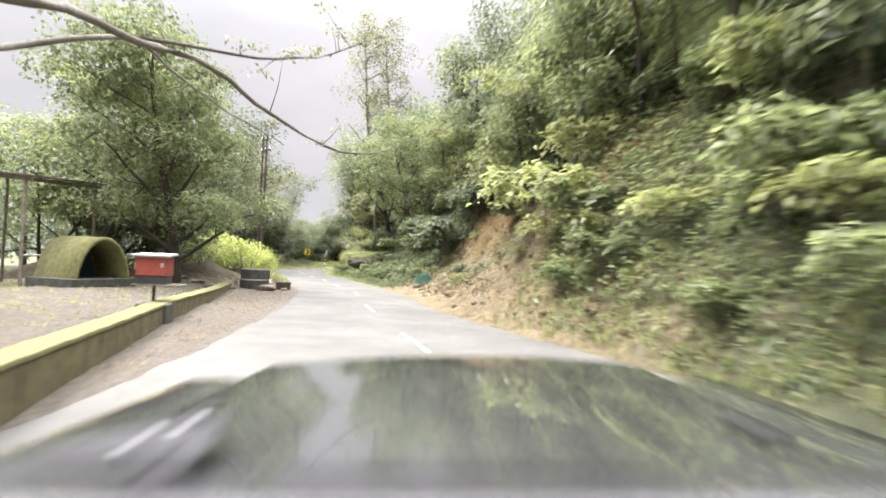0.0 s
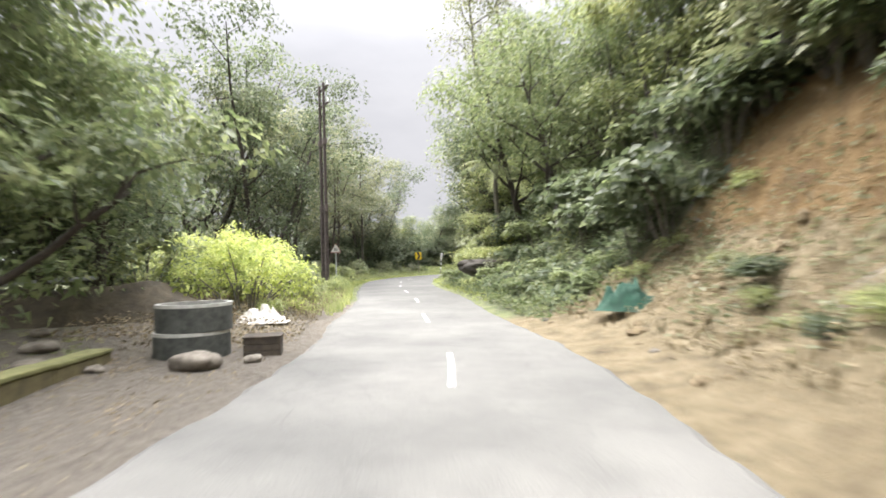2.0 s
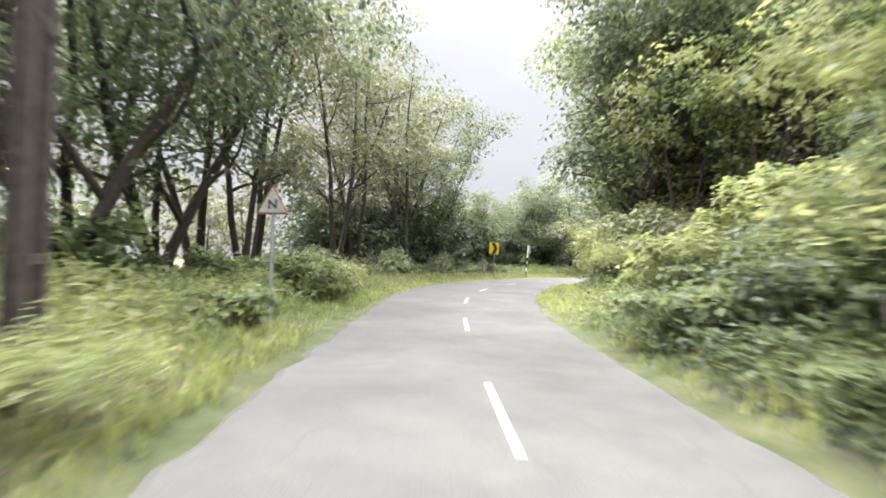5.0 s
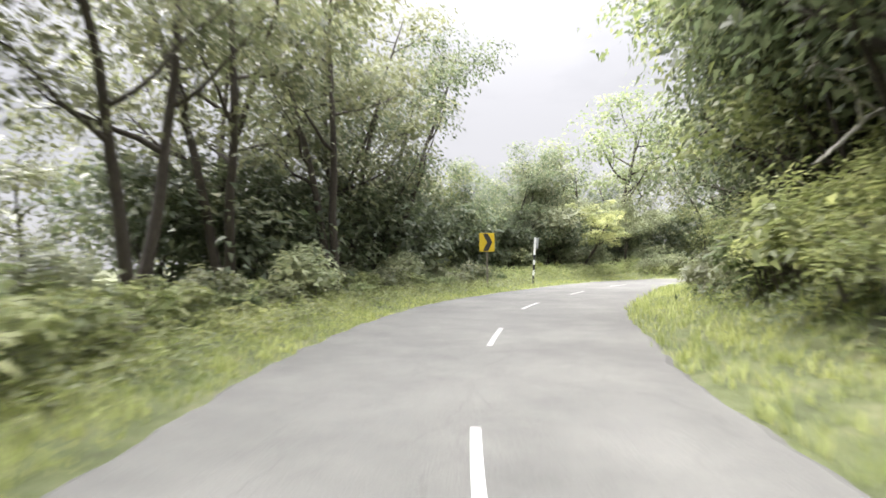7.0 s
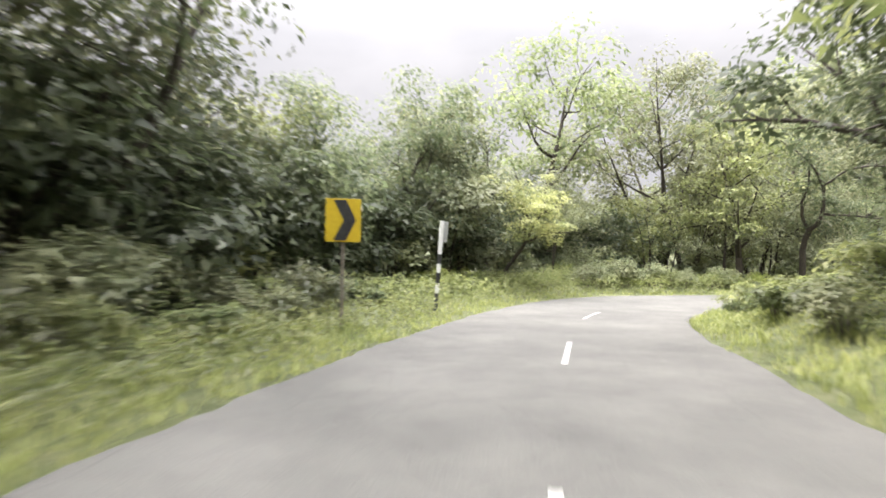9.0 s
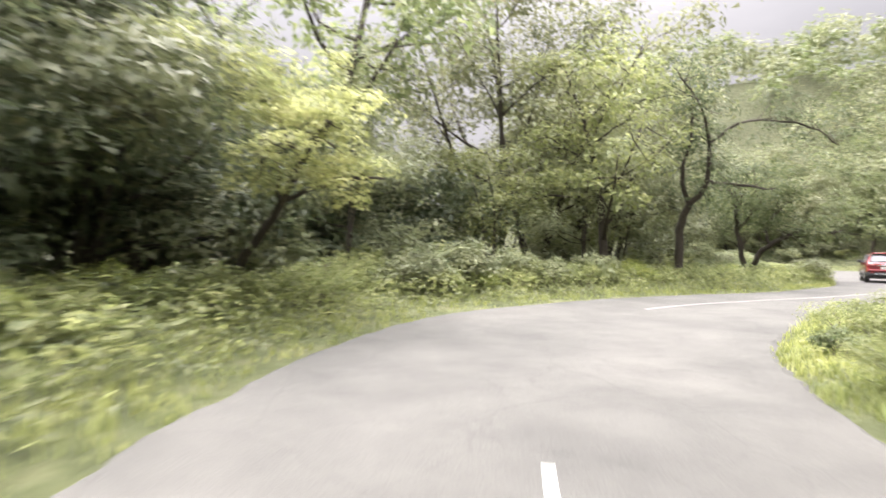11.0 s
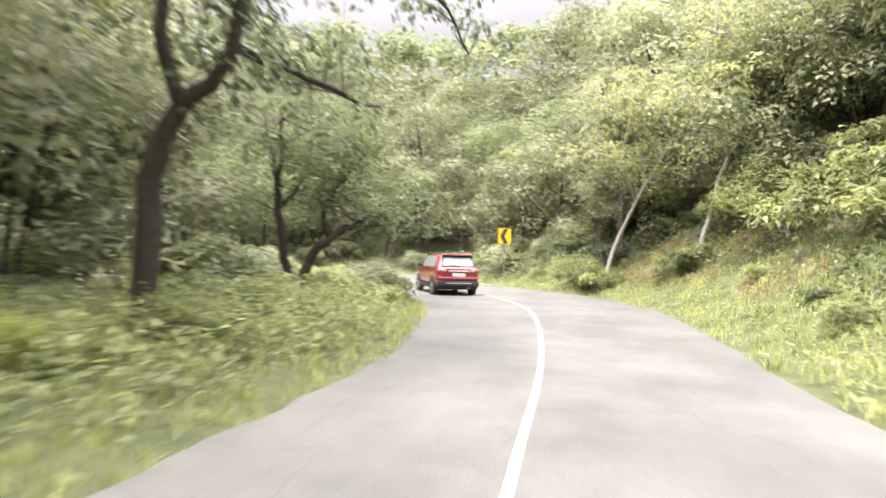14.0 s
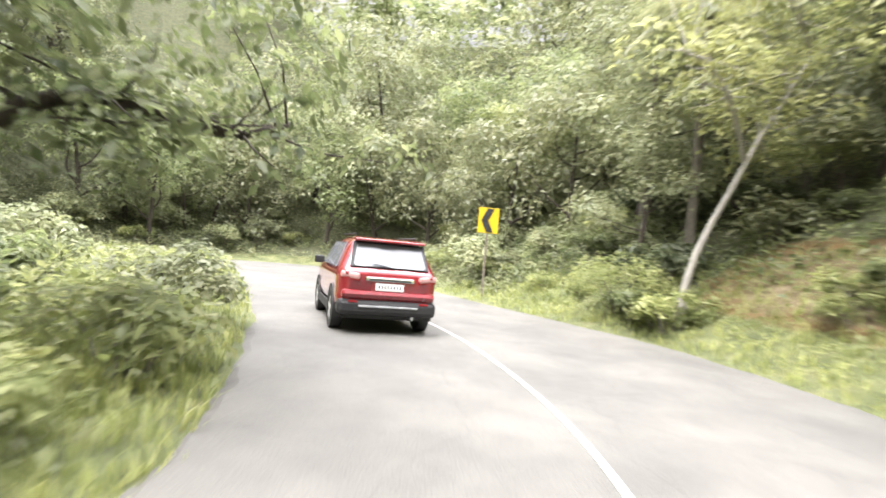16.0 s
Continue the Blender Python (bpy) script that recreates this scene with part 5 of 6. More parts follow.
def wooden_box(m):
    ob = thing("wooden_box", "dark weathered wooden box beside the well rings", "box", "", m)
    for z in (0.055, 0.165, 0.275):
        for y in (-0.19, 0.19):
            part("plank", box((0.60, 0.03, 0.10), (0, y, z), 0.006), WOOD_DARK, ob)
        for x in (-0.285, 0.285):
            part("plank", box((0.03, 0.35, 0.10), (x, 0, z), 0.006), WOOD_DARK, ob)
    part("lid", box((0.64, 0.44, 0.03), (0, 0, 0.345), 0.008, turn=(2, 0, 0)), WOOD_DARK, ob, "dark plank lid")
    return ob


wooden_box(pose(-7.25, 24.6, H(-7.25, 24.6) - 0.02, 0, 0, 24))
for _k, (_x, _y, _sx, _sy, _sz) in enumerate(((-7.6, 23.3, 0.80, 0.60, 0.34), (-9.6, 22.4, 0.55, 0.45, 0.24), (-7.0, 23.9, 0.30, 0.26, 0.16),
                                              (-10.6, 23.4, 0.62, 0.5, 0.22), (-11.8, 24.4, 0.4, 0.36, 0.2), (-8.8, 22.7, 0.3, 0.22, 0.14))):
    solid("stone", lump((_sx, _sy, _sz), _k + 2, 3, 0.3, 1), STONE, "rounded mossy stone lying in the yard", "stone", "yard stones",
          pose(_x, _y, H(_x, _y) + _sz * 0.3, 0, 0, 37 * _k), True)
solid("plastic_sheet", sheet_heap(1.35, 0.8, 0.55, 3.3, 22), RAG_WHITE, "crumpled white plastic sheet dumped by the bushes", "plastic sheet", "",
      pose(-9.6, 28.3, H(-9.6, 28.3) + 0.04, 0, 0, 20), True)
solid("tarpaulin", sheet_heap(1.35, 0.85, 0.95, 7.9, 20), TARP_GREEN, "dark green tarpaulin heaped on the clay verge", "tarpaulin", "",
      pose(-0.92, 28.0, H(-0.92, 28.0) + 0.05, 0, 0, -25), True)

# letter-box like red cabinet on a post
_m = pose(-6.28, 11.75, H(-6.28, 11.75), 0, 0, 10)
cabinet = thing("red_cabinet", "red sheet-metal box with a pale lid on a post", "cabinet", "", _m)
part("body", box((0.62, 0.5, 0.42), (0, 0, 1.16), 0.015), RED_BOX, cabinet)
part("lid", box((0.76, 0.62, 0.05), (0, 0, 1.40), 0.01, turn=(4, 0, 0)), STEEL_GREY, cabinet, "pale overhanging lid")
part("tray", box((0.60, 0.46, 0.18), (0, 0, 0.86), 0.01), BLACK_PAINT, cabinet, "dark lower tray")
part("shelf", box((0.98, 0.52, 0.03), (0.1, 0, 0.755), 0.006), WOOD_GREY, cabinet)
part("post", rod((0, 0, -0.2), (0, 0, 0.75), 0.035), STEEL_RUST, cabinet)
part("latch", box((0.05, 0.03, 0.1), (0.22, -0.26, 1.18), 0.005), STEEL_GREY, cabinet)
solid("stone_block", box((0.62, 0.5, 0.42), (0, 0, 0.18), 0.03), CONCRETE_DARK, "dark squared concrete block in the yard", "concrete block", "",
      pose(-5.95, 11.2, H(-5.95, 11.2), 0, 0, 12))

# arched shelter with moss on its back
_m = pose(-12.4, 18.6, H(-12.4, 18.6), 0, 0, 74)
shelter = thing("arched_shelter", "small arched shelter with a mossy curved roof and dark mouth", "shelter", "", _m)
_bm = bmesh.new()
_n = 20
_rows = []
for _rad, _yy in ((1.02, -0.9), (1.02, 0.9), (0.93, 0.9), (0.93, -0.9)):
    _rows.append([_bm.verts.new((_rad * math.cos(a) * 1.05, _yy, _rad * math.sin(a) * 1.75 - 0.05)) for a in np.linspace(0, math.pi, _n)])
for _i in range(_n - 1):
    for _j in range(4):
        _a, _b2 = _rows[_j], _rows[(_j + 1) % 4]
        _bm.faces.new((_a[_i], _a[_i + 1], _b2[_i + 1], _b2[_i]))
part("arched_roof", _bm, MOSS_TOP, shelter, "curved roof overgrown with yellow-green moss", True)
_bm = prism([(0.91 * math.cos(a) * 1.05, 0.91 * math.sin(a) * 1.75 - 0.05) for a in np.linspace(0, math.pi, 16)], 0.04, m=Matrix.Translation((0, 0.55, 0)))
part("back_wall", _bm, NAVY, shelter, "dark canvas back")
part("plinth", box((2.5, 2.0, 0.42), (0, 0, 0.10), 0.03), CONCRETE_DARK, shelter)

# open shed
_m = pose(-15.2, 19.6, H(-15.2, 19.6), 0, 0, -8)
shed = thing("open_shed", "open shed with a dark sheet roof on thin posts", "shed", "", _m)
part("roof", box((4.6, 3.4, 0.07), (-0.6, 0, 4.05), 0.01, turn=(3, 5, 0)), ROOF_SHEET, shed)
for _x in (-2.6, 1.35):
    for _y in (-1.5, 1.5):
        part("post", rod((_x, _y, -0.3), (_x, _y, 4.0 - 0.087 * _x), 0.055, 10), WOOD_GREY, shed)
for _y in (-1.5, 1.5):
    part("beam", box((4.4, 0.1, 0.14), (-0.6, _y, 3.93 + 0.05 * _y), 0.01, turn=(0, 5, 0)), WOOD_GREY, shed)

# low earth bank behind the yard, a pipe lying on it
_bm = bmesh.new()
_len, _cols = 18, 40
_g = []
for _i in range(_cols + 1):
    _t = _i / _cols
    _cx, _cy = -20.5 + 10.5 * _t, 24.2 + 4.0 * _t
    _row = []
    for _j in range(9):
        _v = _j / 8 - 0.5
        _zz = 0.95 * max(0, 1 - (2 * _v) ** 2) ** 0.7 * min(1, 6 * _t, 6 * (1 - _t)) * (0.8 + 0.35 * noise.fractal(Vector((_i * 0.3, _j * 0.5, 2)), 1, 2, 3))
        _x, _y = _cx - 0.35 * _v * 2.6, _cy + 0.94 * _v * 2.6
        _row.append(_bm.verts.new((_x, _y, H(_x, _y) - 0.06 + _zz)))
    _g.append(_row)
for _i in range(_cols):
    for _j in range(8):
        _bm.faces.new((_g[_i][_j], _g[_i + 1][_j], _g[_i + 1][_j + 1], _g[_i][_j + 1]))
EARTH = speckled("brown_earth", (0.030, 0.024, 0.015), (0.085, 0.067, 0.042), 3.0, 0.95, 0, 0.9, 0.08)
solid("earth_bank", _bm, EARTH, "low bank of brown earth behind the yard", "earth bank", "", None, True, "structure")
solid("pipe", rod((-19.5, 24.6, H(-19.5, 24.6) + 0.98), (-13.2, 27.0, H(-13.2, 27.0) + 0.98), 0.05, 10), STEEL_GREY, "thin pale pipe lying along the earth bank", "pipe")

# ---- poles and signs ----
def power_pole(m):
    ob = thing("power_pole", "twin rust-brown steel power pole with cross-arms", "power pole", "", m)
    for x in (-0.3, 0.3):
        for z0, z1, w in ((-0.6, 4.2, 0.17), (4.2, 7.6, 0.14), (7.6, 10.6, 0.11)):
            b = box((w, 0.012, z1 - z0), (x, -w * 0.42, (z0 + z1) / 2))
            box((w, 0.012, z1 - z0), (x, w * 0.42, (z0 + z1) / 2), bm=b)
            box((0.012, w * 0.84, z1 - z0), (x, 0, (z0 + z1) / 2), bm=b)
            part("pole_section", b, STEEL_RUST, ob)
        for z in (4.2, 7.6):
            part("collar", box((0.21, 0.2, 0.3), (x, 0, z), 0.01), STEEL_RUST, ob)
    for z in (1.2, 3.2, 5.4):
        part("tie_plate", box((0.62, 0.02, 0.09), (0, -0.085, z), 0.004), STEEL_RUST, ob)
    for z in (9.5, 10.35):
        part("cross_arm", box((1.5, 0.08, 0.1), (0, -0.09, z), 0.006), STEEL_RUST, ob)
        for x in (-0.65, 0.0, 0.65):
            ins = part("insulator", rod((x, -0.09, z + 0.05), (x, -0.09, z + 0.26), 0.055, 10, r2=0.03), WHITE_PAINT, ob, "white porcelain insulator")
    return ob


power_pole(pose(-14.2, 41.5, H(-14.2, 41.5), 0, 0, 135))


def sign_post(ob, h, r=0.035, mat=STEEL_GREY, top=0.0):
    return part("post", rod((0, 0.03, -0.4), (0, 0.03, h + top), r, 10), mat, ob)


def bend_sign(m):
    ob = thing("warning_sign", "red-edged triangular sign with a black reverse-bend mark", "road sign", "", m)
    sign_post(ob, 2.2)
    t = 0.7
    tri = [(-t / 2, 0), (t / 2, 0), (0, t * 0.866)]
    up = Matrix.Translation((0, 0, 2.2))
    plate = part("plate", prism(tri, 0.012, m=up), RED_SIGN, ob)
    inner = [(x * 0.84, 0.042 + z * 0.84) for x, z in tri]
    part("face", prism(inner, 0.006, m=up @ Matrix.Translation((0, -0.010, 0))), CONCRETE_RIM, plate, "dull white face")
    b = bmesh.new()
    for a, c in (((-0.07, 0.12), (-0.07, 0.28)), ((-0.07, 0.28), (0.07, 0.135)), ((0.07, 0.135), (0.07, 0.295))):
        d = Vector((c[0] - a[0], 0, c[1] - a[1]))
        box((d.length + 0.024, 0.004, 0.04), ((a[0] + c[0]) / 2, -0.016, 2.2 + (a[1] + c[1]) / 2), bm=b, turn=(0, -math.degrees(math.atan2(d.z, d.x)), 0))
    part("symbol", b, BLACK_PAINT, plate, "black zigzag bend mark")
    return ob


bend_sign(pose(-16.3, 47.4, H(-16.3, 47.4) - 0.02, 0, 0, 12))


def chevron_sign(m, flip, label, h=2.0):
    ob = thing("chevron_sign", label, "road sign", "chevron signs", m)
    part("post", box((0.07, 0.07, h + 1.2), (0, 0.05, (h + 0.9) / 2 - 0.4), 0.008), WOOD_GREY, ob, "grey weathered post")
    w, t = 0.74, 0.92
    plate = part("plate", box((w, 0.02, t), (0, 0, h + t / 2), 0.006), YELLOW_SIGN, ob)
    s = -1 if flip else 1
    arrow = [(-0.20 * s, 0.03), (0.06 * s, 0.03), (0.27 * s, t / 2), (0.06 * s, t - 0.03), (-0.20 * s, t - 0.03), (0.01 * s, t / 2)]
    part("chevron", prism(arrow, 0.006, m=Matrix.Translation((0, -0.0155, h))), BLACK_PAINT, plate, "black chevron arrow")
    for z in (h + 0.2, h + 0.72):
        part("bracket", box((0.3, 0.02, 0.04), (0, 0.016, z), 0.003), STEEL_GREY, ob)
    return ob


chevron_sign(pose(-20.1, 79.4, H(-20.1, 79.4) - 0.25, 0, 0, 12), False, "yellow chevron sign with a black arrow on a grey post", 2.05)
chevron_sign(pose(26.6, 103.8, H(26.6, 103.8) + 0.0, 0, 0, -62), True, "yellow chevron sign with a black arrow before the forest", 2.3)

# banded marker post that leans a little, with a board beside its head
marker = thing("marker_post", "black and white banded post with a pale board at its head", "marker post", "", pose(-18.47, 84.12, 0.566, 0.3, 3.6, 24))
_at = 0.0
for _i, _ln in enumerate((0.30, 0.31, 0.27, 0.28, 1.0)):
    part("band", box((0.10, 0.10, _ln), (0, 0, _at + _ln / 2), 0.008), (WHITE_PAINT, BLACK_PAINT)[_i % 2], marker, "black band" if _i % 2 else "")
    _at += _ln
part("board", box((0.13, 0.025, 0.62), (0.135, 0.0, 1.84), 0.006), SIGN_BACK, marker, "pale grey board")
part("foot", box((0.092, 0.092, 0.8), (0, 0, -0.4), 0.006), BLACK_PAINT, marker)

# ---- rocks and litter on the right ----
_bm = lump((3.3, 2.3, 1.4), 4.2, 4, 0.20)
for _v in _bm.verts:
    _v.co.z = min(_v.co.z, 0.50 + 0.12 * _v.co.x)                       # a flat top that slopes
    if _v.co.z < 0.1:
        _v.co.x += 0.55 * (0.1 - _v.co.z)                                # undercut on the road's side
        _v.co.y += 0.75 * (0.1 - _v.co.z)
solid("rock_outcrop", _bm, ROCK_DARK, "dark brown overhanging slab of rock with weeds on top", "rock", "",
      pose(-6.05, 43.3, H(-6.05, 43.3) + 0.42, 0, 6, 18), False)
_rng = np.random.default_rng(91)
_turf = np.stack([-5.75 + _rng.normal(0, 0.85, 1500), 43.65 + _rng.normal(0, 0.6, 1500), H(-6.05, 43.3) + 1.0 + 0.5 * _rng.random(1500)], 1)
ROCK_TURF = _turf
for _k in range(110):
    _s0, _u0 = RNG.uniform(9, 30), RNG.uniform(0.5, 5.0)
    _x, _y = station_point(_s0, _u0, 1)
    _sz = 0.07 + (0.30 if _k % 3 else 0.12) * RNG.random() ** 2.6
    solid("stone", lump((_sz * 1.3, _sz, _sz * 0.8), _k + 0.5, 2, 0.55), CLOD if _k % 3 else STONE, "rough tan clod of earth fallen on the clay cutting" if _k % 3 else "rough stone fallen on the clay cutting", "stone", "cutting stones",
          pose(_x, _y, H(_x, _y) + _sz * 0.06, 0, 0, 41 * _k), False)


def dry_frond(m, seed, length=2.2, mat=None):
    rng = np.random.default_rng(seed)
    ob = thing("palm_frond", "dry fallen palm frond lying on the bank", "palm frond", "fallen fronds", m)
    w = Wood()
    pts = [(length * t, 0, 0.25 * math.sin(2.6 * t) - 0.05) for t in np.linspace(0, 1, 8)]
    w.tube(pts, [0.03 * (1 - 0.8 * t) for t in np.linspace(0, 1, 8)], 5)
    new("rib", w.mesh("rib", BARK_PALE)).parent = ob
    b = bmesh.new()
    for t in np.linspace(0.12, 1, 26):
        for s in (-1, 1):
            l_ = 0.55 * (1 - 0.55 * t) * rng.uniform(0.8, 1.2)
            p = Vector((length * t, 0, 0.25 * math.sin(2.6 * t) - 0.05))
            q = p + Vector((l_ * 0.55, s * l_ * 0.6, -l_ * rng.uniform(0.25, 0.7)))
            e = Vector((0.02, 0, 0))
            b.faces.new([b.verts.new(v) for v in (p - e, p + e, q + e * 0.2, q - e * 0.2)])
    part("blade", b, mat or LEAF_BROWN, ob, "narrow dry feathered blade")
    return ob


for _k, (_x, _y, _t) in enumerate(((3.6, 17.5, 60), (3.0, 19.6, 100), (2.4, 21.2, 140), (4.2, 19.0, 20), (3.2, 22.6, 95), (5.0, 21.0, 70))):
    dry_frond(pose(_x, _y, H(_x, _y) + 0.25, 0, 22, _t), _k, 2.0 + 0.2 * (_k % 3))

# ---- vehicles ----
def paint_material(name, base, flake=0.0):
    m, n, l, b = material(name, base, 0.22)
    b.inputs["Coat Weight"].default_value, b.inputs["Coat Roughness"].default_value = 1.0, 0.04
    dust, f = noise_ramp(n, l, 9.0, ((0.35, base), (0.8, tuple(c * 0.8 + 0.012 for c in base))), 6.0)
    l.new(dust, b.inputs["Base Color"])
    r = n.new("ShaderNodeMapRange")
    r.inputs["To Min"].default_value, r.inputs["To Max"].default_value = 0.14, 0.34
    l.new(f, r.inputs["Value"])
    l.new(r.outputs[0], b.inputs["Roughness"])
    return m


CAR_RED = paint_material("red_car_paint", (0.21, 0.013, 0.019))
BONNET_BLACK = paint_material("black_bonnet_paint", (0.030, 0.031, 0.032))
# grey base adds painted sky brightness to what the panes reflect
CAR_GLASS = material("tinted_car_glass", (0.16, 0.17, 0.18), 0.05)[0]
CHROME = material("chrome", (0.72, 0.72, 0.73), 0.12, 1.0)[0]
TRIM_BLACK = speckled("black_plastic_trim", (0.008, 0.008, 0.009), (0.022, 0.022, 0.023), 22.0, 0.6)
LENS_RED = material("red_lamp_lens", (0.20, 0.010, 0.012), 0.15)[0]
LENS_CLEAR = material("clear_lamp_lens", (0.46, 0.26, 0.25), 0.12)[0]
RIM_GREY = material("alloy_rim", (0.55, 0.56, 0.57), 0.3, 0.8)[0]
PLATE_BAR = material("grey_plate_bar", (0.16, 0.16, 0.17), 0.5)[0]
PLATE_WHITE = material("white_plate", (0.72, 0.72, 0.70), 0.4)[0]
GREY_PAINT = speckled("light_grey_paint", (0.50, 0.51, 0.52), (0.64, 0.65, 0.66), 5.0, 0.35)


def wheel(parent, x, y, r=0.335, w=0.21):
    out = 1 if x > 0 else -1
    bm = bmesh.new()
    prof = [(r - 0.11, -w / 2), (r - 0.03, -w / 2), (r, -w / 2 + 0.03), (r, w / 2 - 0.03), (r - 0.03, w / 2), (r - 0.11, w / 2)]
    seg = 36
    vs = [[bm.verts.new((x + q, y + a * math.cos(6.28318 * k / seg), r + a * math.sin(6.28318 * k / seg))) for a, q in prof] for k in range(seg)]
    for k in range(seg):
        for i in range(6):
            bm.faces.new((vs[k][i], vs[(k + 1) % seg][i], vs[(k + 1) % seg][(i + 1) % 6], vs[k][(i + 1) % 6]))
    hub = part("wheel", bm, RUBBER, parent, "black rubber tyre", True)
    bm = rod((x - out * 0.02, y, r), (x + out * (w / 2 - 0.04), y, r), r - 0.10, 30)
    for k in range(5):
        a = 6.28318 * k / 5
        box((0.035, 0.075, r - 0.14), (x + out * (w / 2 - 0.02), y - math.sin(a) * (r - 0.12) / 2, r + math.cos(a) * (r - 0.12) / 2), 0.008, bm, (math.degrees(a), 0, 0))
    part("rim", bm, RIM_GREY, hub, "grey five-spoke alloy rim")


def body_loft(stations, ring):
    """Skins cross-sections (each a half outline from roof to sill, mirrored) along y."""
    bm = bmesh.new()
    rows = []
    for y in stations:
        half = ring(y)
        rows.append([bm.verts.new((-px, y, pz)) for px, pz in half[::-1]] + [bm.verts.new((px, y, pz)) for px, pz in half[1:]])
    n = len(rows[0])
    for a, b in zip(rows[:-1], rows[1:]):
        for i in range(n - 1):
            bm.faces.new((a[i], a[i + 1], b[i + 1], b[i]))
    for r, rev in ((rows[0], False), (rows[-1], True)):
        bm.faces.new(r[::-1] if rev else r)
    return bm


def suv(m):
    car = thing("car", "red compact sport utility car seen from behind, standing on the road", "car", "", m)
    Y = [0.0, 0.03, 0.08, 0.18, 0.26, 0.33, 0.42, 0.55, 0.75, 1.2, 1.7, 2.15, 2.35, 2.6, 2.85, 3.05, 3.3, 3.6, 3.85, 3.95, 3.99]
    top = lambda y: float(np.interp(y, [0, 0.03, 0.08, 0.18, 0.33, 0.42, 0.55, 0.9, 1.6, 2.2, 2.95, 3.1, 3.7, 3.9, 3.99], [1.0, 1.06, 1.10, 1.28, 1.50, 1.575, 1.60, 1.625, 1.63, 1.58, 1.09, 1.05, 0.96, 0.88, 0.72]))
    wt = lambda y: float(np.interp(y, [0, 0.08, 0.16, 0.30, 0.5, 1.5, 2.3, 3.0, 3.6, 3.99], [0.77, 0.78, 0.74, 0.68, 0.67, 0.67, 0.65, 0.70, 0.72, 0.66]))
    wide = lambda y: float(np.interp(y, [0, 0.03, 0.08, 0.16, 0.3, 3.4, 3.85, 3.99], [0.72, 0.79, 0.84, 0.88, 0.895, 0.895, 0.84, 0.72]))

    def ring(y):
        t, w, x = top(y), wt(y), wide(y)
        belt = min(1.04, t - 0.03)
        k = min(1, (t - belt) * 4 + 0.1)
        return [(0, t), (w * 0.5, t - 0.008 * k), (w * 0.8, t - 0.028 * k), (w * 0.94, t - 0.06 * k), (w, t - 0.11 * k), ((w + x * 0.97) / 2 + 0.012, (t - 0.11 * k + belt) / 2), (x * 0.965, belt), (x * 0.99, belt - 0.05), (x, belt - 0.12), (x * 0.985, 0.74), (x, 0.62), (x * 0.98, 0.48), (x * 0.92, 0.40), (0, 0.38)]
    body = part("body", body_loft(Y, ring), CAR_RED, car, "", True)
    # rear window, side windows
    def pane(name, pts, depth, parent, mat=CAR_GLASS, label=""):
        b = bmesh.new()
        p = [Vector(q) for q in pts]
        nrm = (p[1] - p[0]).cross(p[2] - p[0]).normalized() * depth
        f, k = [b.verts.new(q + nrm) for q in p], [b.verts.new(q - nrm) for q in p]
        b.faces.new(f)
        b.faces.new(k[::-1])
        for i in range(len(p)):
            b.faces.new((f[i], k[i], k[(i + 1) % len(p)], f[(i + 1) % len(p)]))
        return part(name, b, mat, parent, label)
    pane("rear_window", [(-0.60, 0.070, 1.12), (0.60, 0.070, 1.12), (0.64, 0.090, 1.15), (0.58, 0.293, 1.47), (0.54, 0.309, 1.495), (-0.54, 0.309, 1.495), (-0.58, 0.293, 1.47), (-0.64, 0.090, 1.15)], 0.012, car, label="tinted rear window, sky reflection partly put into its grey base")
    pane("window_surround", [(-0.70, 0.078, 1.105), (0.70, 0.078, 1.105), (0.64, 0.338, 1.52), (-0.64, 0.338, 1.52)], 0.014, car, TRIM_BLACK, "black surround of the rear window")
    for s in (-1, 1):
        for y0, y1, n_ in ((0.55, 0.98, "quarter_window"), (1.03, 1.75, "side_window"), (1.82, 2.45, "side_window")):
            yt0, yt1 = (y0 + 0.16, y1) if y0 < 1 else (y0, y1 - (0.22 if y0 > 1.8 else 0))
            xt, xb = 0.692, 0.874
            pane(n_, [(s * xb, y0, 1.07), (s * xb, y1 + (0.2 if y0 > 1.8 else 0), 1.07), (s * xt, yt1, 1.50), (s * xt, yt0, 1.50)], 0.010, car)
        part("mirror", box((0.2, 0.10, 0.15), (s * 0.98, 2.55, 1.12), 0.03), TRIM_BLACK, car, "black door mirror")
        part("roof_rail", rod((s * 0.56, 0.6, 1.66), (s * 0.56, 2.1, 1.655), 0.016, 8), TRIM_BLACK, car)
        lamp = part("tail_light", box((0.34, 0.12, 0.105), (s * 0.68, 0.05, 0.965), 0.032, turn=(0, s * -5, s * 18)), LENS_CLEAR, car, "pale pink tail lamp with red edge")
        part("lamp_edge", box((0.33, 0.08, 0.03), (s * 0.685, 0.04, 0.905), 0.01, turn=(0, s * -5, s * 18)), LENS_RED, lamp)
        part("reflector", box((0.16, 0.02, 0.035), (s * 0.62, -0.045, 0.545), 0.006), LENS_RED, car, "red bumper reflector")
        part("sill_cladding", box((0.05, 2.0, 0.16), (s * 0.875, 1.98, 0.34), 0.02), TRIM_BLACK, car)
        for y in (0.78, 3.22):
            b = bmesh.new()
            seg = 20
            a1 = [(y + 0.43 * math.cos(t), 0.335 + 0.43 * math.sin(t)) for t in np.linspace(-0.25, math.pi + 0.25, seg)]
            a2 = [(y + 0.36 * math.cos(t), 0.335 + 0.36 * math.sin(t)) for t in np.linspace(-0.25, math.pi + 0.25, seg)]
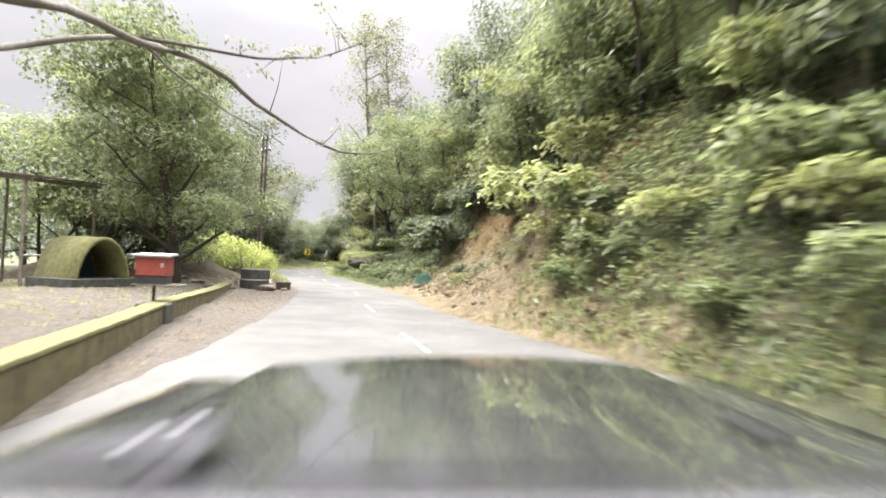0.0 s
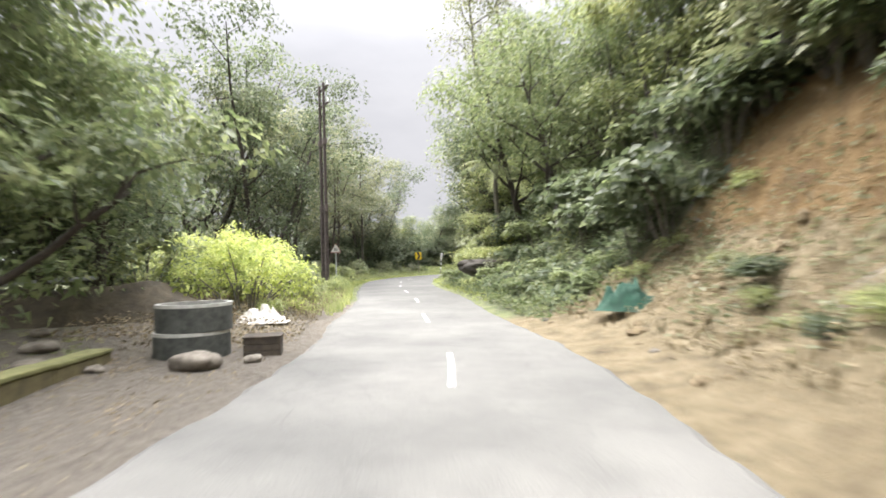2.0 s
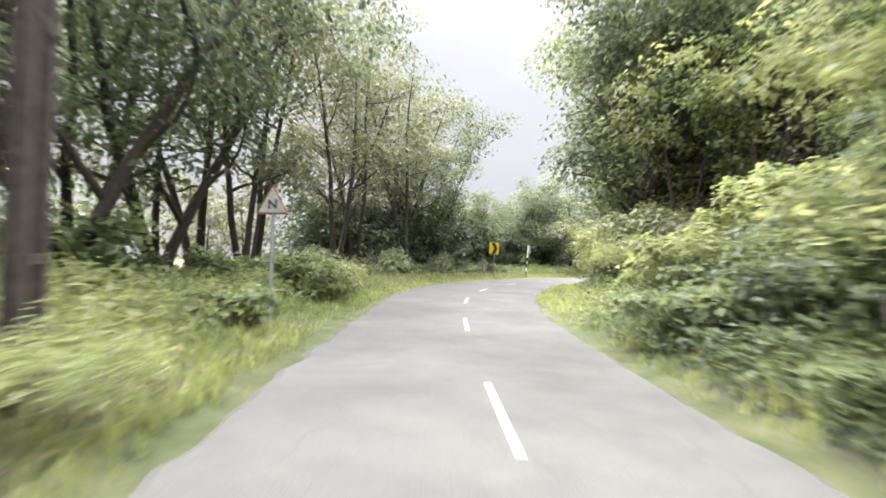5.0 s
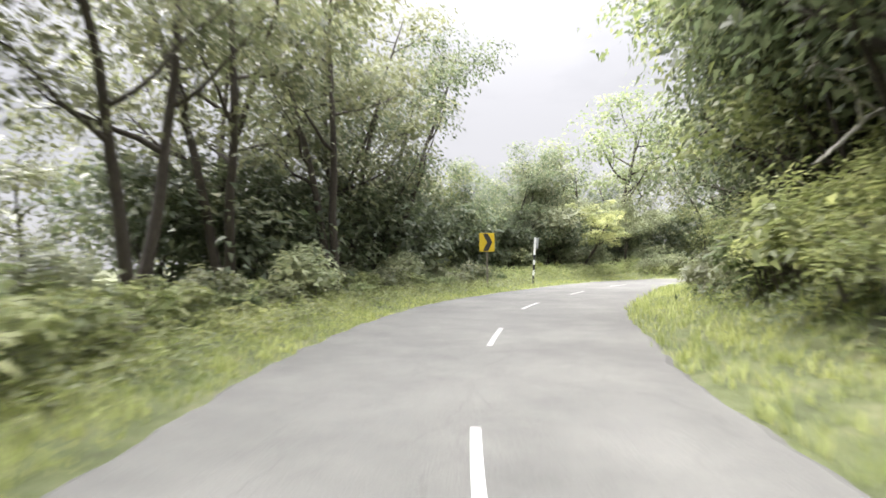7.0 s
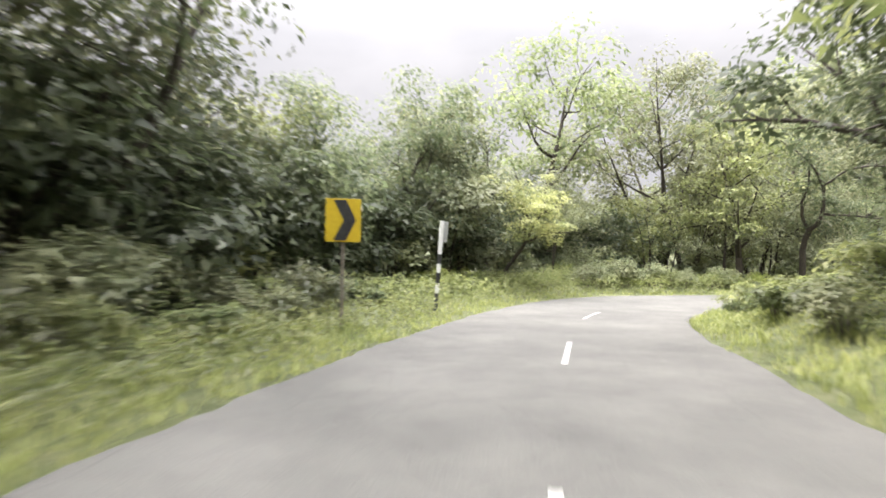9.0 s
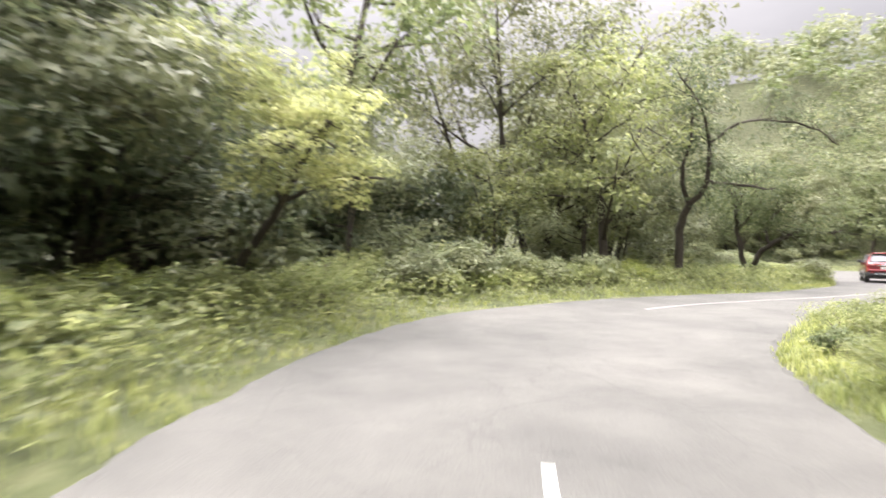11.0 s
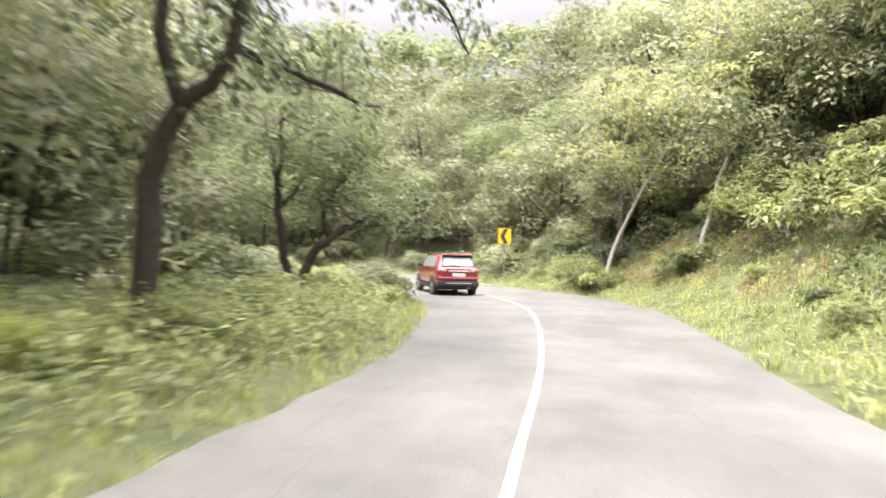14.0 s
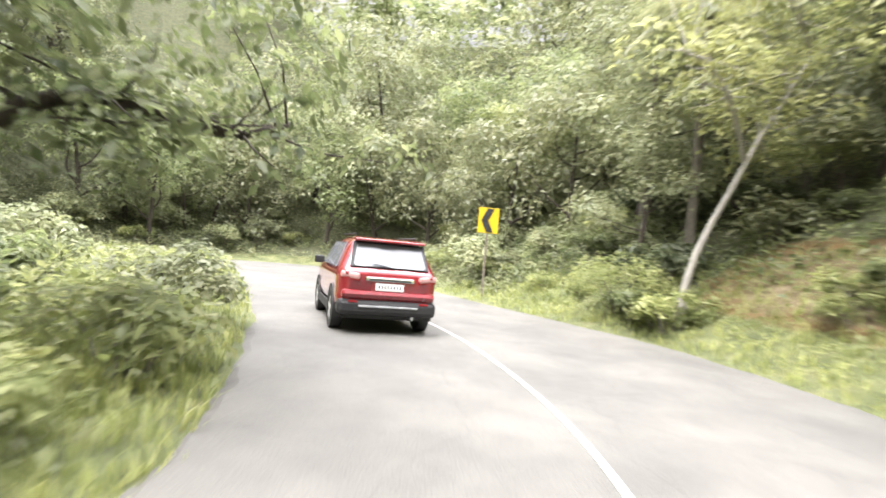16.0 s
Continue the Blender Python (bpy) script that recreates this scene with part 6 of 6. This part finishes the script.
            ro = [b.verts.new((s * 0.905, *p)) for p in a1], [b.verts.new((s * 0.905, *p)) for p in a2], [b.verts.new((s * 0.70, *p)) for p in a2], [b.verts.new((s * 0.70, *p)) for p in a1]
            for i in range(seg - 1):
                for q in range(4):
                    b.faces.new((ro[q][i], ro[q][i + 1], ro[(q + 1) % 4][i + 1], ro[(q + 1) % 4][i]))
            part("wheel_arch", b, TRIM_BLACK, car, "black plastic wheel arch")
            part("wheel_well", rod((s * 0.72, y, 0.36), (s * 0.899, y, 0.36), 0.37, 28), BLACK_PAINT, car)
            wheel(car, s * 0.80, y)
    part("spoiler", box((1.26, 0.30, 0.05), (0, 0.34, 1.574), 0.022, turn=(6, 0, 0)), CAR_RED, car)
    part("brake_light", box((0.30, 0.02, 0.03), (0, 0.185, 1.560), 0.005), LENS_RED, car)
    part("chrome_bar", box((0.86, 0.05, 0.075), (0, -0.012, 0.925), 0.02), CHROME, car, "wide chrome tailgate bar")
    part("bar_inset", box((0.74, 0.02, 0.03), (0, -0.036, 0.915), 0.004), TRIM_BLACK, car)
    part("plate_recess", box((0.66, 0.02, 0.20), (0, 0.0, 0.80), 0.01), CAR_RED, car)
    plate = part("number_plate", box((0.50, 0.014, 0.12), (0, -0.018, 0.80), 0.004), PLATE_WHITE, car, "white number plate")
    for i in range(8):
        part("plate_bar", box((0.024, 0.004, 0.050), (-0.185 + i * 0.053, -0.027, 0.80), 0), PLATE_BAR, plate)
    part("rear_bumper", box((1.66, 0.16, 0.15), (0, 0.03, 0.665), 0.07), CAR_RED, car)
    part("bumper_cladding", box((1.74, 0.40, 0.27), (0, 0.15, 0.45), 0.08), TRIM_BLACK, car, "black lower bumper")
    part("skid_strip", box((1.05, 0.02, 0.035), (0, -0.055, 0.475), 0.008), STEEL_GREY, car, "grey skid strip")
    part("underside", box((1.5, 3.4, 0.16), (0, 2.0, 0.30), 0.03), BLACK_PAINT, car)
    part("wiper", box((0.42, 0.02, 0.015), (-0.12, 0.056, 1.145), 0.003, turn=(0, 8, 0)), TRIM_BLACK, car)
    part("exhaust", rod((0.45, -0.01, 0.30), (0.45, 0.3, 0.30), 0.03, 12), STEEL_GREY, car)
    return car


suv(pose(16.8, 102.9, 0.0, 0, 0, -51) @ Matrix.Translation((0, -0.70, 0)) @ Matrix.Diagonal((1, 1, 1.04, 1)))


def open_offroader(m):
    """The vehicle that the film was taken from, as it stood at the start."""
    ob = thing("off_road_vehicle", "open black off-road vehicle with a long glossy bonnet", "vehicle", "", m)
    b = bmesh.new()
    nx, ny = 24, 26
    g = []
    for i in range(nx + 1):
        x = -0.60 + 1.40 * i / nx
        row = []
        for j in range(ny + 1):
            f = j / ny
            y = 0.74 + 1.34 * f
            e = (x - 0.1) / 0.7
            xx = 0.1 + (x - 0.1) * (1 - 0.06 * f)
            z = 1.185 - 0.030 * f - 0.030 * abs(e) ** 2.5 + 0.022 * max(0, 1 - (e / 0.55) ** 4) * min(1, 3 * (1 - f)) - 0.10 * max(0, (f - 0.93) / 0.07) ** 2
            row.append(b.verts.new((xx, y, z)))
        g.append(row)
    for i in range(nx):
        for j in range(ny):
            b.faces.new((g[i][j], g[i + 1][j], g[i + 1][j + 1], g[i][j + 1]))
    bonnet = part("bonnet", b, BONNET_BLACK, ob, "glossy black bonnet mirroring sky and trees", True)
    for s in (-1, 1):
        b = bmesh.new()
        cx = 0.1 + s * 0.71
        rows = []
        for j in range(ny + 1):
            f = j / ny
            y = 0.60 + 1.45 * f
            zt = 1.135 - 0.05 * f - 0.12 * max(0, (f - 0.85) / 0.15) ** 2
            rows.append([b.verts.new((cx + s * dx * (1 - 0.05 * f), y, zt + dz)) for dx, dz in ((-0.03, 0.0), (0.10, 0.015), (0.20, 0.01), (0.27, -0.03), (0.30, -0.12), (0.30, -0.30))])
        for p, q in zip(rows[:-1], rows[1:]):
            for k in range(5):
                b.faces.new((p[k], p[k + 1], q[k + 1], q[k]))
        part("fender", b, BONNET_BLACK, ob, "", True)
        part("washer_nozzle", box((0.045, 0.035, 0.022), (0.1 + s * 0.55, 1.15 if s < 0 else 1.05, 1.180), 0.006), TRIM_BLACK, bonnet)
        for y in (1.62, -1.0):
            wheel(ob, 0.1 + s * 0.78, y, 0.38, 0.25)
    hinge = part("bonnet_hinge", prism([(-0.16, 0.0), (0.10, 0.0), (0.13, 0.05), (0.08, 0.24), (0.0, 0.24), (-0.12, 0.10)], 0.014, m=pose(-0.42, 0.76, 1.205, -90, 0, 0)), TRIM_BLACK, bonnet, "black bonnet hinge with two bolts")
    for x, y in ((-0.41, 0.85), (-0.37, 0.93)):
        part("bolt", rod((x, y, 1.205), (x, y, 1.226), 0.014, 10), STEEL_GREY, hinge)
    part("hinge_barrel", rod((-0.60, 0.78, 1.212), (-0.34, 0.77, 1.212), 0.014, 10), TRIM_BLACK, hinge)
    part("scuttle", box((1.9, 0.14, 0.03), (0.1, 0.675, 1.175), 0.01), GREY_PAINT, ob, "light grey scuttle panel")
    part("dashboard", box((1.7, 0.46, 0.14), (0.1, 0.365, 1.185), 0.02), TRIM_BLACK, ob)
    part("body_tub", box((1.62, 4.2, 0.55), (0.1, -0.15, 0.78), 0.04), BONNET_BLACK, ob)
    part("grille", box((1.2, 0.05, 0.42), (0.1, 2.05, 0.86), 0.02), TRIM_BLACK, ob)
    part("chassis", box((1.1, 3.9, 0.18), (0.1, -0.1, 0.46), 0.03), BLACK_PAINT, ob)
    return ob


open_offroader(pose(0, 0, 0, 0, -2.4, 0))

# ---- grass, undergrowth and far woods ----
def stuff_leaves(name, pts, size, mat, label, category, seed, width=0.5, up=0.6):
    rng = np.random.default_rng(seed)
    out = rng.normal(0, 1, pts.shape)
    out[:, 2] = np.abs(out[:, 2])
    out /= np.linalg.norm(out, axis=1)[:, None]
    ob = new(name, leaf_cloud(name, pts, out, size, mat, rng, width, up))
    return tagged(ob, label, category, kind="stuff")


def heights(x, y):
    """Ground heights of many places."""
    i = np.clip(np.searchsorted(GX, x) - 1, 0, len(GX) - 2)
    j = np.clip(np.searchsorted(GY, y) - 1, 0, len(GY) - 2)
    a, b = (x - GX[i]) / (GX[i + 1] - GX[i]), (y - GY[j]) / (GY[j + 1] - GY[j])
    return (HGRID[j, i] * (1 - a) + HGRID[j, i + 1] * a) * (1 - b) + (HGRID[j + 1, i] * (1 - a) + HGRID[j + 1, i + 1] * a) * b


def along(n, s0, s1, u0, u1, side, seed, bias=1.0):
    rng = np.random.default_rng(seed)
    s, u = rng.uniform(s0, s1, n), u0 + (u1 - u0) * rng.random(n) ** bias
    c = [np.interp(s, STATION, CENTRE[:, k]) for k in (0, 1)]
    d = [np.interp(s, STATION, SIDE[:, k]) for k in (0, 1)]
    w = np.interp(s, STATION, HALF)
    x, y = c[0] + d[0] * side * (w + u), c[1] + d[1] * side * (w + u)
    _, uu, _ = road_place(x, y)
    keep = uu > min(u0, 0.0) + 0.02 if u0 <= 0 else uu > u0 * 0.7
    return x[keep], y[keep], rng


def grass(name, n, s0, s1, u0, u1, side, seed, tall, label, mat=GRASS, bias=1.0):
    """Bent blades in tufts, three corners and a tip each."""
    x, y, rng = along(int(n * 0.9) // 5, s0, s1, u0, u1, side, seed, bias)
    x, y = np.repeat(x, 5) + rng.normal(0, 0.05, len(x) * 5), np.repeat(y, 5) + rng.normal(0, 0.05, len(y) * 5)
    z = heights(x, y) - 0.02
    n = len(x)
    patch = np.repeat(rng.uniform(0.45, 1.25, n // 5), 5)
    h = tall * patch * rng.uniform(0.6, 1.2, n)
    a = rng.uniform(0, 6.28, n)
    bend = h * rng.uniform(0.2, 0.8, n)
    w = (0.007 + 0.010 * tall) * rng.uniform(0.7, 1.6, n)
    ca, sa = np.cos(a), np.sin(a)
    p0, p1 = np.stack([x - sa * w, y + ca * w, z], 1), np.stack([x + sa * w, y - ca * w, z], 1)
    mid = np.stack([x + ca * bend * 0.35, y + sa * bend * 0.35, z + h * 0.62], 1)
    off = np.stack([sa * w * 0.7, -ca * w * 0.7, 0 * a], 1)
    tip = np.stack([x + ca * bend, y + sa * bend, z + h * 0.9], 1)
    v = np.stack([p0, p1, mid + off, mid - off, tip], 1).reshape(-1, 3)
    k = np.arange(n)[:, None] * 5
    f = np.concatenate([k + [0, 1, 2], k + [0, 2, 3], k + [3, 2, 4]], 1).reshape(-1, 3)
    me = bpy.data.meshes.new(name)
    me.vertices.add(len(v))
    me.vertices.foreach_set("co", v.astype(np.float32).ravel())
    me.loops.add(f.size)
    me.loops.foreach_set("vertex_index", f.astype(np.int32).ravel())
    me.polygons.add(len(f))
    me.polygons.foreach_set("loop_start", np.arange(0, f.size, 3, dtype=np.int32))
    me.update(calc_edges=True)
    me.materials.append(mat)
    return tagged(new(name, me), label, "grass", kind="stuff")


grass("verge_grass", 38000, 44, 122, 0.0, 3.6, -1, 1, 0.22, "short yellow-green grass along the road's edge", bias=0.8)
grass("verge_grass", 46000, 36, 136, 0.0, 4.0, 1, 2, 0.26, "yellow-green grass on the verge and bank foot", bias=0.8)
grass("verge_grass", 12000, 33, 50, 0.0, 4.0, -1, 3, 0.30, "dry mixed grass beside the road")
grass("verge_grass", 10000, 116, 150, 0.0, 2.5, -1, 4, 0.28, "long grass on the inside of the bend")
grass("verge_grass", 9000, 6, 30, 1.0, 6.0, 1, 5, 0.22, "thin dry grass on the clay cutting", LEAF_BROWN)
grass("verge_grass", 12000, -4, 28, 3.4, 12.0, -1, 6, 0.10, "sparse short grass in the yard")

grass("verge_grass", 9000, -8, 14, 0.1, 3.2, 1, 7, 0.24, "mixed grass at the foot of the steep bank")


grass("verge_grass", 13000, 84, 108, 0.0, 2.2, 1, 8, 0.16, "short dense grass on the inside of the bend")
grass("verge_grass", 12000, 56, 84, 0.0, 2.2, -1, 9, 0.14, "short dense grass beside the hedge")


def undergrowth(n, s0, s1, u0, u1, side, seed, tall, size, mat, label):
    x, y, rng = along(n // 16, s0, s1, u0, u1, side, seed)
    k = len(x)
    r = rng.uniform(0.15, 0.5, k)
    x, y, r = np.repeat(x, 14), np.repeat(y, 14), np.repeat(r, 14)
    x, y = x + rng.normal(0, 1, len(x)) * r, y + rng.normal(0, 1, len(y)) * r
    _, uu, _ = road_place(x, y)
    ok = uu > 0.25
    x, y, r = x[ok], y[ok], r[ok]
    z = heights(x, y) + rng.random(len(x)) * tall * (0.4 + r)
    stuff_leaves("undergrowth", np.stack([x, y, z], 1), size * 1.06, mat, label, "undergrowth", seed)


undergrowth(16000, 0, 14, 1.0, 9.0, 1, 21, 0.8, 0.17, LEAF_MID, "mixed leafy undergrowth covering the steep bank")
undergrowth(6500, 10, 29, 1.2, 4.5, 1, 28, 0.30, 0.075, LEAF_BROWN, "dry leaves and dead weeds strewn on the cutting")
undergrowth(6000, 10, 29, 2.0, 5.0, 1, 29, 0.35, 0.13, LEAF_GREY, "grey-green weeds on the clay cutting")
undergrowth(22000, 30, 54, 0.8, 9.0, 1, 22, 0.8, 0.19, LEAF_DEEP, "dark leafy undergrowth covering the bank")
undergrowth(18000, 54, 100, 2.0, 8.0, 1, 23, 0.7, 0.16, LEAF_MID, "green creepers and weeds over the grassy bank")
undergrowth(26000, 104, 152, 2.6, 9.0, 1, 24, 0.8, 0.18, LEAF_MID, "green weeds and creepers at the forest's foot")
undergrowth(22000, 33, 60, 1.2, 8.0, -1, 25, 0.8, 0.15, LEAF_BRIGHT, "yellow-green weeds beside the road")
undergrowth(18000, 56, 118, 3.0, 8.0, -1, 26, 0.9, 0.17, LEAF_MID, "leafy weeds under the roadside trees")
undergrowth(16000, 116, 150, 1.0, 8.0, -1, 27, 0.8, 0.16, LEAF_BRIGHT, "bright weeds on the inside of the bend")

undergrowth(16000, 84, 132, 0.3, 3.4, 1, 30, 0.3, 0.10, LEAF_BRIGHT, "low leafy weeds in the verge grass")
undergrowth(14000, 60, 118, 0.8, 3.2, -1, 37, 0.35, 0.10, LEAF_PALE, "low pale weeds in the verge grass")
undergrowth(13000, 27, 46, 0.4, 4.4, -1, 38, 0.30, 0.08, LEAF_BROWN, "dry tan weeds beside the road")

undergrowth(20000, 132, 162, 1.4, 9.0, 1, 43, 0.8, 0.19, LEAF_PALE, "pale green weeds on the slope behind the bend")
undergrowth(6000, -6, 30, 0.2, 3.2, -1, 44, 0.03, 0.055, LEAF_BROWN, "dry leaves strewn on the gravel verge")

undergrowth(17000, 84, 116, 0.9, 4.8, -1, 48, 1.0, 0.13, LEAF_BRIGHT, "knee-high bright weeds along the outside of the bend")
undergrowth(6000, 56, 86, 1.0, 2.6, -1, 49, 0.55, 0.13, LEAF_BRIGHT, "knee-high bright weeds before the hedge")

undergrowth(8000, -8, 12, 0.3, 3.0, 1, 50, 0.5, 0.13, LEAF_MID, "leafy weeds at the foot of the steep bank")
undergrowth(2500, -8, 14, 0.3, 2.5, 1, 51, 0.25, 0.11, LEAF_BROWN, "dry weeds at the foot of the steep bank")


def far_woods(n, x0, x1, y0, y1, near, seed, mat, label, size=0.8, tall=8.0):
    """Crowns of a distant forest: clumps over the land, none near the road."""
    rng = np.random.default_rng(seed)
    k = n // 60
    cx, cy = rng.uniform(x0, x1, k), rng.uniform(y0, y1, k)
    _, u, _ = road_place(cx, cy)
    cx, cy = cx[u > near], cy[u > near]
    pts, out = [], []
    base = heights(cx, cy)
    for a, b, z in zip(cx, cy, base):
        r = rng.uniform(1.8, 3.6)
        p, d = clump_points(np.array([a, b, z + rng.uniform(0.25, 1.0) * tall]), r, 60, rng, 0.85, 0.6)
        pts.append(p)
        out.append(d)
    ob = new("far_woods", leaf_cloud("far_woods", np.concatenate(pts), np.concatenate(out), size, mat, rng, 0.6, 0.5, plain=True))
    tagged(ob, label, "forest", kind="stuff")


stuff_leaves("undergrowth", ROCK_TURF, 0.15, LEAF_BRIGHT, "bright weeds hanging over the top of the rock", "undergrowth", 92)
undergrowth(9000, 29, 53, 0.25, 2.4, 1, 93, 0.55, 0.14, LEAF_MID, "leafy green weeds crowding the asphalt below the bank")
undergrowth(5000, 48, 58, 1.2, 6.5, 1, 94, 0.7, 0.15, LEAF_BRIGHT, "bright weeds on the sunlit bank behind the rock")

far_woods(16000, 36, 84, 66, 165, 24, 31, LEAF_MID, "green forest covering the far hillside")
far_woods(20000, 36, 84, 66, 165, 24, 32, LEAF_PALE, "forest crowns on the far hillside in leaves paled for haze")
far_woods(16000, -70, 40, 112, 200, 16, 33, LEAF_MID, "forest crowns beyond the bend")
# grey leaf colour takes the place of haze over the valley
far_woods(9000, -110, -40, -10, 140, 26, 34, LEAF_GREY, "valley tree crowns in a grey-green that stands in for haze", 0.9, 10.0)
far_woods(13000, 8, 60, -20, 60, 14, 35, LEAF_MID, "forest crowns on the hill above the cutting")
far_woods(14000, -5, 40, 60, 88, 12, 36, LEAF_DEEP, "forest crowns on the hill inside the bend")

far_woods(22000, 24, 66, 84, 136, 9, 39, LEAF_PALE, "billowing pale tree crowns on the hillside behind the bend", 0.46, 5.0)
far_woods(12000, 26, 66, 84, 136, 9, 40, LEAF_MID, "green tree crowns on the hillside behind the bend", 0.46, 6.0)
far_woods(20000, -44, -18, 10, 60, 13, 41, LEAF_DEEP, "dark thicket behind the yard trees", 0.42, 6.0)
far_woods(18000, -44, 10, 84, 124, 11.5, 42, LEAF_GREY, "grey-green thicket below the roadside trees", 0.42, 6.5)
# dark leaf colour in place of the shade behind the hedge
far_woods(8000, -31, -21, 66, 86, 5.2, 46, LEAF_DEEP, "thicket behind the roadside hedge, leaves darkened for shade", 0.30, 2.4)
far_woods(13000, -40, 8, 84, 120, 9.5, 45, LEAF_MID, "green thicket behind the verge of the bend", 0.36, 2.2)
# pale leaves added to lighten dark gaps between the hillside trees
far_woods(9000, 10, 30, 76, 91, 7.5, 47, LEAF_PALE, "pale leafy thicket on the hillside above the verge", 0.36, 4.0)
